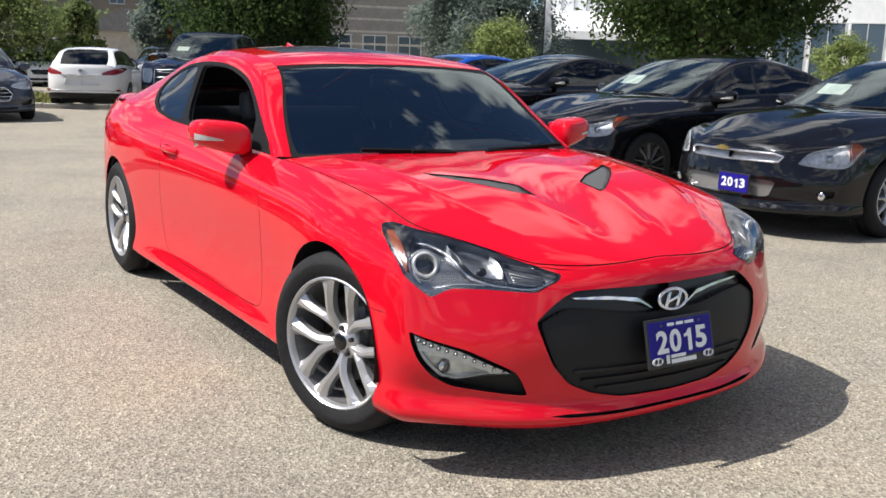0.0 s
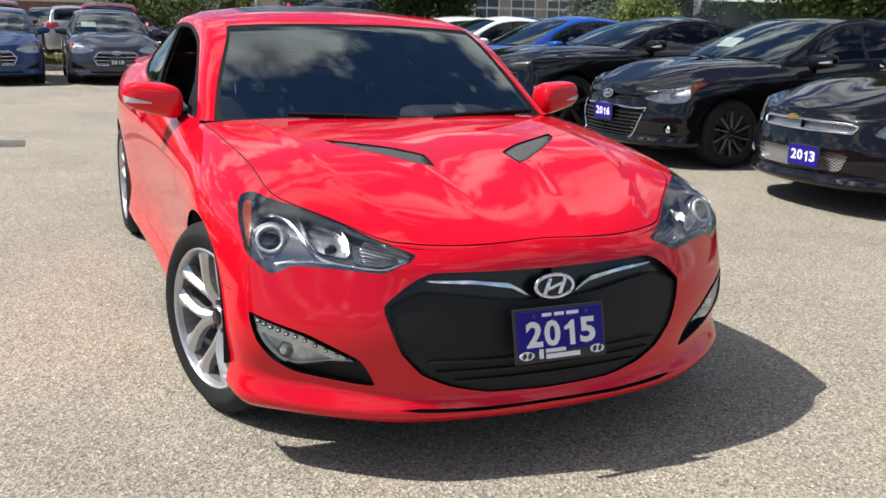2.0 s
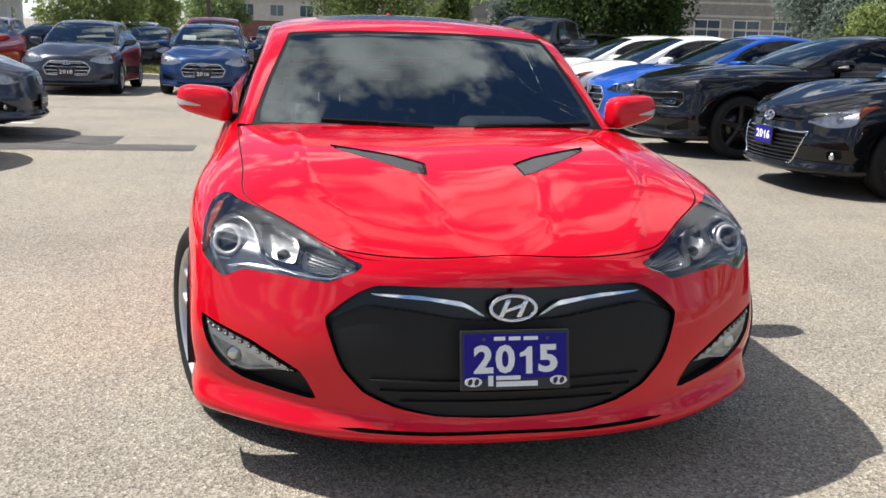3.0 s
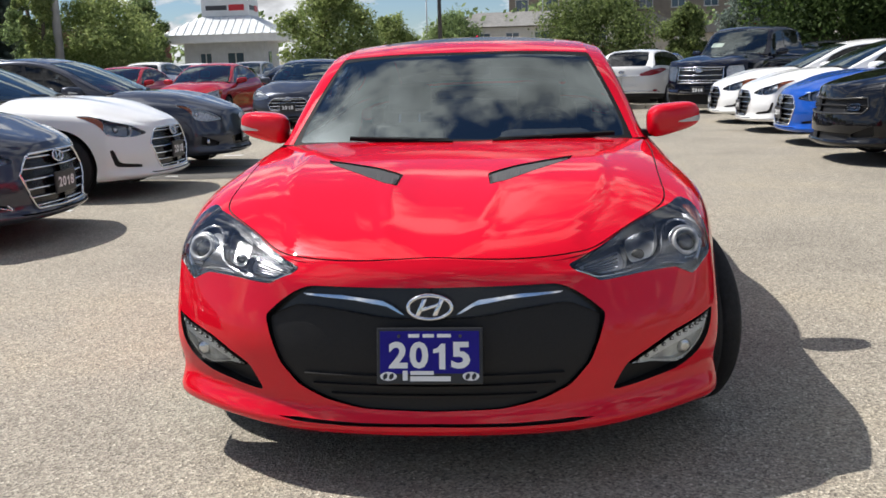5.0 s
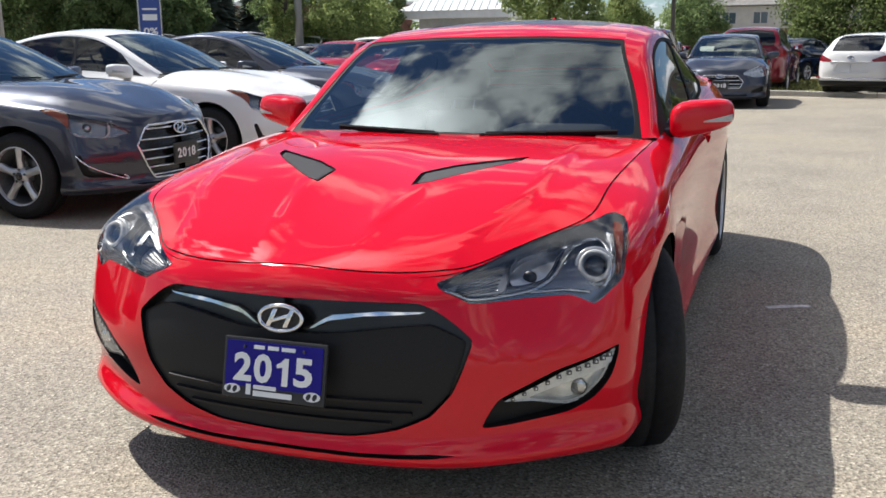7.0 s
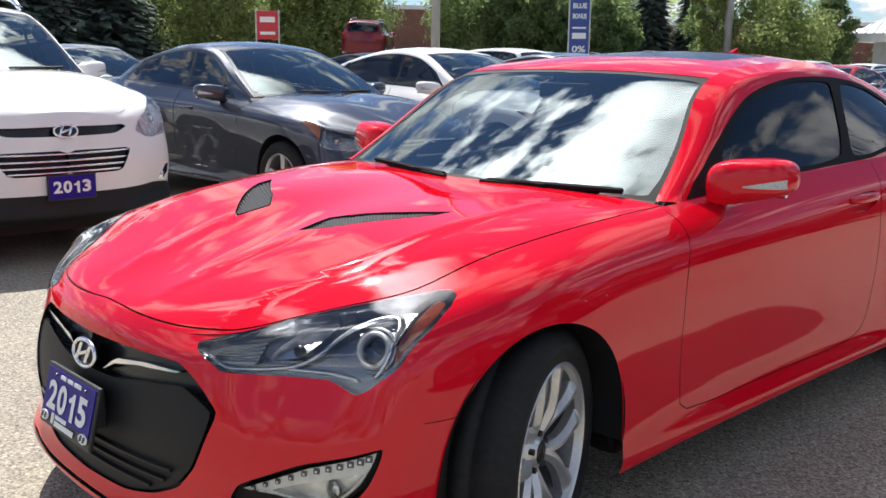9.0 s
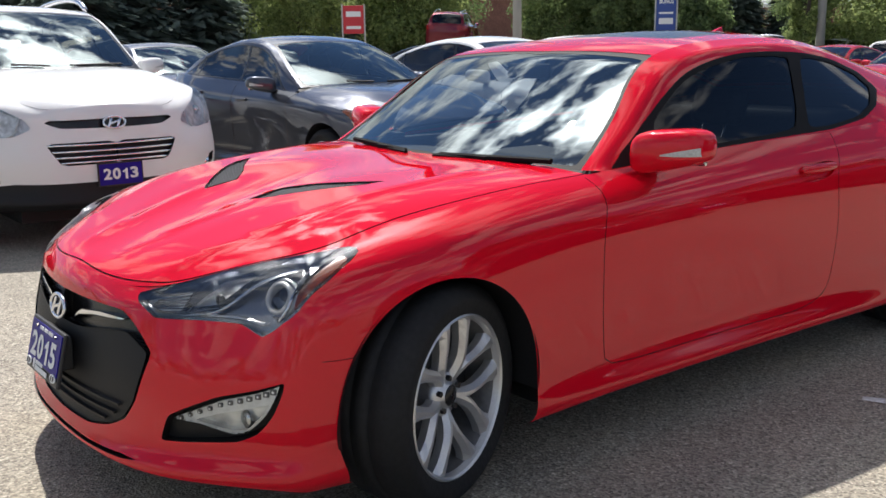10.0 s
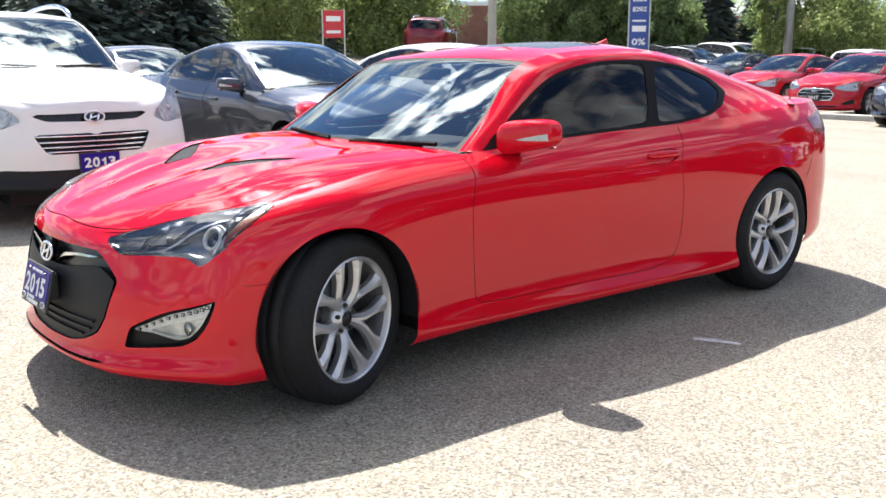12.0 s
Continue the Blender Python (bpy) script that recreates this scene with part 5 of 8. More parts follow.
def spot(x, y, turn):
    """A place on the ground, leaning with it."""
    lean = -math.degrees(math.atan(FALL)) if 5 < y < 38 else 0
    roll = math.degrees(math.atan(RISE)) if -41 < x < -17 else 0
    return Matrix.Translation((x, y, ground_z(y, x))) @ pose(0, 0, 0, lean, roll, 0) @ pose(0, 0, 0, 0, 0, turn)


# ---- the red coupe ----
def coupe_bulge(x, y):
    """Height of the bonnet's pressings: a raised centre and two outer creases."""
    x = np.abs(x)
    t = np.clip((y + 0.70) / 0.22, 0, 1) * np.clip((0.60 - y) / 0.25, 0, 1)

    def crease(at, high, inner, outer):
        d = x - at
        return high * np.where(d > 0, np.clip(1 - d / outer, 0, 1) ** 2, np.clip(1 + d / inner, 0, 1) ** 2)

    first = 0.15 + 0.035 * np.clip((y + 0.56) / 0.40, 0, 1.0)
    second = np.interp(y, [-0.6, -0.48, -0.28, -0.05, 0.3, 0.6], [0.42, 0.445, 0.53, 0.55, 0.56, 0.62])
    ahead = np.clip((-0.02 - y) / 0.25, 0, 1)
    return t * (crease(first, 0.0055, 0.11, 0.05) * ahead + crease(second, 0.0075, 0.16, 0.05))


HEADLIGHT = [(1.17, 6.5), (1.36, 5.75), (1.62, 5.13), (2.2, 5.2), (2.6, 5.18), (2.86, 4.88), (3.2, 5.21), (3.67, 5.42), (4.14, 5.82), (4.33, 6.2), (4.36, 6.42), (4.28, 6.6), (4.12, 6.73), (3.9, 6.82), (2.95, 6.985), (2.0, 6.985), (1.35, 6.97)]
FOG_LENS = [(3.16, 3.97), (2.46, 3.59), (1.90, 2.97), (2.2, 2.93), (2.53, 2.69), (2.70, 2.79), (2.93, 3.3)]
FOG_BAY = [(3.27, 4.06), (2.40, 3.66), (1.86, 3.05), (1.70, 2.25), (2.0, 2.28), (2.56, 2.42), (2.80, 2.75), (3.05, 3.35)]
GRILLE = [(-1, 5.2), (0.55, 5.22), (1.10, 5.23), (1.64, 4.37), (1.55, 3.94), (1.41, 3.2), (1.2, 2.62), (0.9, 2.26), (0.55, 2.0), (0, 1.93), (-1, 1.93)]
GRILLE_PLATE = [(-1, 4.40), (0.35, 4.42), (0.75, 4.58), (1.2, 4.68), (1.57, 4.35), (1.51, 3.94), (1.375, 3.2), (1.17, 2.65), (0.88, 2.31), (0.54, 2.05), (0, 1.98), (-1, 1.98)]
WING = [(1.155, 4.95), (0.73, 4.94), (0.38, 4.82), (0.30, 4.70), (0.20, 4.50), (0.24, 4.53), (0.35, 4.69), (0.62, 4.82), (1.10, 4.905)]
SLOT = [(-1, 1.42), (0.6, 1.39), (1.2, 1.47), (1.44, 1.36), (1.2, 1.22), (0.6, 1.15), (-1, 1.22)]
# outline of a hood vent on the plan, in x and y
HOOD_VENT = [(0.158, -0.212), (0.148, -0.09), (0.235, -0.022), (0.34, 0.038), (0.455, 0.122), (0.44, 0.055), (0.36, -0.045), (0.27, -0.13), (0.20, -0.188)]
GLASS_LINE = [(0.12, 0.06), (1.8, 0.03), (3.2, 0.03), (3.74, 0.03), (4.28, 0.18), (4.58, 0.55), (4.78, 1.26), (4.58, 1.77), (4.17, 1.97), (3.5, 2.02), (2.9, 2.05), (2.36, 1.92), (1.67, 1.80), (0.95, 1.85), (0.45, 1.5)]
DOOR_GLASS = [(0.92, 0.16), (1.8, 0.13), (3.30, 0.13), (3.50, 1.86), (2.9, 1.90), (2.36, 1.76), (1.67, 1.64), (1.15, 1.5)]
QUARTER_GLASS = [(3.42, 0.14), (3.74, 0.13), (4.22, 0.28), (4.48, 0.62), (4.64, 1.24), (4.48, 1.62), (4.13, 1.80), (3.64, 1.86)]


def build_coupe():
    flank, bonnet, cap, side, deck = car_skins(FLANK_ROWS, COUPE_TOP, 26, coupe_bulge, 6.85)
    car = new("coupe", None)
    tagged(car, "glossy red two-door sports coupe on silver alloy wheels", "car")
    step = 0.028
    door_line = np.concatenate([smooth_line([(6.79, 6.9), (6.72, 6.2), (6.62, 5.14), (6.65, 4.13), (6.68, 3.1), (6.685, 2.45)], 22), smooth_line([(6.76, 2.2), (7.1, 2.12), (7.7, 2.1), (8.28, 2.06), (8.65, 2.12), (8.95, 2.6), (9.05, 3.62), (9.03, 4.42), (8.98, 5.07), (9.03, 5.8), (9.09, 6.9)], 44)])
    flank_cuts = [
        ("door", door_line),
        ("door_gap", ribbon(door_line, flank, 0.0032)),
        ("bumper_gap", ribbon(smooth_line([(3.92, 4.27), (4.1, 4.21), (4.3, 4.16)], 10), flank, 0.002)),
        ("rear_gap", ribbon(smooth_line([(12.1, 5.3), (11.95, 4.6), (11.75, 4.2)], 10), flank, 0.004)),
        ("handle_cup", soften([(8.50, 5.55), (8.72, 5.72), (8.97, 5.62), (8.92, 5.22), (8.70, 5.12), (8.53, 5.22)], 0.25, 2)),
        ("grille", soften(GRILLE, 0.10, 2)), ("wing", WING), ("grille_plate", soften(GRILLE_PLATE, 0.10, 2)),
        ("slot", SLOT), ("fog_bay", soften(FOG_BAY, 0.12, 2)), ("fog_lens", soften(FOG_LENS, 0.06, 2)), ("fog_bowl", soften([(2.99, 3.56), (2.45, 3.26), (2.14, 2.99), (2.53, 2.75), (2.68, 2.84), (2.88, 3.28)], 0.10, 2)),
        ("headlight", soften(HEADLIGHT, 0.08, 2)),
        ("lamp_in", soften([(1.28, 6.30), (1.45, 5.74), (1.66, 5.42), (2.0, 5.48), (2.03, 6.0), (1.97, 6.56), (1.45, 6.62)], 0.10, 2)),
        ("lamp_brow", soften([(1.48, 6.60), (2.05, 6.66), (2.66, 6.80), (3.0, 6.74), (3.40, 6.64), (3.58, 6.22), (3.46, 5.78), (3.66, 5.98), (3.88, 6.36), (3.92, 6.66), (3.0, 6.92), (2.0, 6.93), (1.46, 6.86)], 0.1, 2)),
        ("lamp_bowl", soften([(2.06, 5.62), (2.36, 5.70), (2.48, 6.10), (2.56, 6.45), (2.72, 6.74), (2.1, 6.78), (2.03, 6.4)], 0.15, 2)),
        ("lamp_amber", soften([(3.50, 5.44), (3.92, 5.74), (4.16, 6.06), (4.27, 6.36), (4.12, 6.56), (3.92, 6.28), (3.66, 5.90)], 0.12, 2)),
        ("tail", soften([(11.9, 6.15), (12.5, 6.45), (13.9, 6.45), (13.9, 5.5), (12.5, 5.25), (12.1, 5.35)], 0.12, 2)),
    ]
    fp = Panels(flank, step, flank_cuts, [(0, 0.335, 0.352), (2.82, 0.34, 0.356)])
    hood_line = smooth_line([(0.24, 5.0), (0.42, 3.0), (0.76, 1.70), (1.38, 0.965), (1.80, 0.58), (2.5, 0.14), (4, 0.05), (5.3, 0.08), (6.5, 0.19), (7.9, 0.30), (9.5, 0.16), (11, 0.12)], 90)
    outline = np.array(bonnet.locate(np.array(HOOD_VENT), (0, 1), lambda g: g[..., 2] > 0))
    vent_mid = outline.mean(0)
    vent_in = soften((outline - vent_mid) * 0.94 + vent_mid, 0.06, 2)
    bp = Panels(bonnet, step, [("gap", ribbon(hood_line, bonnet, 0.0055)), ("vent_rim", soften(outline, 0.06, 2)), ("vent", vent_in)])
    cp = Panels(cap, step, [("seal", [(-0.1, -0.1), (2.0, -0.1), (2.04, 0.05), (2.0, 2.1), (-0.1, 2.1)]), ("shield", soften([(0.05, 0.06), (1.0, 0.055), (1.9, 0.055), (1.93, 0.3), (1.95, 2.4), (0.03, 2.4)], 0.05, 2)),
                            ("sunroof", soften([(2.62, 0.5), (3.45, 0.5), (3.5, 2.5), (2.56, 2.5)], 0.08, 2)), ("back", soften([(4.2, 0.2), (5.85, 0.25), (5.9, 2.4), (4.15, 2.4)], 0.06, 2))])
    sp = Panels(side, step, [("seal", soften(GLASS_LINE, 0.12, 2)), ("door_glass", soften(DOOR_GLASS, 0.10, 2)), ("quarter_glass", soften(QUARTER_GLASS, 0.12, 2))])
    dp = Panels(deck, step, [])

    mid = fp.v[fp.t].mean(1)[:, 1]
    fp.name[(fp.name == "body") & (mid > 0.62) & (mid < 3.9)] = "body_mid"

    def show(name, s, mat, parent=car, label=""):
        return put(name, s[0], s[1], mat, parent, label, normals=s[2])

    show("body", join(both(fp.take(["body", "body_mid"])), both(sp.take("body")), both(dp.take("body"))), RED, label="glossy red body shell")
    show("hood", both(bp.take("body")), RED, label="glossy red bonnet with two air vents")
    show("roof", both(cp.take("body")), RED, label="glossy red roof")
    show("hood_gap", both(bp.take("gap", -0.004, 0.0)), GAP, label="dark shut line of the bonnet")
    show("windshield", both(cp.take("shield", -0.003)), WINDSHIELD, label="raked windshield mirroring clouds").visible_shadow = False
    show("windshield_seal", both(cp.take("seal", -0.002)), BLACK_TRIM, label="black windshield surround")
    show("sunroof", both(cp.take("sunroof", -0.003)), GLOSS_BLACK, label="dark glass sunroof")
    show("rear_window", both(cp.take("back", -0.003)), TINTED, label="tinted rear window")
    show("headlining", both(join(cp.take(["body", "sunroof", "seal"], -0.02), sp.take(["body", "seal"], -0.02), fp.take(["body_mid", "door", "handle_cup"], -0.03), dp.take("body", -0.02))), CABIN, label="dark headlining and cabin trim")
    gr = show("grille", both(fp.take("grille", -0.028, 0.0)), GLOSS_BLACK, label="black grille opening")
    show("grille_panel", both(fp.take("grille_plate", -0.006, -0.03)), PLASTIC, gr, "matt black grille panel")
    # the slot is painted black to give the shadow line over the lip
    show("lip_slot", both(fp.take("slot", -0.03, 0.0)), PLASTIC, label="slot above the front lip, coloured black for its shadow line")
    # grille bars at the foot of the panel
    for vv, reach in ((2.95, 1.12), (2.68, 1.03), (2.42, 0.85)):
        line = flank.read([(u, vv) for u in np.linspace(0, reach, 10)])
        pts = np.concatenate([line[::-1] * (-1, 1, 1), line[1:]])
        bm = bmesh.new()
        for a, b in zip(pts, pts[1:]):
            add_box(bm, (-0.5, -0.003, -0.004), (0.5, 0.012, 0.004), 0, Matrix.Translation(((a[0] + b[0]) / 2, (a[1] + b[1]) / 2 - 0.001, a[2])) @ pose(0, 0, 0, 12, 0, math.degrees(math.atan2(b[1] - a[1], b[0] - a[0]))) @ Matrix.Diagonal((abs(b[0] - a[0]) * 1.06, 1, 1, 1)))
        part("grille_bar", bm, PLASTIC, gr, "black grille bar")
    c = flank.read([(0, 4.7)])[0]
    oval_badge(car, Matrix.Translation((0, c[1] - 0.014, c[2])) @ pose(0, 0, 0, 80, 0, 0), 0.063, 0.034)
    plate(car, (0, -0.822, 0.432), -14, 0, "2015", True, True, 0.292, 0.150)
    bm = bmesh.new()
    add_box(bm, (-0.11, -0.812, 0.39), (0.11, -0.770, 0.49), 0.006)
    part("plate_bracket", bm, PLATE_BLACK, car, "black plate bracket")

    for tr, s in ((lambda q: q, 1), (flip, -1)):
        mirrored = np.array((s, 1, 1))
        show("door", tr(fp.take("door")), RED, label="red coupe door with its window up" if s > 0 else "red coupe door with its window down")
        for gap in ("door_gap", "bumper_gap", "rear_gap"):
            show("panel_gap", tr(fp.take(gap, -0.004, 0.0)), GAP, label="dark panel gap")
        show("handle_cup", tr(fp.take("handle_cup", -0.014, 0.0)), RED, label="red finger recess behind the handle")
        show("window_seal", tr(sp.take("seal", 0.001)), BLACK_TRIM, label="black window surround")
        if s > 0:
            show("door_window", tr(sp.take("door_glass", -0.003)), DOOR_TINT, label="closed dark tinted door window").visible_shadow = False
        show("quarter_window", tr(sp.take("quarter_glass", -0.003)), TINTED, label="dark tinted quarter window")
        show("grille_wing", tr(fp.take("wing", -0.002, -0.028)), CHROME, gr, "chrome wing bar")
        show("tail_light", tr(fp.take("tail", 0.003, -0.01)), TAIL_RED, label="red tail lamp")
        # hood vent: a dark trough under a fine mesh
        vent = show("hood_vent", tr(join(bp.take("vent_rim", -0.006, 0.0), bp.take("vent", -0.022, -0.006))), PLASTIC, label="black mesh vent in the bonnet")
        lo, hi = outline.min(0), outline.max(0)
        du, dv = 0.0125 / bonnet.lu, 0.0125 / bonnet.lv
        uvs = np.array([(u, v) for u in np.arange(lo[0], hi[0], du) for v in np.arange(lo[1], hi[1], dv)])
        bm = bmesh.new()
        for (u, v), k in zip(uvs, inside(vent_in, uvs)):
            if k:
                a, b, d = bonnet.read([(u, v), (u + du, v + dv), (u + du, v - dv)]) * mirrored - (0, 0, 0.007)
                add_tube(bm, a, b, 0.0023, seg=4)
                add_tube(bm, a, d, 0.0023, seg=4)
        part("vent_mesh", bm, MESH_MAT, vent, "grey wire mesh")
        # headlight
        shell = ["headlight", "lamp_brow", "lamp_in", "lamp_bowl", "lamp_amber"]
        lamp = show("headlight", tr(fp.take(shell, 0.002, -0.012)), HEAD_LENS, label="clear swept-back headlight")
        lamp.visible_shadow = False
        show("lamp_housing", tr(fp.take(["headlight", "lamp_amber"], -0.030, 0.0)), LAMP_DARK, lamp, "dark lamp housing")
        show("reflector", tr(fp.take("lamp_in", -0.026, -0.034)), LAMP_SIGNAL, lamp, "pale ribbed signal reflector")
        show("reflector", tr(fp.take("lamp_bowl", -0.038, -0.026)), LAMP_BOWL, lamp, "faceted chrome main beam reflector")
        show("lamp_brow", tr(fp.take("lamp_brow", -0.020, -0.030)), LAMP_CHROME, lamp, "chrome brow over the lamps")
        show("turn_signal", tr(fp.take("lamp_amber", -0.006, -0.02)), AMBER, lamp, "amber side marker")
        nrm = Vector(flank.read([(2.95, 6.0)], flank.n)[0] * mirrored)
        ahead = (nrm * 0.5 + Vector((0.12 * s, -1, 0.12)) * 0.6).normalized()
        eye = Vector(flank.read([(3.0, 5.95)])[0] * mirrored) - nrm * 0.020
        turn = Matrix.Translation(eye) @ ahead.to_track_quat("Z", "Y").to_matrix().to_4x4()
        v, f = lathe([(0.050, -0.030), (0.054, -0.006), (0.052, -0.002), (0.047, -0.005), (0.043, -0.012), (0.040, -0.018), (0.034, -0.021)], 40, "z")
        put("projector_bowl", [turn @ Vector(p) for p in v], f, LAMP_BOWL, lamp, "grey projector bowl")
        v, f = lathe([(0.042, -0.022), (0.044, 0.002), (0.041, 0.008), (0.035, 0.008), (0.031, 0.002), (0.030, -0.012)], 36, "z")
        put("projector_ring", [turn @ Vector(p) for p in v], f, LAMP_SIGNAL, lamp, "silver projector ring")
        bm = bmesh.new()
        ellipsoid(bm, turn @ Matrix.Translation((0, 0, -0.006)) @ Matrix.Diagonal((0.032, 0.032, 0.016, 1)), 24)
        part("projector_lens", bm, HEAD_LENS, lamp, "glass projector lens", smooth=True)
        bm = bmesh.new()
        ellipsoid(bm, turn @ Matrix.Translation((0, 0, -0.020)) @ Matrix.Diagonal((0.028, 0.028, 0.010, 1)), 20)
        part("lamp_shutter", bm, DARK_ALLOY, lamp, "dark lamp shutter", smooth=True)
        # the bright line along the foot of the lamp that waves up and round the projector
        for knots, rad in (([(1.34, 6.05), (1.50, 5.60), (1.66, 5.30), (2.0, 5.33), (2.26, 5.44), (2.44, 5.72), (2.54, 6.08), (2.66, 6.42), (2.92, 6.62), (3.28, 6.56), (3.46, 6.22), (3.34, 5.72), (3.05, 5.24)], 0.0062), ([(2.24, 5.36), (2.55, 5.32), (2.85, 5.16)], 0.005)):
            strip = natural(knots, np.linspace(0, len(knots) - 1, 12 * len(knots)))
            line, nn = flank.read(strip) * mirrored, flank.read(strip, flank.n) * mirrored
            v, f = sweep(line - nn * 0.014, rad)
            put("chrome_trim", v, f, REFLECTOR, lamp, "bright curved lamp trim")
        # main beam bulb in its bowl
        c0, n0 = flank.read([(2.26, 6.15)])[0] * mirrored, flank.read([(2.26, 6.15)], flank.n)[0] * mirrored
        bm = bmesh.new()
        ellipsoid(bm, Matrix.Translation(Vector(c0 - n0 * 0.034)) @ Matrix.Diagonal((0.020, 0.012, 0.017, 1)), 14)
        part("bulb_cap", bm, DARK_ALLOY, lamp, "dark bulb cap", smooth=True)
        for k in range(5):
            v0 = 5.62 + 0.19 * k
            row = flank.read([(u, v0 + 0.06 * (u - 1.4)) for u in np.linspace(1.50 - 0.02 * k, 1.94, 6)]) * mirrored
            n0 = flank.read([(1.7, v0)], flank.n)[0] * mirrored
            v, f = sweep(row - n0 * 0.024, 0.0026, 5)
            put("lamp_rib", v, f, LAMP_DARK, lamp, "dark lamp rib")
        # cooling fins beside the projector
        for k in range(4):
            v, f = lathe([(0.046, -0.012 - 0.007 * k), (0.050, -0.012 - 0.007 * k), (0.050, -0.009 - 0.007 * k), (0.046, -0.009 - 0.007 * k)], 28, "z")
            put("lamp_fin", [turn @ Vector(p) for p in v], f, GLOSS_BLACK, lamp, "black lamp fin")
        # fog lamp in its bay
        bay = show("fog_light_bay", tr(fp.take("fog_bay", -0.030, 0.0)), PLASTIC, label="black fog lamp bay")
        lens = show("fog_light", tr(fp.take(["fog_lens", "fog_bowl"], -0.002, -0.03)), LENS, bay, "clear fog lamp with a lamp strip")
        show("fog_reflector", tr(fp.take("fog_lens", -0.008)), FOG_WHITE, bay, "bright fog lamp surround")
        show("fog_reflector", tr(fp.take("fog_bowl", -0.024, -0.008)), FOG_BOWL, bay, "silvered fog lamp bowl")
        c0, n0 = flank.read([(2.66, 3.08)])[0] * mirrored, flank.read([(2.66, 3.08)], flank.n)[0] * mirrored
        bm = bmesh.new()
        ellipsoid(bm, Matrix.Translation(Vector(c0 - n0 * 0.022)) @ Matrix.Diagonal((0.026, 0.012, 0.026, 1)), 16)
        part("fog_bulb", bm, LAMP_CHROME, bay, "round chrome fog lamp bulb shield", smooth=True)
        for k in range(11):
            a = 0.02 + 0.95 * k / 10
            u, v = np.interp(a, [0, 0.57, 1], [3.05, 2.46, 1.98]), np.interp(a, [0, 0.57, 1], [3.83, 3.49, 2.98])
            c0, n0 = flank.read([(u, v)])[0] * mirrored, Vector(flank.read([(u, v)], flank.n)[0] * mirrored)
            bm = bmesh.new()
            m = Matrix.Translation(Vector(c0) - n0 * 0.004) @ n0.to_track_quat("Z", "Y").to_matrix().to_4x4()
            size = 0.0082 - 0.003 * a
            add_box(bm, (-size, -size * 0.9, -0.006), (size, size * 0.9, 0.003), 0.002, m)
            diode = part("lamp_diode", bm, DIODE, bay, "small square lamp diode")
            bm = bmesh.new()
            ellipsoid(bm, m @ Matrix.Translation((0, 0, 0.003)) @ Matrix.Diagonal((size * 0.45, size * 0.45, 0.002, 1)), 8)
            part("diode_lens", bm, FOG_WHITE, diode, "pale diode lens", smooth=True)
        side_mirror(car, (s * 0.935, 0.965 - 0.04 * s, 0.965), s, RED, True, (0.118, 0.092, 0.078))
        for u, v in ((8.74, 5.50),):
            c0 = flank.read([(u, v)])[0] * mirrored
            bm = bmesh.new()
            ellipsoid(bm, Matrix.Translation(Vector(c0)) @ Matrix.Diagonal((0.022, 0.125, 0.019, 1)), 18, 0.7)
            part("door_handle", bm, RED, car, "red door handle", smooth=True)
        add_wheel(car, (s * 0.795, s * 0.012, 0.33), 0.33, 0.225, 0.233, "fork", 19, s, 64)
        add_wheel(car, (s * 0.805, 2.82, 0.335), 0.335, 0.245, 0.233, "fork", 0, s, 64)
        for y in (0, 2.82):
            wheel_house(car, y, 0.337, 0.356, s * 0.52, s * 0.905)
        # cabin
        box("door_card", (min(s * 0.74, s * 0.80), 0.75, 0.28), (max(s * 0.74, s * 0.80), 2.3, 0.90), CABIN, car, "dark door trim", 0.02)
        seat(car, s * 0.36, 1.52, 0.28)
        a, b2 = cap.read([(0.0, 1.65 if s > 0 else 1.95), (0.03, 0.5 if s > 0 else 1.05)])
        q = (1, 1, 1) if s > 0 else (-1, 1, 1)
        bm = bmesh.new()
        pa, pb = Vector(a * q) + Vector((0, -0.030, 0.002)), Vector(b2 * q) + Vector((0, -0.022, 0.006))
        add_tube(bm, pa, pb, 0.009, 0.006, seg=6)
        add_tube(bm, pa.lerp(pb, 0.05) + Vector((0, 0.008, 0.004)), pb + Vector((s * 0.08, 0.01, 0.01)), 0.010, seg=6)
        add_box(bm, (-0.035, -0.012, -0.010), (0.035, 0.012, 0.012), 0.005, Matrix.Translation(pa.lerp(pb, 0.5)))
        part("wiper", bm, WIPER_RUBBER, car, "black windshield wiper")
    bm = bmesh.new()
    add_box(bm, (-0.72, 0.62, 0.55), (0.72, 1.02, 0.885), 0.06)
    add_box(bm, (0.16, 0.75, 0.84), (0.58, 1.04, 0.93), 0.05)
    part("dashboard", bm, CABIN, car, "black dashboard", smooth=True)
    steering_wheel(car, 0.37, 1.16, 0.84)
    box("cabin_floor", (-0.76, 0.6, 0.20), (0.76, 2.9, 0.30), CABIN, car, "dark cabin floor")
    bm = bmesh.new()
    add_box(bm, (-0.62, 2.15, 0.3), (0.62, 2.65, 0.62), 0.06)
    add_box(bm, (-0.60, 2.5, 0.4), (0.60, 2.72, 1.0), 0.06)
    add_box(bm, (-0.70, 2.66, 0.85), (0.70, 3.3, 0.96), 0.02)
    part("rear_seat", bm, SEAT_MAT, car, "black rear bench", smooth=True)
    bm = bmesh.new()
    add_box(bm, (-0.55, -0.68, 0.19), (0.55, 3.45, 0.27), 0.02)
    add_box(bm, (-0.84, 0.40, 0.20), (0.84, 2.42, 0.26), 0.02)
    add_box(bm, (-0.50, -0.6, 0.27), (0.50, 0.6, 0.60))
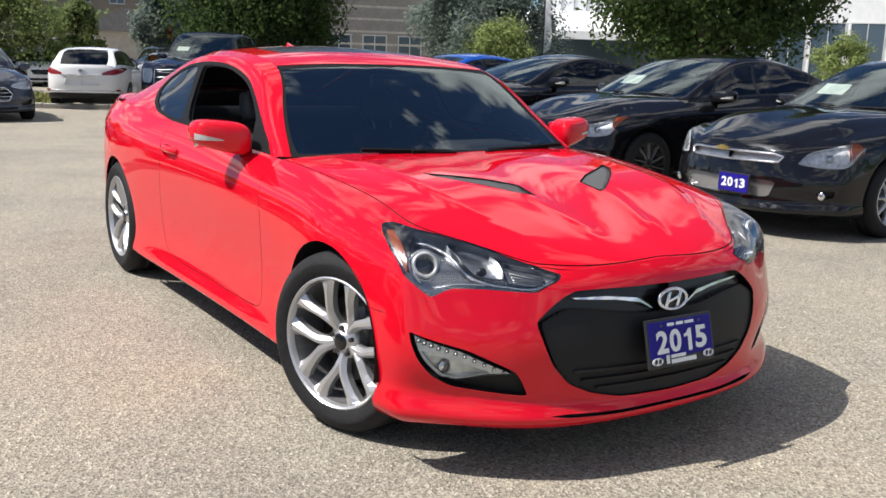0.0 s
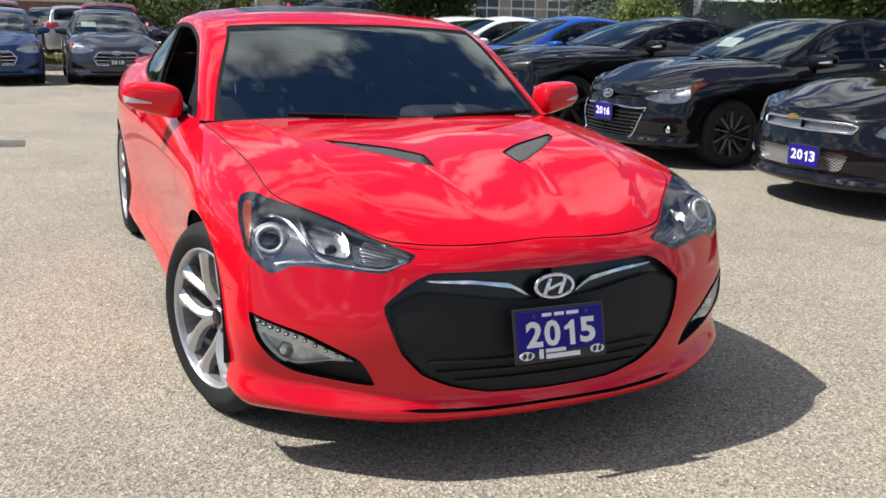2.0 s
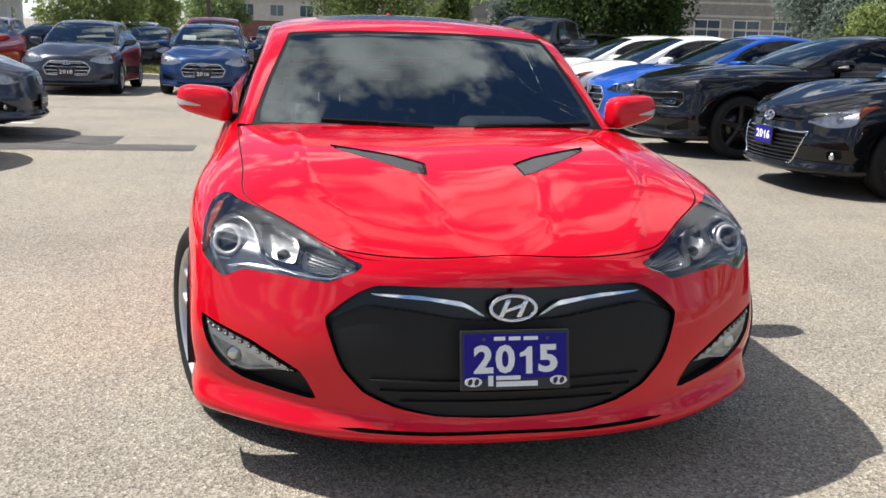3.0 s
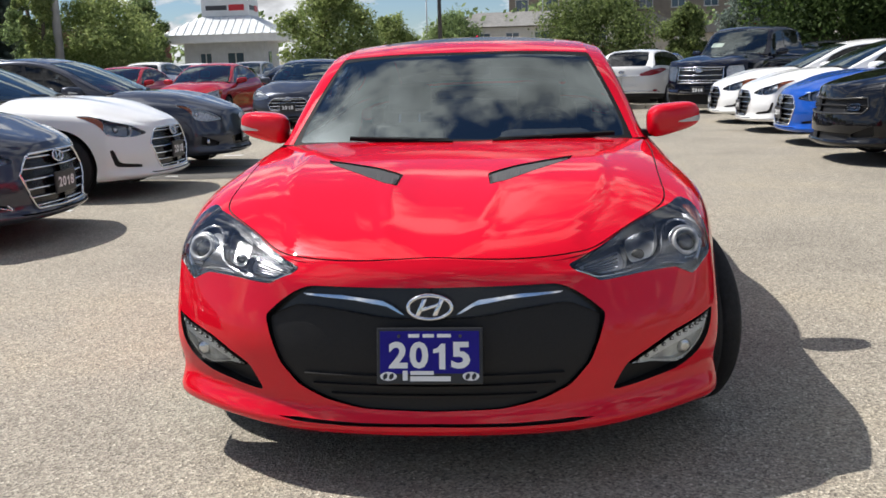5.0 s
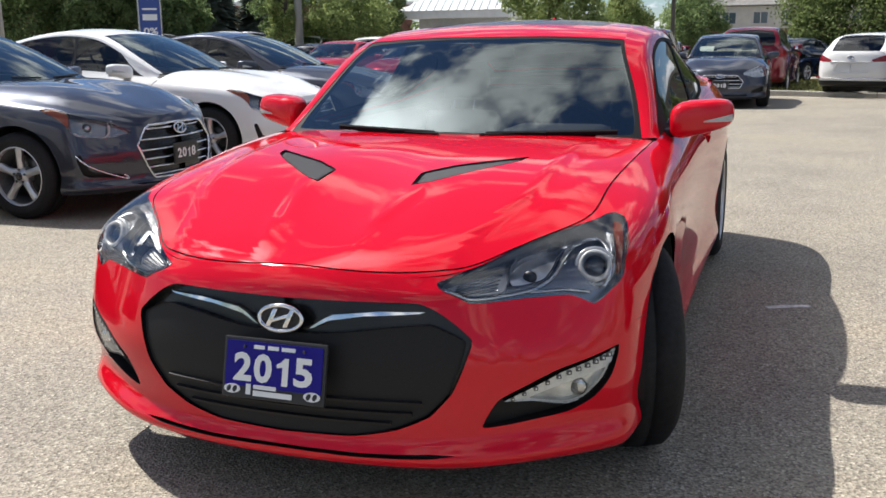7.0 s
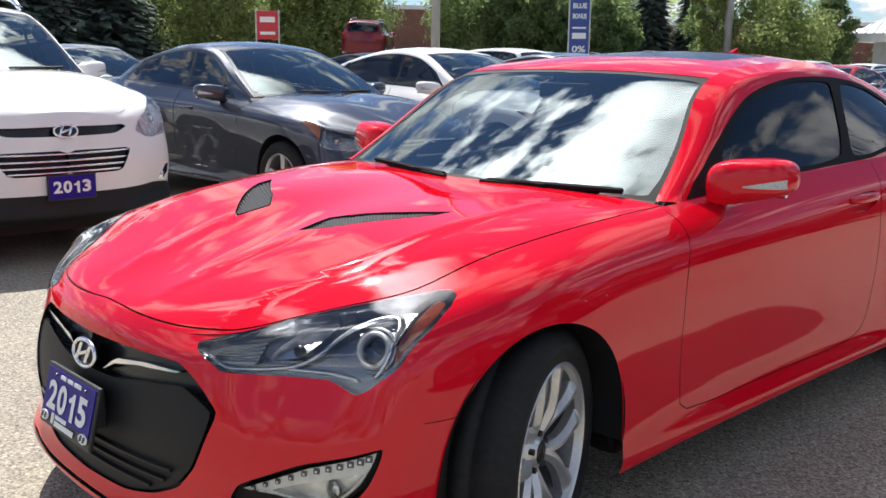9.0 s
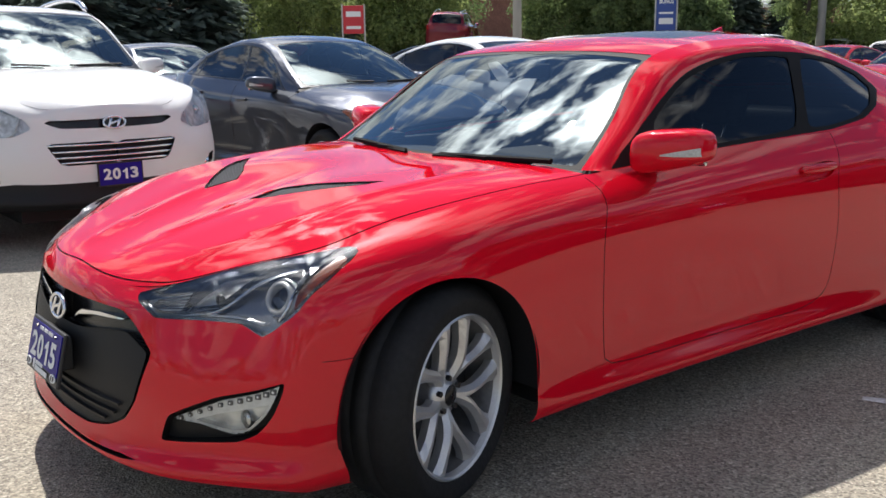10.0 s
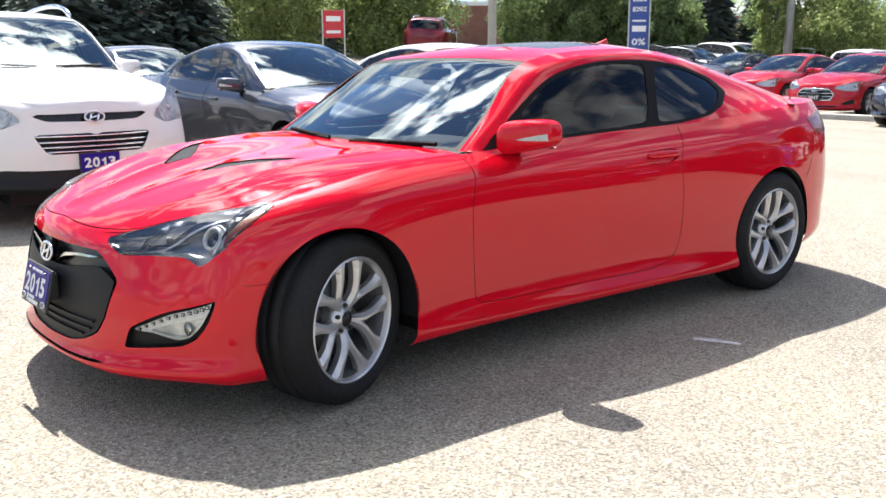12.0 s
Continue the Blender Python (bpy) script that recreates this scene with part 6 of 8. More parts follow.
    part("underbody", bm, PLASTIC, car, "black underbody and engine bay")
    bm = bmesh.new()
    add_box(bm, (-0.12, -0.012, -0.03), (0.12, 0.012, 0.03), 0.01, Matrix.Translation((0, 1.16, 1.205)))
    part("rear_view_mirror", bm, PLASTIC, car, "black inside mirror")
    bm = bmesh.new()
    fin = [bm.verts.new(p) for p in ((-0.022, 2.28, 1.335), (0.022, 2.28, 1.335), (0.018, 2.46, 1.30), (-0.018, 2.46, 1.30), (0.004, 2.44, 1.385), (-0.004, 2.44, 1.385))]
    for r in ((0, 1, 4, 5), (1, 2, 4), (0, 5, 3), (2, 3, 5, 4), (0, 3, 2, 1)):
        bm.faces.new([fin[i] for i in r])
    part("antenna_fin", bm, RED, car, "red antenna fin")
    return car


coupe = build_coupe()


# ---- parked cars facing the lane from the east ----
HEX_GRILLE = [(0, 5.32), (0.98, 5.30), (1.50, 4.25), (1.28, 3.0), (1.02, 1.95), (0, 1.85)]
HEX = dict(grille=HEX_GRILLE, bars=6, rim_bar=True, badge_z=5.05, low=[(0, 1.2), (1.6, 1.25), (1.7, 1.5), (0, 1.45)], round_fog=False, bright=False, trim=0.010, fog=[(3.45, 3.85), (3.15, 3.9), (2.85, 2.75), (2.0, 2.5), (2.0, 2.15), (3.05, 2.3)],
           lamps=[(1.5, 5.0), (2.3, 4.74), (3.4, 4.92), (4.6, 5.5), (4.35, 5.70), (3.2, 5.64), (2.2, 5.42)], plate_v=3.2, eye_uv=(2.75, 5.45), amber_u=3.75)
chrome_sedan = generic_car("sedan", "black sedan with chrome mesh grilles and blue 2013 plate", dict(SEDAN, base=2.8, front=0.98, half=0.92, wheel_style="many"), BLACK_PAINT, spot(3.79 + 0.98, 2.35, -90), "2013", True, paper=True, step=0.05, fine=8,
            grille=[(0, 4.75), (1.36, 4.75), (1.52, 5.1), (1.2, 5.23), (0, 5.23)], grille_mat=CHROME_MESH, rim_bar=True, badge=False, low=[(0, 2.4), (1.2, 2.45), (1.42, 3.65), (0, 3.65)], fog=[(2.5, 2.5), (2.95, 2.6), (2.95, 3.2), (2.5, 3.1)], fog_trim=False,
            lamps=[(1.9, 4.7), (2.6, 4.5), (3.5, 4.6), (4.3, 5.15), (4.0, 5.5), (3.0, 5.5), (2.2, 5.3)], bright=True, plate_v=2.95, plate_x=0.12, eye_uv=(2.7, 5.15), amber_u=3.75, low_mat=CHROME_MESH)
bm = bmesh.new()
add_box(bm, (-0.058, -0.012, -0.010), (0.058, 0.02, 0.010), 0.004, Matrix.Translation((0, -1.0, 0.680)))
add_box(bm, (-0.022, -0.014, -0.020), (0.022, 0.02, 0.020), 0.004, Matrix.Translation((0, -1.0, 0.680)))
part("emblem", bm, material("brass_emblem", (0.62, 0.45, 0.16), rough=0.25, metal=0.9), chrome_sedan, "small brass-coloured emblem")
generic_car("sedan", "black compact sedan with dark multi-spoke wheels and blue 2016 plate", dict(SEDAN, wheel_style="dark"), BLACK_PAINT, spot(3.74 + 0.86, 4.89, -90), "2016", True, paper=True, step=0.05, fine=8,
            grille=[(0, 4.85), (1.2, 4.9), (1.5, 5.2), (0, 5.3)], bars=2, bar_mat=GLOSS_BLACK, badge_z=5.3, low=[(0, 1.6), (1.2, 1.7), (1.75, 4.3), (0, 4.45)], fog=[(2.45, 2.4), (2.95, 2.5), (2.95, 3.3), (2.45, 3.2)],
            lamps=[(1.5, 5.05), (2.4, 4.7), (3.4, 4.95), (4.5, 5.5), (4.2, 5.68), (2.8, 5.55)], bright=True, plate_v=3.6, eye_uv=(2.6, 5.4), amber_u=3.7, low_bars=9, low_bar_mat=GLOSS_BLACK, low_rim=True)
generic_car("muscle_coupe", "black two-door muscle car on black wheels", MUSCLE, BLACK_PAINT, spot(3.57 + 0.94, 7.75, -90), step=0.06, fine=7, grille=[(0, 4.25), (2.45, 4.3), (2.65, 4.7), (2.55, 5.15), (0, 5.2)], badge=False, bright=False, rim_bar=STEEL, grille_mat=PLASTIC, bars=1, bar_mat=PLASTIC, round_fog=False,
            lamps=[(1.65, 4.45), (2.3, 4.5), (2.3, 5.0), (1.65, 5.0)], eye_uv=(2.0, 4.8), amber=False, low=[(0, 1.7), (1.9, 1.8), (2.0, 2.7), (0, 2.7)])
generic_car("sedan", "bright blue metallic sedan with a dark plate", SEDAN, BLUE_PAINT, spot(3.75 + 0.86, 10.1, -90), "2017", **HEX)
generic_car("sedan", "white sedan with a dark grille", SEDAN, WHITE_PAINT, spot(3.75 + 0.86, 12.6, -90), "2017", **HEX)
generic_car("hatchback", "white hatchback with a dark grille", HATCH, WHITE_PAINT, spot(3.75 + 0.86, 15.0, -90), "2018", **HEX)
# ---- parked cars facing the lane from the west ----
generic_car("sport_utility", "white compact sport utility with roof rails and blue 2013 plate", dict(SUV, levels=[0.27, 0.52, 0.81, 0.96, 1.06, 1.14, 1.24], cowl=(0.55, 1.17), head=(1.30, 1.65), roof=(2.95, 1.67), high=1.73, top=0.63, belt=([0.4, 1.5, 3.4], [1.11, 1.16, 1.23])), WHITE_PAINT, spot(-3.55 - 0.86, 0.70, 90), "2013", True, roof_rails=True, step=0.045, fine=9, black_skirt=True,
            grille=[(0, 4.96), (1.0, 4.98), (1.42, 5.16), (1.25, 5.28), (0, 5.27)], badge_z=5.25, low=[(0, 3.35), (1.05, 3.35), (1.4, 4.35), (0, 4.4)], fog=[(2.55, 2.6), (3.0, 2.7), (3.05, 3.3), (2.75, 3.25)],
            lamps=[(1.7, 5.0), (2.2, 4.6), (3.2, 4.7), (4.3, 5.5), (4.0, 5.85), (2.9, 5.72), (2.0, 5.3)], bright=True, low_bars=4, plate_v=2.6, eye_uv=(2.7, 5.45), amber=False)
generic_car("sedan", "dark grey metallic sedan with black 2018 plate", SEDAN, GREY_PAINT, spot(-3.2 - 0.86, 3.50, 90), "2018", step=0.045, fine=9, fog_trim=True, **HEX)
generic_car("sedan", "white sedan with black 2018 plate", SEDAN, WHITE_PAINT, spot(-3.3 - 0.86, 6.17, 90), "2018", step=0.05, fine=8, **HEX)
generic_car("sedan", "charcoal sedan with rounded headlamps", SEDAN, GREY_PAINT, spot(-3.35 - 0.86, 8.75, 90), "2018", step=0.06, lamps=[(1.6, 4.95), (2.4, 4.75), (3.4, 5.0), (4.5, 5.6), (3.9, 5.75), (2.4, 5.5)], grille=[(0, 2.2), (1.0, 2.3), (1.2, 3.2), (0, 3.4)], low=[(0, 1.3), (1.4, 1.35), (1.4, 1.7), (0, 1.7)], bright=True)
# ---- parked cars at the far end of the lane ----
FACE = dict(grille=[(0, 5.1), (0.9, 5.08), (1.35, 4.2), (1.1, 3.1), (0, 3.0)], bars=4, badge_z=5.0, low=[(0, 1.2), (1.6, 1.25), (1.7, 1.9), (0, 1.9)], plate_v=3.3, rim_bar=True)
generic_car("sedan", "red sedan with a barred grille and black 2017 plate", SEDAN, BRIGHT_RED_PAINT, spot(-7.6, 18.9, 0), "2017", lite=True, **FACE)
generic_car("sedan", "red sedan with a barred grille beside a red neighbour", SEDAN, BRIGHT_RED_PAINT, spot(-10.6, 20.5, 0), lite=True, **FACE)
generic_car("hatchback", "grey hatchback with black 2018 plate", HATCH, GREY_PAINT, spot(-4.6, 16.9, 0), "2018", lite=True, **FACE)
generic_car("hatchback", "dark blue hatchback with black 2016 plate", HATCH, DEEP_BLUE_PAINT, spot(-2.1, 17.3, 0), "2016", lite=True, paper=True, **FACE)
generic_car("hatchback", "dark grey hatchback with a windshield paper and 2018 plate", HATCH, GREY_PAINT, spot(0.1, 17.3, 0), "2018", lite=True, paper=True, **FACE)
generic_car("pickup_truck", "black pickup truck with a chrome plate 2014", TRUCK, NAVY_PAINT, spot(4.6, 18.7, -36), "2014", lite=True, paper=True, grille=[(0, 3.4), (1.5, 3.4), (1.6, 5.3), (0, 5.35)], bars=3, rim_bar=True, lamps=[(1.8, 3.6), (2.7, 3.7), (3.2, 5.2), (1.8, 5.3)], low=[(0, 1.2), (1.5, 1.2), (1.5, 2.2), (0, 2.2)], amber=False)
generic_car("sport_utility", "white mid-size sport utility with red tail lamps", dict(SUV, rear=1.08, top=0.54, tail_wide=0.60, roof=(2.95, 1.62), tail=(3.60, 1.16)), WHITE_PAINT, spot(4.2, 24.2, 156) @ Matrix.Diagonal((1, 1, 0.88, 1)), lite=True, black_skirt=True, skirt_rear=2.3, step=0.06, fine=7, tail_trim=True, tail=[(11.3, 5.35), (12.4, 5.0), (13.4, 4.75), (14.1, 4.72), (14.15, 4.95), (13.2, 5.4), (12.0, 5.72)])
generic_car("sport_utility", "dark red sport utility parked tail to the lane", SUV, MAROON_PAINT, spot(0.75, 25.9, 174), lite=True, tail=[(12.3, 4.75), (13.2, 4.75), (13.4, 5.0), (13.2, 5.75), (12.0, 5.6)])


# ---- kerbs, grass and bay lines ----
CONCRETE = material("concrete", (0.42, 0.40, 0.36), rough=0.85, grain=0.2, grain_scale=30, bump=0.2, stain=0.2, stain_scale=1.5)
GRASS = material("dry_grass", (0.17, 0.175, 0.055), rough=0.9, grain=0.5, grain_scale=25, bump=0.8, stain=0.45, stain_scale=0.8)
LINE_PAINT = material("line_paint", (0.62, 0.62, 0.60), rough=0.8, grain=0.3, grain_scale=50, stain=0.35, stain_scale=6)
# a slanting island: kerb in front, patchy grass behind
island = Matrix.Translation((0, 22.1, ground_z(22.1))) @ pose(0, 0, 0, 0, 0, -19.5)
x = -10.0
kerb_rng = random.Random(6)
while x < 6.5:
    bm = bmesh.new()
    add_box(bm, (x + 0.006, 0, -0.1), (x + 1.494, 0.16, 0.13 + kerb_rng.uniform(-0.006, 0.006)), 0.018, island)
    tagged(part("kerb", bm, CONCRETE), "worn concrete kerb length of the grass island", kind="structure")
    x += 1.5
bm = bmesh.new()
bmesh.ops.create_grid(bm, x_segments=60, y_segments=24, size=0.5, matrix=island @ Matrix.Translation((-3.9, 2.9, 0.10)) @ Matrix.Diagonal((12.2, 5.44, 1, 1)))
for v in bm.verts:
    v.co.z += 0.05 * noise.noise(v.co * 1.3)
tagged(part("grass_verge", bm, GRASS, smooth=True), "patchy dry grass strip behind the kerb", kind="structure")
rng = random.Random(4)
bm = bmesh.new()
for i in range(9000):
    x, y, a, h = rng.uniform(-9.9, 2.1), rng.uniform(0.25, 5.5), rng.uniform(0, 6.28), rng.uniform(0.04, 0.13)
    d = Vector((math.cos(a), math.sin(a), 0)) * 0.02
    p = island @ Vector((x, y, 0.09))
    bm.faces.new((bm.verts.new(p - d), bm.verts.new(p + d), bm.verts.new(p + Vector((rng.uniform(-0.05, 0.05), rng.uniform(-0.05, 0.05), h)))))
tagged(part("grass", bm, GRASS), "short dry grass blades on the verge", "grass", kind="stuff")


bm = bmesh.new()
add_box(bm, (-2.6, -0.16, -0.05), (2.6, 0.16, 0.12), 0.03, Matrix.Translation((-7.6, 17.9, ground_z(17.9))))
tagged(part("kerb", bm, CONCRETE), "pale concrete kerb before the red cars", kind="structure")


def bay_line(x0, y0, x1, y1, w=0.10):
    bm = bmesh.new()
    a = math.atan2(y1 - y0, x1 - x0)
    n = max(2, int(math.hypot(x1 - x0, y1 - y0) / 0.15))
    r = random.Random(int(x0 * 50 + y0 * 10))
    for i in range(n):
        if r.random() < 0.16:
            continue
        t0 = i / n
        m = Matrix.Translation((x0 + (x1 - x0) * t0, y0 + (y1 - y0) * t0, 0.004 + ground_z(y0))) @ pose(0, 0, 0, 0, 0, math.degrees(a))
        L = math.hypot(x1 - x0, y1 - y0) / n
        e = [r.uniform(-0.012, 0.012) for _ in range(4)]
        bm.faces.new([bm.verts.new(m @ Vector(p)) for p in ((0, -w / 2 + e[0], 0), (L, -w / 2 + e[1], 0), (L, w / 2 + e[2], 0), (0, w / 2 + e[3], 0))])
    return tagged(part("bay_line", bm, LINE_PAINT), "worn white parking bay line", kind="structure")


for y in (-0.75, 2.1, 4.75, 7.4, 10.1):
    bay_line(-8.6, y, -3.8, y)
for y in (1.0, 3.6, 6.2, 8.9, 11.4, 13.9):
    bay_line(5.0, y, 9.0, y)
bay_line(1.21, 1.735, 1.41, 1.815, 0.045)

# ---- cracks in the asphalt, and dark strips painted for a shadow ----
TAR = material("crack_filler", (0.035, 0.034, 0.033), rough=0.7, grain=0.2)


def crack(points, w=0.018):
    line = natural(points, np.linspace(0, len(points) - 1, 14 * len(points)))
    bm = bmesh.new()
    last = None
    for i, p in enumerate(line):
        d = line[min(i + 1, len(line) - 1)] - line[max(i - 1, 0)]
        n = np.array((-d[1], d[0])) / max(np.hypot(*d[:2]), 1e-6)
        jitter = 0.02 * noise.noise(Vector((p[0] * 6, p[1] * 6, 0.3)))
        ww = w * (0.6 + 0.6 * abs(noise.noise(Vector((p[0] * 3, p[1] * 3, 2.0)))))
        q = [bm.verts.new((p[0] + n[0] * (s * ww + jitter), p[1] + n[1] * (s * ww + jitter), 0.003 + ground_z(p[1]))) for s in (-0.5, 0.5)]
        if last:
            bm.faces.new((last[0], q[0], q[1], last[1]))
        last = q
    tagged(part("asphalt_crack", bm, TAR), "thin dark crack in the asphalt", kind="structure")


crack([(-8.0, 12.6), (-4.0, 12.9), (-0.5, 12.5), (3.2, 12.8), (7.0, 12.4)], 0.03)


# a shadow lying across the asphalt, painted as two dark rough-edged strips
SHADOW_TONE = material("shadow_toned_asphalt", (0.085, 0.08, 0.072), rough=0.9, grain=0.4, grain_scale=90, bump=0.4, stain=0.25, stain_scale=3)
edge = random.Random(3)
for x0, x1, y0, y1 in ((-4.8, -1.52, 7.10, 7.66), (-5.6, -2.43, 7.70, 8.55)):
    bm = bmesh.new()
    outline = [(x0 + (x1 - x0) * k / 14, y0 + edge.uniform(-0.03, 0.03)) for k in range(15)] + [(x1 - (x1 - x0) * k / 14, y1 + edge.uniform(-0.03, 0.03)) for k in range(15)]
    bm.faces.new([bm.verts.new((x, y, 0.004 + ground_z(y))) for x, y in outline])
    tagged(part("shadow_strip", bm, SHADOW_TONE), "dark strip painted on the asphalt for a shadow beside the bays", kind="structure")


# ---- trees ----
def leaf_material(name, a, b):
    m = bpy.data.materials.new(name)
    m.use_nodes = True
    nt = m.node_tree
    p = nt.nodes["Principled BSDF"]
    geo = nt.nodes.new("ShaderNodeNewGeometry")
    mix = nt.nodes.new("ShaderNodeMix")
    mix.data_type = "RGBA"
    mix.inputs[6].default_value, mix.inputs[7].default_value = (*a, 1), (*b, 1)
    nt.links.new(geo.outputs["Random Per Island"], mix.inputs[0])
    nt.links.new(mix.outputs[2], p.inputs["Base Color"])
    socket(p, "Roughness", 0.7)
    socket(p, "Specular IOR Level", 0.2)
    out = nt.nodes["Material Output"]
    tr = nt.nodes.new("ShaderNodeBsdfTranslucent")
    nt.links.new(mix.outputs[2], tr.inputs["Color"])
    ms = nt.nodes.new("ShaderNodeMixShader")
    ms.inputs[0].default_value = 0.56
    nt.links.new(p.outputs[0], ms.inputs[1])
    nt.links.new(tr.outputs[0], ms.inputs[2])
    nt.links.new(ms.outputs[0], out.inputs["Surface"])
    return m


LEAF_MAPLE = leaf_material("maple_leaves", (0.11, 0.165, 0.07), (0.30, 0.385, 0.16))
LEAF_LIGHT = leaf_material("light_leaves", (0.15, 0.21, 0.07), (0.40, 0.46, 0.175))
# darker copy of the maple leaves: the crown's own shade is in the colour
LEAF_SHADED = leaf_material("shade_toned_maple_leaves", (0.032, 0.058, 0.018), (0.10, 0.155, 0.045))
LEAF_GREEN = leaf_material("green_leaves", (0.055, 0.085, 0.028), (0.25, 0.31, 0.11))
LEAF_SPRUCE = leaf_material("spruce_needles", (0.13, 0.17, 0.145), (0.26, 0.31, 0.265))
BARK = material("bark", (0.09, 0.07, 0.05), rough=0.9, grain=0.4, grain_scale=14, bump=0.8)


def leafy_tree(label, x, y, height, width, leaf, seed, base=0.25, leaves=2600, size=0.2, lobes=26, group="trees"):
    """A trunk with limbs, and a crown of clumps of single leaves."""
    r = random.Random(seed)
    tree = new("tree", None)
    tagged(tree, label, "tree", group)
    tree.matrix_basis = Matrix.Translation((x, y, ground_z(y, x))) @ pose(0, 0, 0, 0, 0, r.uniform(0, 360))
    height -= ground_z(y, x)
    bm = bmesh.new()
    lean = Vector((r.uniform(-0.2, 0.2), r.uniform(-0.2, 0.2), 0))
    knots = [Vector((0, 0, -0.05)), Vector((0, 0, height * 0.2)) + lean * 0.3, Vector((0, 0, height * 0.5)) + lean, Vector((0, 0, height * 0.85)) + lean * 1.4]
    rad = [height * 0.022, height * 0.017, height * 0.011, height * 0.003]
    for a, b, ra, rb in zip(knots, knots[1:], rad, rad[1:]):
        add_tube(bm, a, b, ra, rb, 8)
    clumps = []
    for i in range(lobes):
        t = (i + 0.5) / lobes
        z = height * (base + (1 - base) * t * 0.94)
        reach = width / 2 * math.sin(math.pi * min(0.96, 0.16 + 0.80 * t)) ** 0.7 * r.uniform(0.45, 1.0)
        a = i * 2.4 + r.uniform(-0.5, 0.5)
        c = Vector((reach * math.cos(a), reach * math.sin(a), z + r.uniform(-0.3, 0.3)))
        clumps.append((c, width * r.uniform(0.10, 0.25)))
        if i % 2 == 0:
            s = Vector((0, 0, max(height * 0.16, z - reach * 0.7)))
            add_tube(bm, s + lean * (z / height), c, height * 0.006, height * 0.0015, 5)
    part("trunk", bm, BARK, tree, "brown bark trunk with limbs", smooth=True)
    g = np.random.default_rng(seed)
    centre, reach = np.array([c for c, _ in clumps]), np.array([q for _, q in clumps])
    k = g.integers(0, len(clumps), leaves)
    d = g.normal(size=(leaves, 3)) * (1, 1, 0.8)
    d /= np.linalg.norm(d, axis=1, keepdims=True)
    # the outline of each clump is uneven, with sprigs standing out
    lobe = 1 + 0.28 * np.sin(5.0 * d[:, :1] + 3 * k[:, None]) * np.cos(4.0 * d[:, 1:2] + k[:, None])
    p = centre[k] + d * reach[k][:, None] * lobe * g.uniform(0.2, 1.1, (leaves, 1)) ** 0.6
    n = d + g.normal(size=(leaves, 3)) * 0.6 + (0, 0, 0.3)
    n /= np.linalg.norm(n, axis=1, keepdims=True)
    t = np.cross(n, g.normal(size=(leaves, 3)))
    t /= np.linalg.norm(t, axis=1, keepdims=True)
    u = np.cross(n, t)
    q = size * g.uniform(0.6, 1.25, (leaves, 1))
    v = np.stack([p - t * q, p - u * q * 0.5, p + t * q, p + u * q * 0.5 + n * q * 0.15], 1).reshape(-1, 3)
    me = bpy.data.meshes.new("crown")
    me.vertices.add(leaves * 4)
    me.vertices.foreach_set("co", v.astype(np.float32).ravel())
    me.loops.add(leaves * 4)
    me.loops.foreach_set("vertex_index", np.arange(leaves * 4, dtype=np.int32))
    me.polygons.add(leaves)
    me.polygons.foreach_set("loop_start", np.arange(0, leaves * 4, 4, dtype=np.int32))
    me.materials.append(leaf)
    me.update(calc_edges=True)
    crown = tagged(new("crown", me), "crown of many green leaves")
    crown.parent = tree
    return tree


def spruce(label, x, y, height, width, seed, leaf=None, group="trees", base=0.06):
    r = random.Random(seed)
    tree = new("spruce_tree", None)
    tagged(tree, label, "tree", group)
    tree.matrix_basis = Matrix.Translation((x, y, ground_z(y, x)))
    height -= ground_z(y, x)
    bm = bmesh.new()
    add_tube(bm, (0, 0, -0.05), (0, 0, height), height * 0.016, 0.01, 8)
    part("trunk", bm, BARK, tree, "dark straight trunk", smooth=True)
    v, f = [], []
    rings = int(height * 5.5)
    for i in range(rings):
        t = i / rings
        z = height * (base + (1 - base) * t)
        reach = width / 2 * (1 - t) ** 0.85 + 0.08
        for k in range(max(7, int(32 * (1 - t)))):
            a = r.uniform(0, 6.28)
            L = reach * r.uniform(0.65, 1.1)
            for j in range(6):
                b = (j + r.uniform(0.2, 1.0)) / 6
                p = Vector((L * b * math.cos(a), L * b * math.sin(a), z - L * b * 0.28 + r.uniform(-0.3, 0.3)))
                d = Vector((math.cos(a + r.uniform(-0.7, 0.7)), math.sin(a + r.uniform(-0.7, 0.7)), -0.3))
                w = Vector((-d.y, d.x, r.uniform(-0.4, 0.4))).normalized()
                s = 0.22 + 0.2 * (1 - t)
                n = len(v)
                v += [p - w * s * 0.5, p + d * s * 1.5, p + w * s * 0.5, p - d * s * 0.4]
                f.append((n, n + 1, n + 2, n + 3))
    put("crown", v, f, leaf or LEAF_SPRUCE, tree, "drooping dark needle boughs", smooth=False)
    return tree


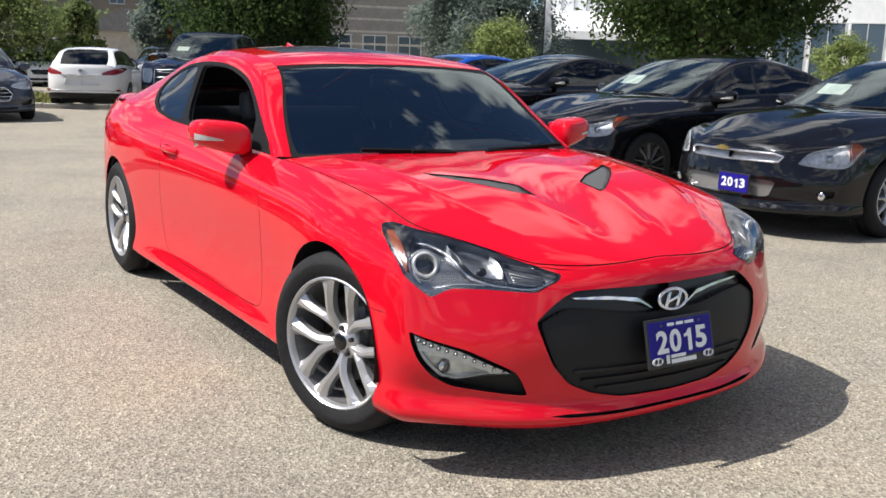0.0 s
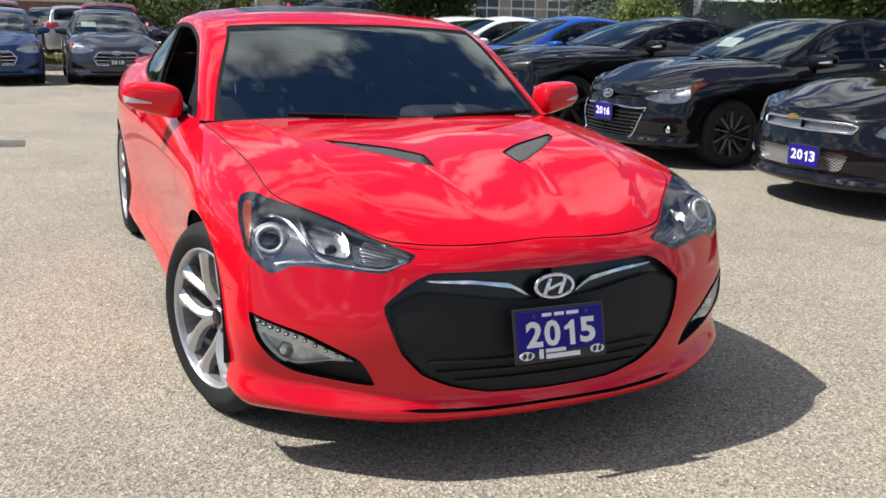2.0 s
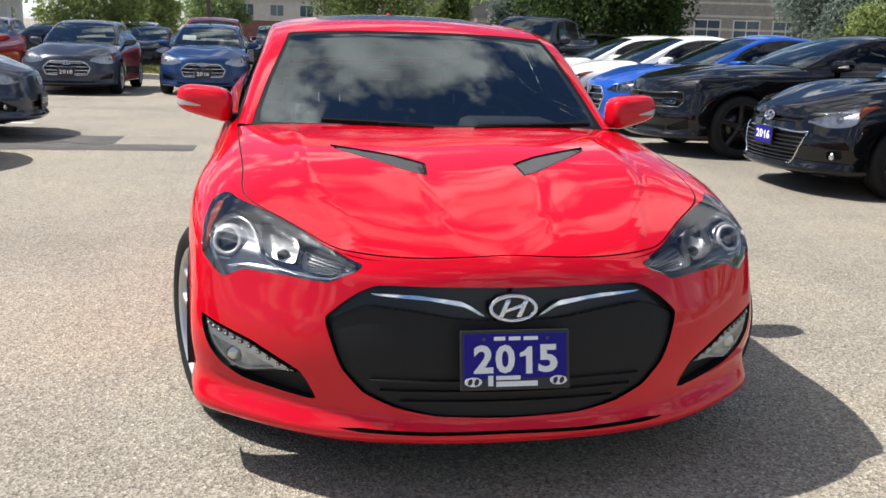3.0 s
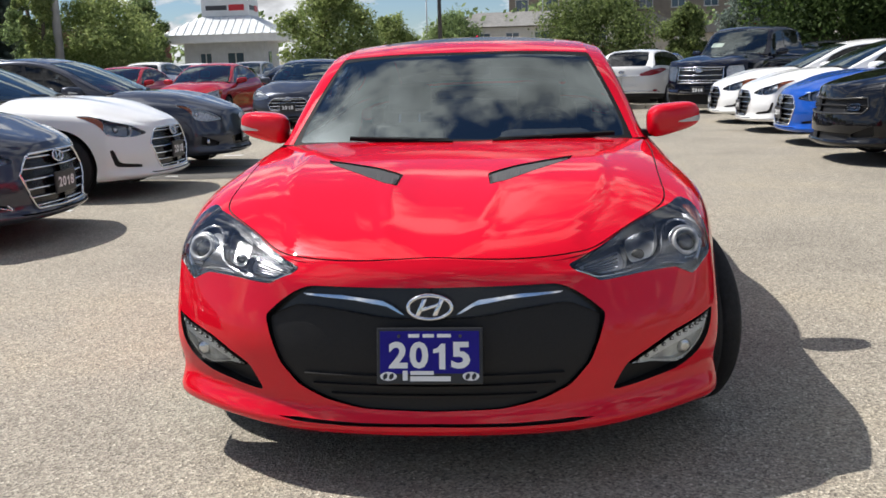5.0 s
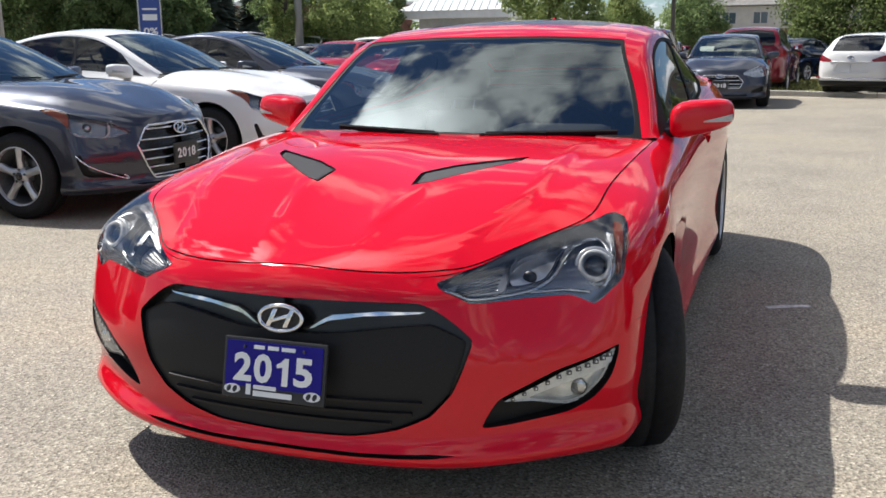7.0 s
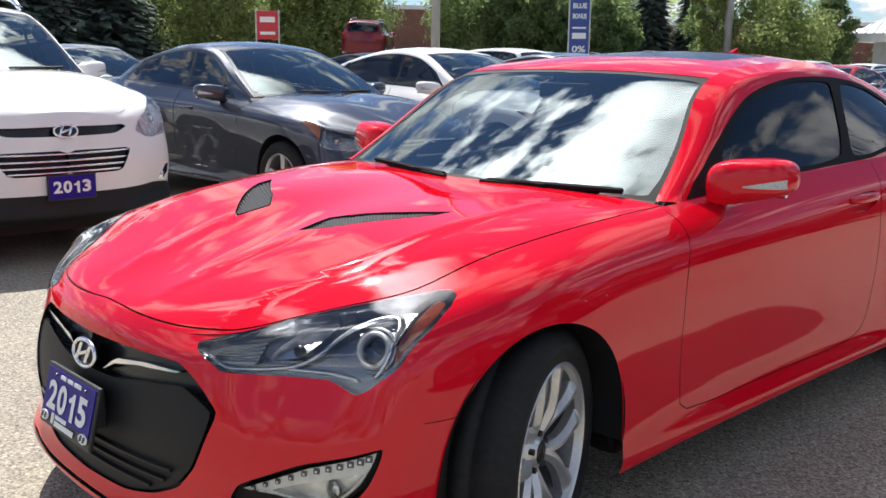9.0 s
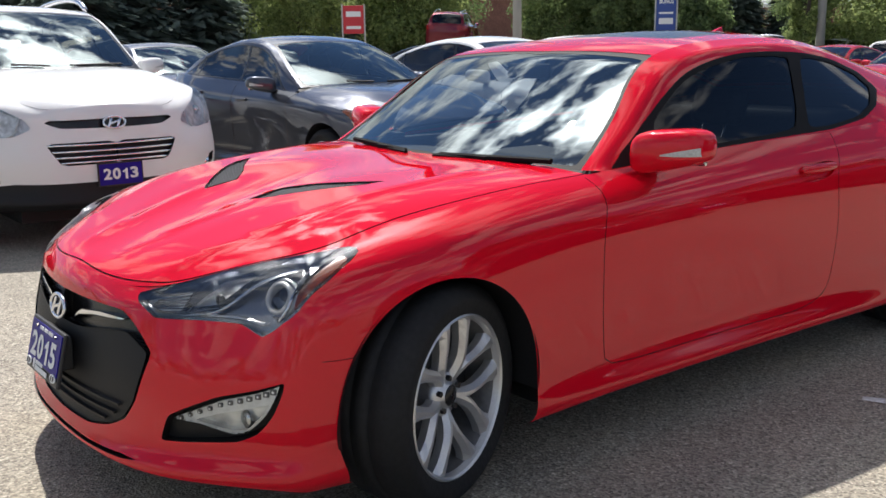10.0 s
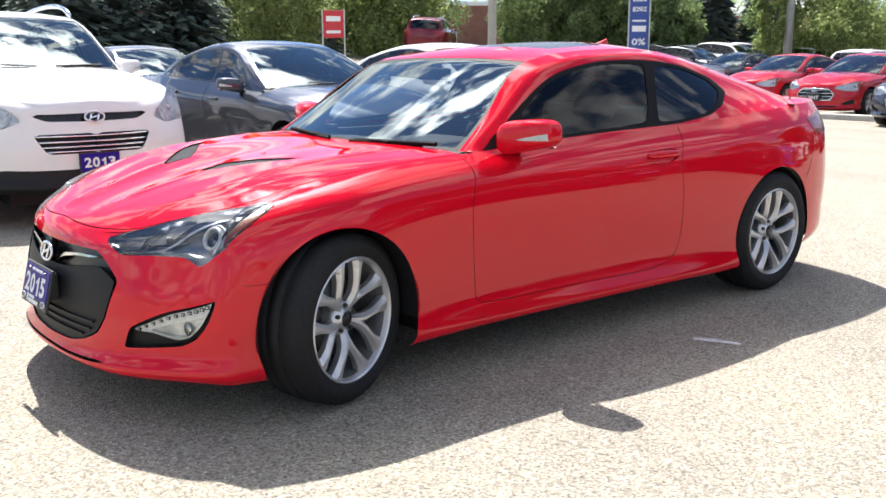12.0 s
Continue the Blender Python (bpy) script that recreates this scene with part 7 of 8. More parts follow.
TREES = [
    # x, y, height, width, leaf, base
    (11.7, 32.3, 9.0, 6.6, "d", 0.18), (20.7, 18.3, 8.6, 6.8, "d", 0.24), (-22.0, 39.4, 7.8, 2.3, "m", 0.18), (-20.3, 36.4, 6.5, 1.6, "l", 0.25),
    (-22.0, 52.2, 5.4, 2.3, "m", 0.15), (-8.0, 37.7, 4.35, 3.7, "l", 0.20), (3.5, 40.5, 3.8, 5.2, "g", 0.18), (9.9, 55.8, 3.7, 2.8, "g", 0.15), (9.9, 38.2, 4.6, 2.7, "s", 0.1), (23.8, 34.9, 7.0, 6.0, "s", 0.08),
    (-36.5, 21.0, 6.0, 4.6, "l", 0.08), (-38.6, 28.4, 6.4, 6.4, "l", 0.08), (-34.7, 37.4, 6.6, 6.2, "m", 0.18), (-30.6, 37.2, 5.6, 4.6, "m", 0.22), (-19.3, 40.0, 4.2, 5.0, "l", 0.22),
    (-43.0, 33.0, 8.0, 8.0, "m", 0.06), (-30.5, 44.5, 4.4, 5.0, "m", 0.25), (22.1, 31.2, 2.8, 3.5, "l", 0.05), (-27.3, 38.1, 4.2, 3.4, "m", 0.28), (-8.6, 60.0, 3.9, 3.4, "l", 0.1), (-5.4, 74.0, 4.6, 4.6, "m", 0.1), (34.5, 22.9, 2.6, 2.3, "l", 0.1),
]
for i, (x, y, h, w, kind, base) in enumerate(TREES):
    leafy_tree("maple tree with a dense dark green crown" if kind in "mdsg" else "young tree with a light green crown", x, y, h, w, {"m": LEAF_MAPLE, "d": LEAF_SHADED, "l": LEAF_LIGHT, "s": LEAF_SPRUCE, "g": LEAF_GREEN}[kind], 20 + i, base, int(min(75000 if kind in "ds" else 36000, (3000 if kind in "ds" else 2600) * h * w / (1 + math.hypot(x, y) / 40))), 0.095 if kind in "ds" else 0.08 if math.hypot(x, y) < 46 else 0.11, 60 if kind in "ds" else 34)
for i, (x, y, h, w) in enumerate([(-28.2, 43.4, 8.5, 2.6), (-26.6, 45.2, 7.6, 2.4), (-38.5, 14.2, 7.6, 5.6), (-38.6, 17.2, 8.0, 5.6), (-37.5, 11.2, 7.6, 5.6), (-43.0, 22.0, 7.0, 4.8), (-44, 11.0, 7.0, 4.8), (-40.0, 24.5, 6.5, 4.4)]):
    spruce("dark spruce tree with drooping boughs", x, y, h, w, 70 + i)
# woods far behind, past the lots; half added unseen behind the camera for reflections
r = random.Random(9)
v, f = [], []
for k in range(16000):
    a = r.uniform(-0.35, 2.05) if k % 2 else r.uniform(3.3, 6.0)
    d = r.uniform(84, 104) if k % 2 else r.uniform(46, 58)
    top = 5.0 + 1.6 * math.sin(a * 23) + 1.2 * math.sin(a * 51 + 1)
    p = Vector((d * math.cos(a + 0.4), d * math.sin(a + 0.4), r.uniform(0.2, 1.0) ** 0.7 * top))
    n = Vector((r.gauss(0, 1), r.gauss(0, 1), r.gauss(0.3, 1))).normalized()
    t = n.orthogonal().normalized()
    u = n.cross(t)
    s = r.uniform(0.18, 0.42)
    i = len(v)
    v += [p - t * s, p - u * s * 0.6, p + t * s, p + u * s * 0.6]
    f.append((i, i + 1, i + 2, i + 3))
tagged(put("far_woods", v, f, LEAF_MAPLE, smooth=False), "band of distant green woods, half of it added unseen", "woods", kind="stuff")


# ---- buildings ----
SIDING = material("grey_siding", (0.50, 0.52, 0.54), rough=0.6, grain=0.06, grain_scale=30, stain=0.1)
METAL_ROOF = material("white_metal_roof", (0.72, 0.75, 0.76), rough=0.35, metal=0.2, stain=0.08)
FASCIA = material("white_fascia", (0.76, 0.77, 0.77), rough=0.45, stain=0.06)
SHINGLE = material("grey_shingle", (0.20, 0.195, 0.185), rough=0.9, grain=0.3, grain_scale=12, stain=0.15)
STUCCO = material("beige_stucco", (0.44, 0.40, 0.34), rough=0.9, grain=0.1, grain_scale=20, stain=0.12)
STUCCO_DARK = material("brown_stucco", (0.25, 0.21, 0.17), rough=0.9, grain=0.1, grain_scale=20, stain=0.12)
STUCCO_PALE = material("pale_siding", (0.55, 0.53, 0.49), rough=0.8, grain=0.08, grain_scale=20, stain=0.1)
BRICK_RED = material("red_brick", (0.22, 0.105, 0.08), rough=0.9, grain=0.25, grain_scale=10, stain=0.15)
BLOCK = material("grey_block", (0.27, 0.255, 0.23), rough=0.9, grain=0.2, grain_scale=9, stain=0.12)
BLOCK_LIGHT = material("light_block", (0.48, 0.45, 0.39), rough=0.9, grain=0.15, grain_scale=9, stain=0.1)
PANE = material("dark_window_glass", (0.06, 0.09, 0.12), rough=0.06, spec=0.8)
FRAME_MAT = material("window_frame", (0.55, 0.55, 0.54), rough=0.5)
SIGN_RED = material("sign_red", (0.55, 0.03, 0.04), rough=0.4)
SIGN_BLUE = material("sign_blue", (0.03, 0.07, 0.28), rough=0.4)
POLE_MAT = material("pole_metal", (0.35, 0.36, 0.37), rough=0.5, metal=0.4, stain=0.1)
POLE_DARK = material("dark_pole_metal", (0.07, 0.07, 0.075), rough=0.5, metal=0.3)


def building(name, label, m, size, wall_mat, windows=(), roof_mat=None, parapet=0.3, bands=(), band_mat=None):
    """A flat-roofed block; its front looks to -y of m. windows: (x, z, w, h)."""
    w, d, h = size
    b = new(name, None)
    tagged(b, label, "building")
    b.matrix_basis = m
    bm = bmesh.new()
    add_box(bm, (-w / 2, 0, -0.6), (w / 2, d, h), 0.02)
    part("wall", bm, wall_mat, b)
    bm = bmesh.new()
    add_box(bm, (-w / 2 - 0.12, -0.12, h), (w / 2 + 0.12, d + 0.12, h + parapet), 0.03)
    part("roof", bm, roof_mat or FASCIA, b, "flat roof with parapet")
    for z, t in bands:
        bm = bmesh.new()
        add_box(bm, (-w / 2 - 0.03, -0.03, z), (w / 2 + 0.03, d + 0.03, z + t))
        part("wall_band", bm, band_mat or BLOCK_LIGHT, b, "lighter masonry band")
    for x, z, ww, hh in windows:
        bm = bmesh.new()
        for lo, hi in (((x - ww / 2 - 0.08, -0.06, z), (x - ww / 2, 0.03, z + hh)), ((x + ww / 2, -0.06, z), (x + ww / 2 + 0.08, 0.03, z + hh)), ((x - ww / 2 - 0.08, -0.06, z + hh), (x + ww / 2 + 0.08, 0.03, z + hh + 0.08)), ((x - 0.03, -0.05, z), (x + 0.03, 0.02, z + hh))):
            add_box(bm, lo, hi)
        win = part("window", bm, FRAME_MAT, b, "framed window")
        bm = bmesh.new()
        add_box(bm, (x - ww / 2, -0.02, z), (x + ww / 2, 0.01, z + hh))
        part("pane", bm, PANE, win, "dark glass pane")
        bm = bmesh.new()
        add_box(bm, (x - ww / 2 - 0.12, -0.14, z - 0.1), (x + ww / 2 + 0.12, 0.0, z))
        part("sill", bm, FRAME_MAT, win, "pale sill")
    return b


def facing(x, y, ex=0.5, ey=-3.0):
    """A place whose front looks at (ex, ey)."""
    return Matrix.Translation((x, y, 0)) @ pose(0, 0, 0, 0, 0, math.degrees(math.atan2(y - ey, x - ex)) - 90)


def kiosk():
    b = new("sales_kiosk", None)
    tagged(b, "small grey kiosk with a white ribbed hip roof and sign box", "building")
    b.matrix_basis = facing(-17.9, 53.7) @ pose(0, 0, 0, 0, 0, -14) @ Matrix.Diagonal((0.79, 0.79, 0.79, 1))
    bm = bmesh.new()
    add_box(bm, (-3.1, 0.9, -0.7), (3.1, 7.1, 3.2), 0.02)
    part("wall", bm, SIDING, b, "grey panelled walls")
    bm = bmesh.new()
    add_box(bm, (-4.4, -0.4, 3.15), (4.4, 8.4, 3.75), 0.04)
    part("eave", bm, FASCIA, b, "white eaves fascia")
    bm = bmesh.new()
    lo = [Vector(p) for p in ((-4.5, -0.5, 3.75), (4.5, -0.5, 3.75), (4.5, 8.5, 3.75), (-4.5, 8.5, 3.75))]
    hi = [Vector(p) for p in ((-1.7, 2.3, 5.25), (1.7, 2.3, 5.25), (1.7, 5.7, 5.25), (-1.7, 5.7, 5.25))]
    vl, vh = [bm.verts.new(p) for p in lo], [bm.verts.new(p) for p in hi]
    for i in range(4):
        bm.faces.new((vl[i], vl[(i + 1) % 4], vh[(i + 1) % 4], vh[i]))
    bm.faces.new(vh)
    bm.faces.new(vl[::-1])
    roof = part("roof", bm, METAL_ROOF, b, "white standing-seam hip roof")
    for i in range(4):
        for k in range(1, 15):
            t = k / 15
            a = lo[i].lerp(lo[(i + 1) % 4], t)
            u = (t * 9 - 2.8) / 3.4
            c = hi[i].lerp(hi[(i + 1) % 4], min(1, max(0, u)))
            if u < 0:
                c = lo[i].lerp(hi[i], t * 9 / 2.8)
            if u > 1:
                c = lo[(i + 1) % 4].lerp(hi[(i + 1) % 4], (1 - t) * 9 / 2.8)
            if (c - a).length > 0.3:
                bm = bmesh.new()
                add_tube(bm, a + Vector((0, 0, 0.02)), c + Vector((0, 0, 0.02)), 0.045, seg=4)
                part("seam", bm, METAL_ROOF, roof)
    bm = bmesh.new()
    add_box(bm, (-1.85, 2.15, 5.2), (1.85, 5.85, 6.5), 0.03)
    sign = part("sign_box", bm, FASCIA, b, "white square sign box")
    for side_m in (pose(0, 2.15, 0), pose(1.85, 4, 0, 0, 0, 90) @ pose(0, 0, 0)):
        bm = bmesh.new()
        add_box(bm, (-1.5, -0.03, 5.65), (0.15, 0.0, 6.0), 0, side_m)
        part("sign_bar", bm, POLE_DARK, sign, "dark lettering bar")
        bm = bmesh.new()
        add_box(bm, (0.3, -0.03, 5.6), (1.5, 0.0, 6.05), 0, side_m)
        part("sign_bar", bm, SIGN_RED, sign, "red lettering bar")
    for x, w in ((0.9, 1.3), (-1.4, 0.9)):
        bm = bmesh.new()
        add_box(bm, (x - w / 2, 0.85, 1.3), (x + w / 2, 0.93, 2.4))
        win = part("window", bm, FRAME_MAT, b, "window frame")
        for s in (-1, 1):
            bm = bmesh.new()
            add_box(bm, (x + s * w / 4 - w / 4 + 0.05, 0.82, 1.36), (x + s * w / 4 + w / 4 - 0.05, 0.86, 2.34))
            part("pane", bm, PANE, win, "dark glass pane")
    bm = bmesh.new()
    add_box(bm, (3.1, 2.6, 1.3), (3.16, 3.6, 2.4))
    part("window", bm, PANE, b, "dark glass window")
    for x in np.arange(-2.6, 3.0, 0.52):
        bm = bmesh.new()
        add_box(bm, (x - 0.02, 0.875, 0), (x + 0.02, 0.905, 3.15))
        part("siding_rib", bm, SIDING, b)
    for x in (-1.5, 1.5):
        bm = bmesh.new()
        add_tube(bm, (x, 3.2, 6.5), (x, 3.2, 6.8), 0.05)
        add_box(bm, (x - 0.15, 3.0, 6.8), (x + 0.15, 3.3, 7.0), 0.02)
        part("floodlight", bm, POLE_DARK, b, "dark floodlight")


kiosk()
hotel_m = facing(17.5, 97)
building("hotel", "long brown hotel with rows of paired windows", hotel_m, (38, 14, 7.1), STUCCO_DARK, [(x, z, 1.25, 1.3) for z in (2.6, 5.5) for x in np.arange(-17.6, 18, 3.2)], BLOCK_LIGHT, 0.35)
building("hotel_tower", "beige hotel stair tower above the porch", facing(7.8, 95.5), (7.2, 5, 8.8), STUCCO, [(x, 5.2, 0.7, 2.6) for x in (-2.4, 0, 2.4)], SHINGLE, 0.4)
for gx, gy, w in ((3.5, 86, 9), (11.5, 84, 8), (19.5, 82, 9)):
    g = new("gabled_porch", None)
    tagged(g, "low beige porch with a grey gable roof", "building")
    g.matrix_basis = facing(gx, gy)
    bm = bmesh.new()
    add_box(bm, (-w / 2, 0, -0.6), (w / 2, 6, 2.6), 0.02)
    part("wall", bm, STUCCO, g)
    bm = bmesh.new()
    a = [bm.verts.new(p) for p in ((-w / 2 - 0.4, -0.5, 2.6), (w / 2 + 0.4, -0.5, 2.6), (0, -0.5, 4.6), (-w / 2 - 0.4, 6.5, 2.6), (w / 2 + 0.4, 6.5, 2.6), (0, 6.5, 4.6))]
    for r_ in ((0, 1, 2), (3, 5, 4), (0, 2, 5, 3), (1, 4, 5, 2), (0, 3, 4, 1)):
        bm.faces.new([a[i] for i in r_])
    part("roof", bm, SHINGLE, g, "grey shingle gable roof")
    for s in (-1, 1):
        bm = bmesh.new()
        add_box(bm, (s * w * 0.3 - 0.12, -0.35, -0.6), (s * w * 0.3 + 0.12, -0.1, 2.6), 0.02)
        part("post", bm, FASCIA, g, "white porch post")
hall = building("long_hall", "two-storey pale hall over red brick with a grey pitched roof", facing(0.6, 83), (15.5, 8, 3.6), STUCCO_PALE, [(x, 2.2, 1.1, 0.9) for x in np.arange(-6.4, 7, 2.55)], SHINGLE, 0.1)
bm = bmesh.new()
add_box(bm, (-7.78, -0.04, -0.6), (7.78, 0.1, 1.75), 0.01)
part("brick_base", bm, BRICK_RED, hall, "red brick ground storey")
bm = bmesh.new()
a = [bm.verts.new(p) for p in ((-8.2, -0.5, 3.7), (8.2, -0.5, 3.7), (8.2, 8.5, 3.7), (-8.2, 8.5, 3.7), (-4.6, 4.0, 5.1), (8.2, 4.0, 5.1))]
for r_ in ((0, 1, 5, 4), (1, 2, 5), (2, 3, 4, 5), (3, 0, 4), (0, 3, 2, 1)):
    bm.faces.new([a[i] for i in r_])
part("pitched_roof", bm, SHINGLE, hall, "grey shingle pitched roof")
building("block_building", "striped grey block building with blue windows", facing(26.0, 54.0) @ pose(0, 0, 0, 0, 0, 10), (14, 12, 5.0), BLOCK, [(x, 1.0, 1.5, 1.5) for x in (-5, -2.6, -0.2, 2.2, 4.6)], POLE_MAT, 0.25, [(z, 0.14) for z in (0.9, 1.9, 2.7, 3.5, 4.3)])
building("showroom", "white glass-fronted car showroom", facing(60.0, 39.0), (24, 14, 7.0), FASCIA, [(x, 0.5, 2.2, 4.0) for x in np.arange(-10.5, 11, 2.6)], FASCIA, 0.8)
building("brick_warehouse", "low dark brick warehouse far behind trees", facing(-46.0, 73.0), (34, 10, 4.4), BRICK_RED, [(x, 1.4, 1.6, 1.4) for x in np.arange(-14, 15, 4)], FASCIA, 0.3)
building("brick_warehouse", "low dark brick warehouse behind spruces", facing(-58.0, 26.0), (60, 10, 4.6), BRICK_RED, [(x, 1.4, 1.6, 1.4) for x in np.arange(-24, 25, 6)], FASCIA, 0.3)
# canopy of the white dealer building
c = new("dealer_canopy", None)
tagged(c, "white sloped entrance canopy of a dealer building", "building")
c.matrix_basis = facing(37.5, 42.0)
# the shade in the opening below the canopy is this wall's dark colour
bm = bmesh.new()
add_box(bm, (-4.5, 2.0, -0.6), (4.5, 9, 3.0), 0.02)
part("wall", bm, PANE, c, "wall coloured dark for the shaded opening under the canopy")
bm = bmesh.new()
prof = [(-0.6, 2.6), (-0.6, 3.1), (1.4, 4.3), (6, 4.6), (6, 2.9)]
vv = [[bm.verts.new((x, y, z)) for y, z in prof] for x in (-5.2, 5.2)]
for i in range(5):
    bm.faces.new((vv[0][i], vv[0][(i + 1) % 5], vv[1][(i + 1) % 5], vv[1][i]))
bm.faces.new(vv[0][::-1])
bm.faces.new(vv[1])
part("canopy_roof", bm, FASCIA, c, "smooth white canopy")
bm = bmesh.new()
add_box(bm, (-3.6, 3.5, 4.4), (3.6, 8, 6.6), 0.05)
part("upper_fascia", bm, FASCIA, c, "white upper fascia")
for x in np.arange(-3.2, 3.3, 0.8):
    bm = bmesh.new()
    add_box(bm, (x - 0.03, 3.44, 4.5), (x + 0.03, 3.5, 6.5))
    part("fascia_joint", bm, POLE_MAT, c)


# ---- lamp posts, signs ----
def lamp_post(x, y, h, r, mat, arm=1.2, turn=0):
    p = new("lamp_post", None)
    tagged(p, "tall metal car park lamp post", "lamp post", "lamp posts")
    p.matrix_basis = Matrix.Translation((x, y, ground_z(y, x))) @ pose(0, 0, 0, 0, 0, turn)
    bm = bmesh.new()
    add_tube(bm, (0, 0, 0.5), (0, 0, h), r, r * 0.75, 12)
    part("pole", bm, mat, p, smooth=True)
    bm = bmesh.new()
    add_tube(bm, (0, 0, -0.05), (0, 0, 0.6), r * 2.6, seg=16)
    part("base", bm, CONCRETE, p, "round concrete base", smooth=True)
    for s in (-1, 1):
        bm = bmesh.new()
        add_tube(bm, (0, 0, h - 0.1), (s * arm, 0, h), 0.035, seg=8)
        arm_ob = part("arm", bm, mat, p)
        bm = bmesh.new()
        add_box(bm, (s * arm - 0.3, -0.2, h - 0.06), (s * arm + 0.3, 0.2, h + 0.08), 0.03)
        part("lamp_head", bm, mat, arm_ob, "flat lamp head")
    return p


lamp_post(-7.27, 38.9, 9.5, 0.10, POLE_MAT)
lamp_post(-4.0, 46.4, 11, 0.11, POLE_DARK)
lamp_post(-19.5, 36.5, 11, 0.19, POLE_MAT)
lamp_post(-23.0, 22.3, 10, 0.17, POLE_MAT)
lamp_post(-8.4, 84.0, 7.4, 0.07, POLE_MAT, 0.8)
lamp_post(2.0, 84.0, 9.0, 0.07, POLE_MAT, 0.8)


def banner(x, y, z0, z1, w, mat, label, lines):
    b = new("banner_sign", None)
    tagged(b, label, "sign", "lot signs")
    b.matrix_basis = facing(x, y, 3.0, -1.8)
    bm = bmesh.new()
    add_box(bm, (-w / 2, -0.03, z0), (w / 2, 0.03, z1), 0.01)
    part("panel", bm, mat, b)
    for s in (-1, 1):
        bm = bmesh.new()
        add_tube(bm, (s * (w / 2 + 0.04), 0, ground_z(y, x)), (s * (w / 2 + 0.04), 0, z1 + 0.05), 0.03, seg=8)
        part("post", bm, FRAME_MAT, b, "pale post")
    for text, zz, size in lines:
        m = Matrix.Translation((0, -0.036, zz)) @ pose(0, 0, 0, 90, 0, 0)
        if text:
            words(text, size, m, WHITE_INK, b, "lettering", width=w * 0.72, bold=0.01, label="white lettering")
        else:
            bm = bmesh.new()
            add_box(bm, (-w * 0.36, -0.036, zz - size / 2), (w * 0.36, -0.03, zz + size / 2))
            part("print_bar", bm, WHITE_INK, b, "white print bar")
    return b


banner(-24.9, 33.0, 1.2, 4.0, 0.85, SIGN_BLUE, "blue banner sign with white lettering", [("BLUE", 3.65, 0.30), ("BONUS", 3.2, 0.30), ("", 2.7, 0.08), ("", 2.35, 0.26), ("0%", 1.75, 0.40)])
banner(-31.6, 20.9, 1.95, 3.1, 0.85, SIGN_RED, "red banner sign with pale bars", [("", 2.75, 0.22), ("", 2.2, 0.12)])
f_ = new("flag_pole", None)
tagged(f_, "white feather flag on a pole", "flag")
f_.matrix_basis = facing(24.95, 31.6)
bm = bmesh.new()
add_tube(bm, (0, 0, -0.35), (0, 0, 4.4), 0.04, 0.02, 8)
part("pole", bm, POLE_DARK, f_)
bm = bmesh.new()
line = [(0.03, 1.6), (0.32, 1.8), (0.38, 2.4), (0.30, 3.2), (0.24, 3.9), (0.05, 4.4)]
for (xa, za), (xb, zb) in zip(line, line[1:]):
    for dy in (-0.01, 0.01):
        bm.faces.new([bm.verts.new(p) for p in ((0.03, dy, za), (xa, dy + 0.03 * math.sin(za * 3), za), (xb, dy + 0.03 * math.sin(zb * 3), zb), (0.03, dy, zb))])
part("flag", bm, FASCIA, f_, "white cloth")
y_ = new("yield_sign", None)
tagged(y_, "red and white road sign on a post", "sign")
y_.matrix_basis = facing(9.9, 37.5)
bm = bmesh.new()
add_tube(bm, (0, 0, -0.35), (0, 0, 2.3), 0.03, seg=8)
part("post", bm, POLE_MAT, y_)
bm = bmesh.new()
bmesh.ops.create_cone(bm, cap_ends=True, segments=3, radius1=0.42, radius2=0.42, depth=0.03, matrix=Matrix.Translation((0, -0.05, 1.9)) @ pose(0, 0, 0, 90, 0, 0) @ pose(0, 0, 0, 0, 0, 30))
part("panel", bm, SIGN_RED, y_, "red triangular panel")
bm = bmesh.new()
add_box(bm, (-0.35, -0.06, 2.25), (0.35, -0.03, 2.5))
part("panel", bm, FASCIA, y_, "white panel")


# ---- the lots beyond: rows of parked cars ----
PAINTS = [("white", WHITE_PAINT), ("silver", SILVER_PAINT), ("dark grey", GREY_PAINT), ("black", BLACK_PAINT), ("dark red", MAROON_PAINT), ("blue", DEEP_BLUE_PAINT)]
PROTOS = {}
for key, shape, nm, text in (("s", SEDAN, "sedan", "sedan"), ("u", SUV, "sport_utility", "sport utility"), ("h", HATCH, "hatchback", "hatchback")):
    PROTOS[key] = (nm, text, shape)


def far_car(key, x, y, turn, paint_index):
    nm, text, shape = PROTOS[key]
    colour, mat = PAINTS[paint_index]
    label = f"{colour} {text} parked in a lot row"
    store = f"{key}{paint_index}"
    if store not in FAR_MADE:
        FAR_MADE[store] = generic_car(nm, label, shape, mat, spot(x, y, turn), step=0.12, fine=5, lite=True, group="cars in the lots beyond", badge=False)
        return FAR_MADE[store]
    return copy_thing(FAR_MADE[store], spot(x, y, turn))


FAR_MADE = {}
r = random.Random(12)
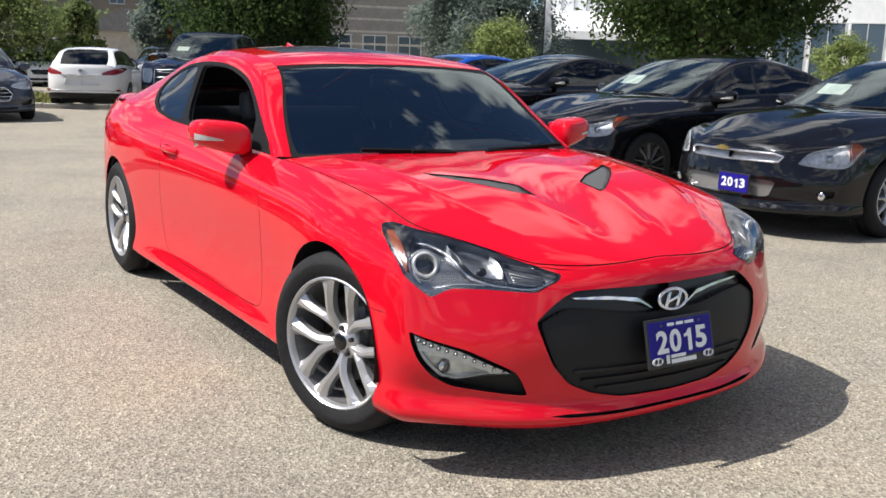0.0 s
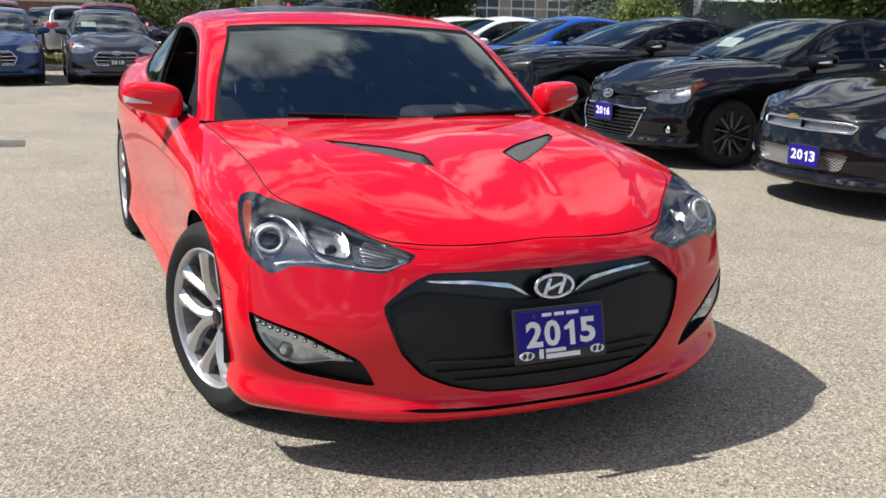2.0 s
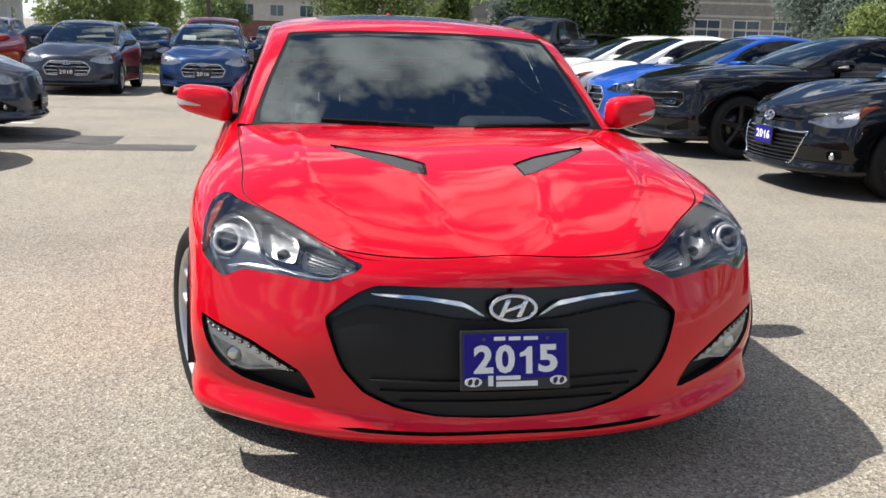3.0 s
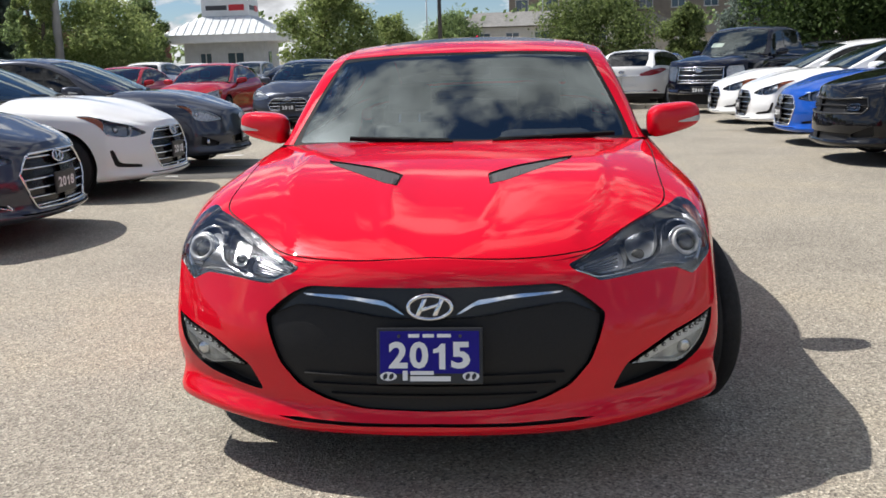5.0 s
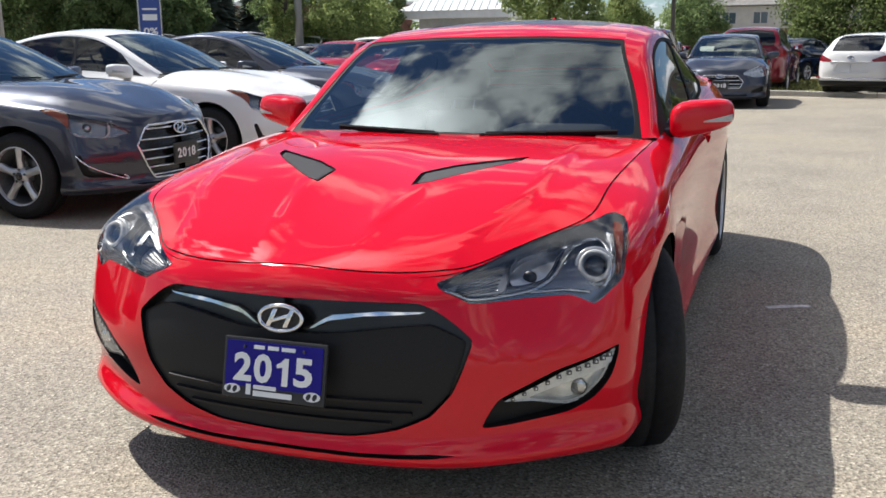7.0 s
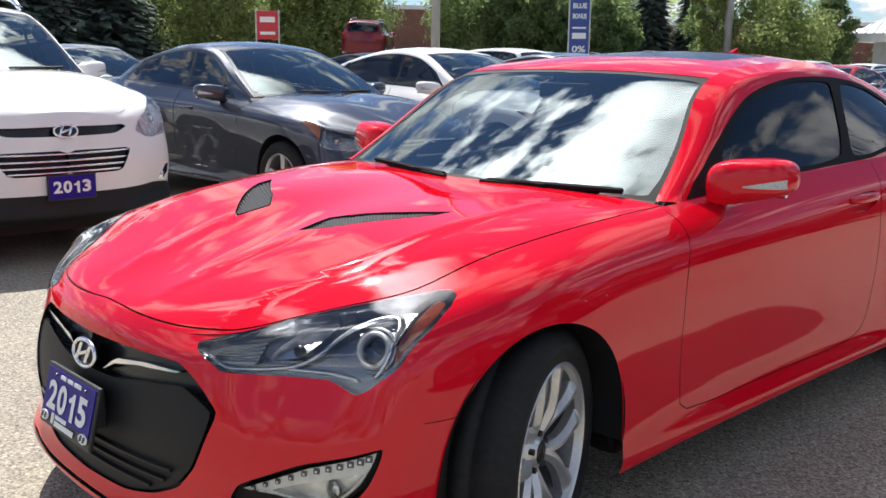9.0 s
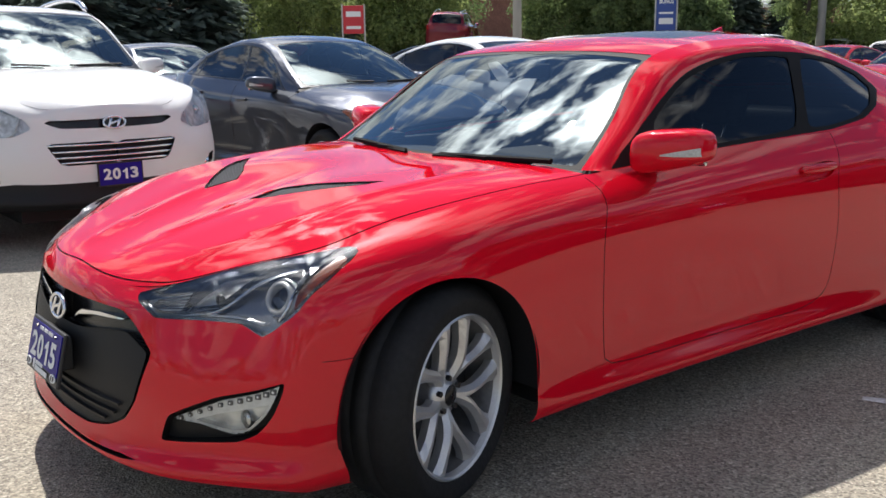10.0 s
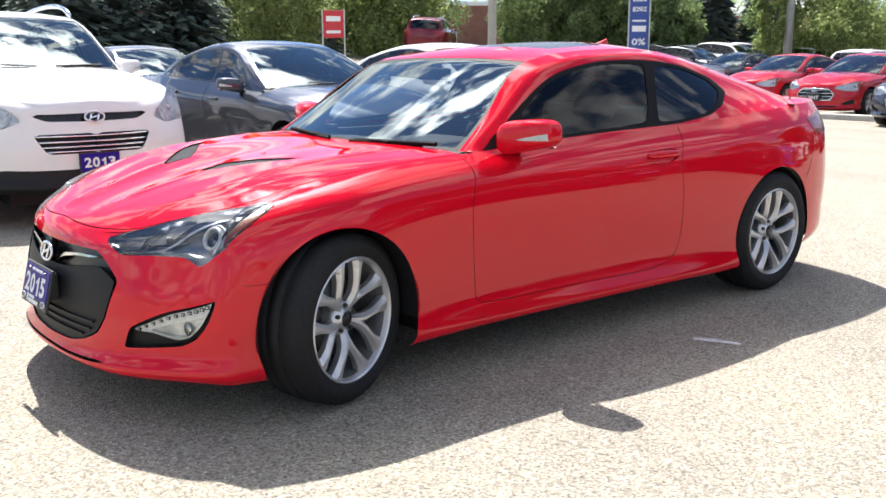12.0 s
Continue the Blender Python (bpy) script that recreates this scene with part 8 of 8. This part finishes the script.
# row behind the western cars, tails towards us
for x, y, turn, key, col in ((-9.6, 1.6, 90, "s", 1), (-9.9, -1.3, 90, "s", 4), (-10.2, 4.4, 90, "s", 2), (-9.8, 7.3, 90, "h", 0), (-9.9, 10.1, 90, "s", 3),
                             (-15.5, 15.5, -90, "u", 0), (-15.8, 12.6, -90, "s", 3), (-15.6, 18.3, -90, "s", 1)):
    far_car(key, x, y, turn, col)
# a red sport utility shown off on a low platform, tail to the lot
bm = bmesh.new()
add_box(bm, (-1.4, -1.6, -1.0), (1.4, 3.6, 0.55), 0.03)
stand = tagged(part("display_platform", bm, CONCRETE), "low concrete display platform under a red car", kind="structure")
stand.matrix_basis = spot(-30.95, 25.95, -138)
generic_car("sport_utility", "dark red sport utility shown on a low platform", SUV, MAROON_PAINT, spot(-30.95, 25.95, -138) @ Matrix.Translation((0, 0, 0.55)), step=0.1, fine=5, lite=True, group="cars in the lots beyond", badge=False, roof_rails=True)
for x0, y0, n in ((-21.5, 29.0, 11), (-27.5, 35.0, 11), (-33.5, 40.0, 10)):
    for k in range(n):
        if r.random() < 0.9:
            kind, x, colour = r.choice("sush"), x0 + r.uniform(-0.2, 0.2), r.choice([0, 0, 1, 2, 0, 0, 4, 3])
            if k < 7:
                far_car(kind, x, y0 + 2.75 * k, -90 if x0 < -22 else 90, colour)
# the lots to the north, row by row
for key, x, y, turn, col in (("h", -19.0, 30.4, 0, 2), ("h", -16.3, 33.8, 180, 2), ("u", -13.6, 33.9, 180, 0), ("h", -10.9, 30.7, 0, 5), ("s", -8.2, 33.7, 180, 3), ("s", -4.9, 29.6, 0, 3), ("u", -2.3, 25.9, 180, 4),
                             ("u", -0.1, 33.6, 180, 1), ("s", 2.6, 33.6, 150, 3), ("h", 5.3, 30.6, 0, 5), ("u", 8.0, 33.8, 180, 3),
                             ("u", -20.0, 37.1, 0, 0), ("s", -17.2, 37.0, 0, 2), ("u", -14.5, 37.1, 0, 0), ("u", -11.8, 36.8, 0, 1), ("s", -9.0, 37.2, 0, 0), ("u", -6.2, 37.0, 0, 0), ("s", -3.5, 37.1, 0, 1), ("u", -0.8, 36.9, 0, 3), ("u", 2.0, 38.1, 0, 3), ("s", 4.8, 39.0, 0, 0)):
    far_car(key, x, y, turn, col)
for k in range(7):
    far_car(r.choice("suh"), 7.5 + 2.8 * k, 27.5, 0, r.choice([0, 1, 2, 3]))
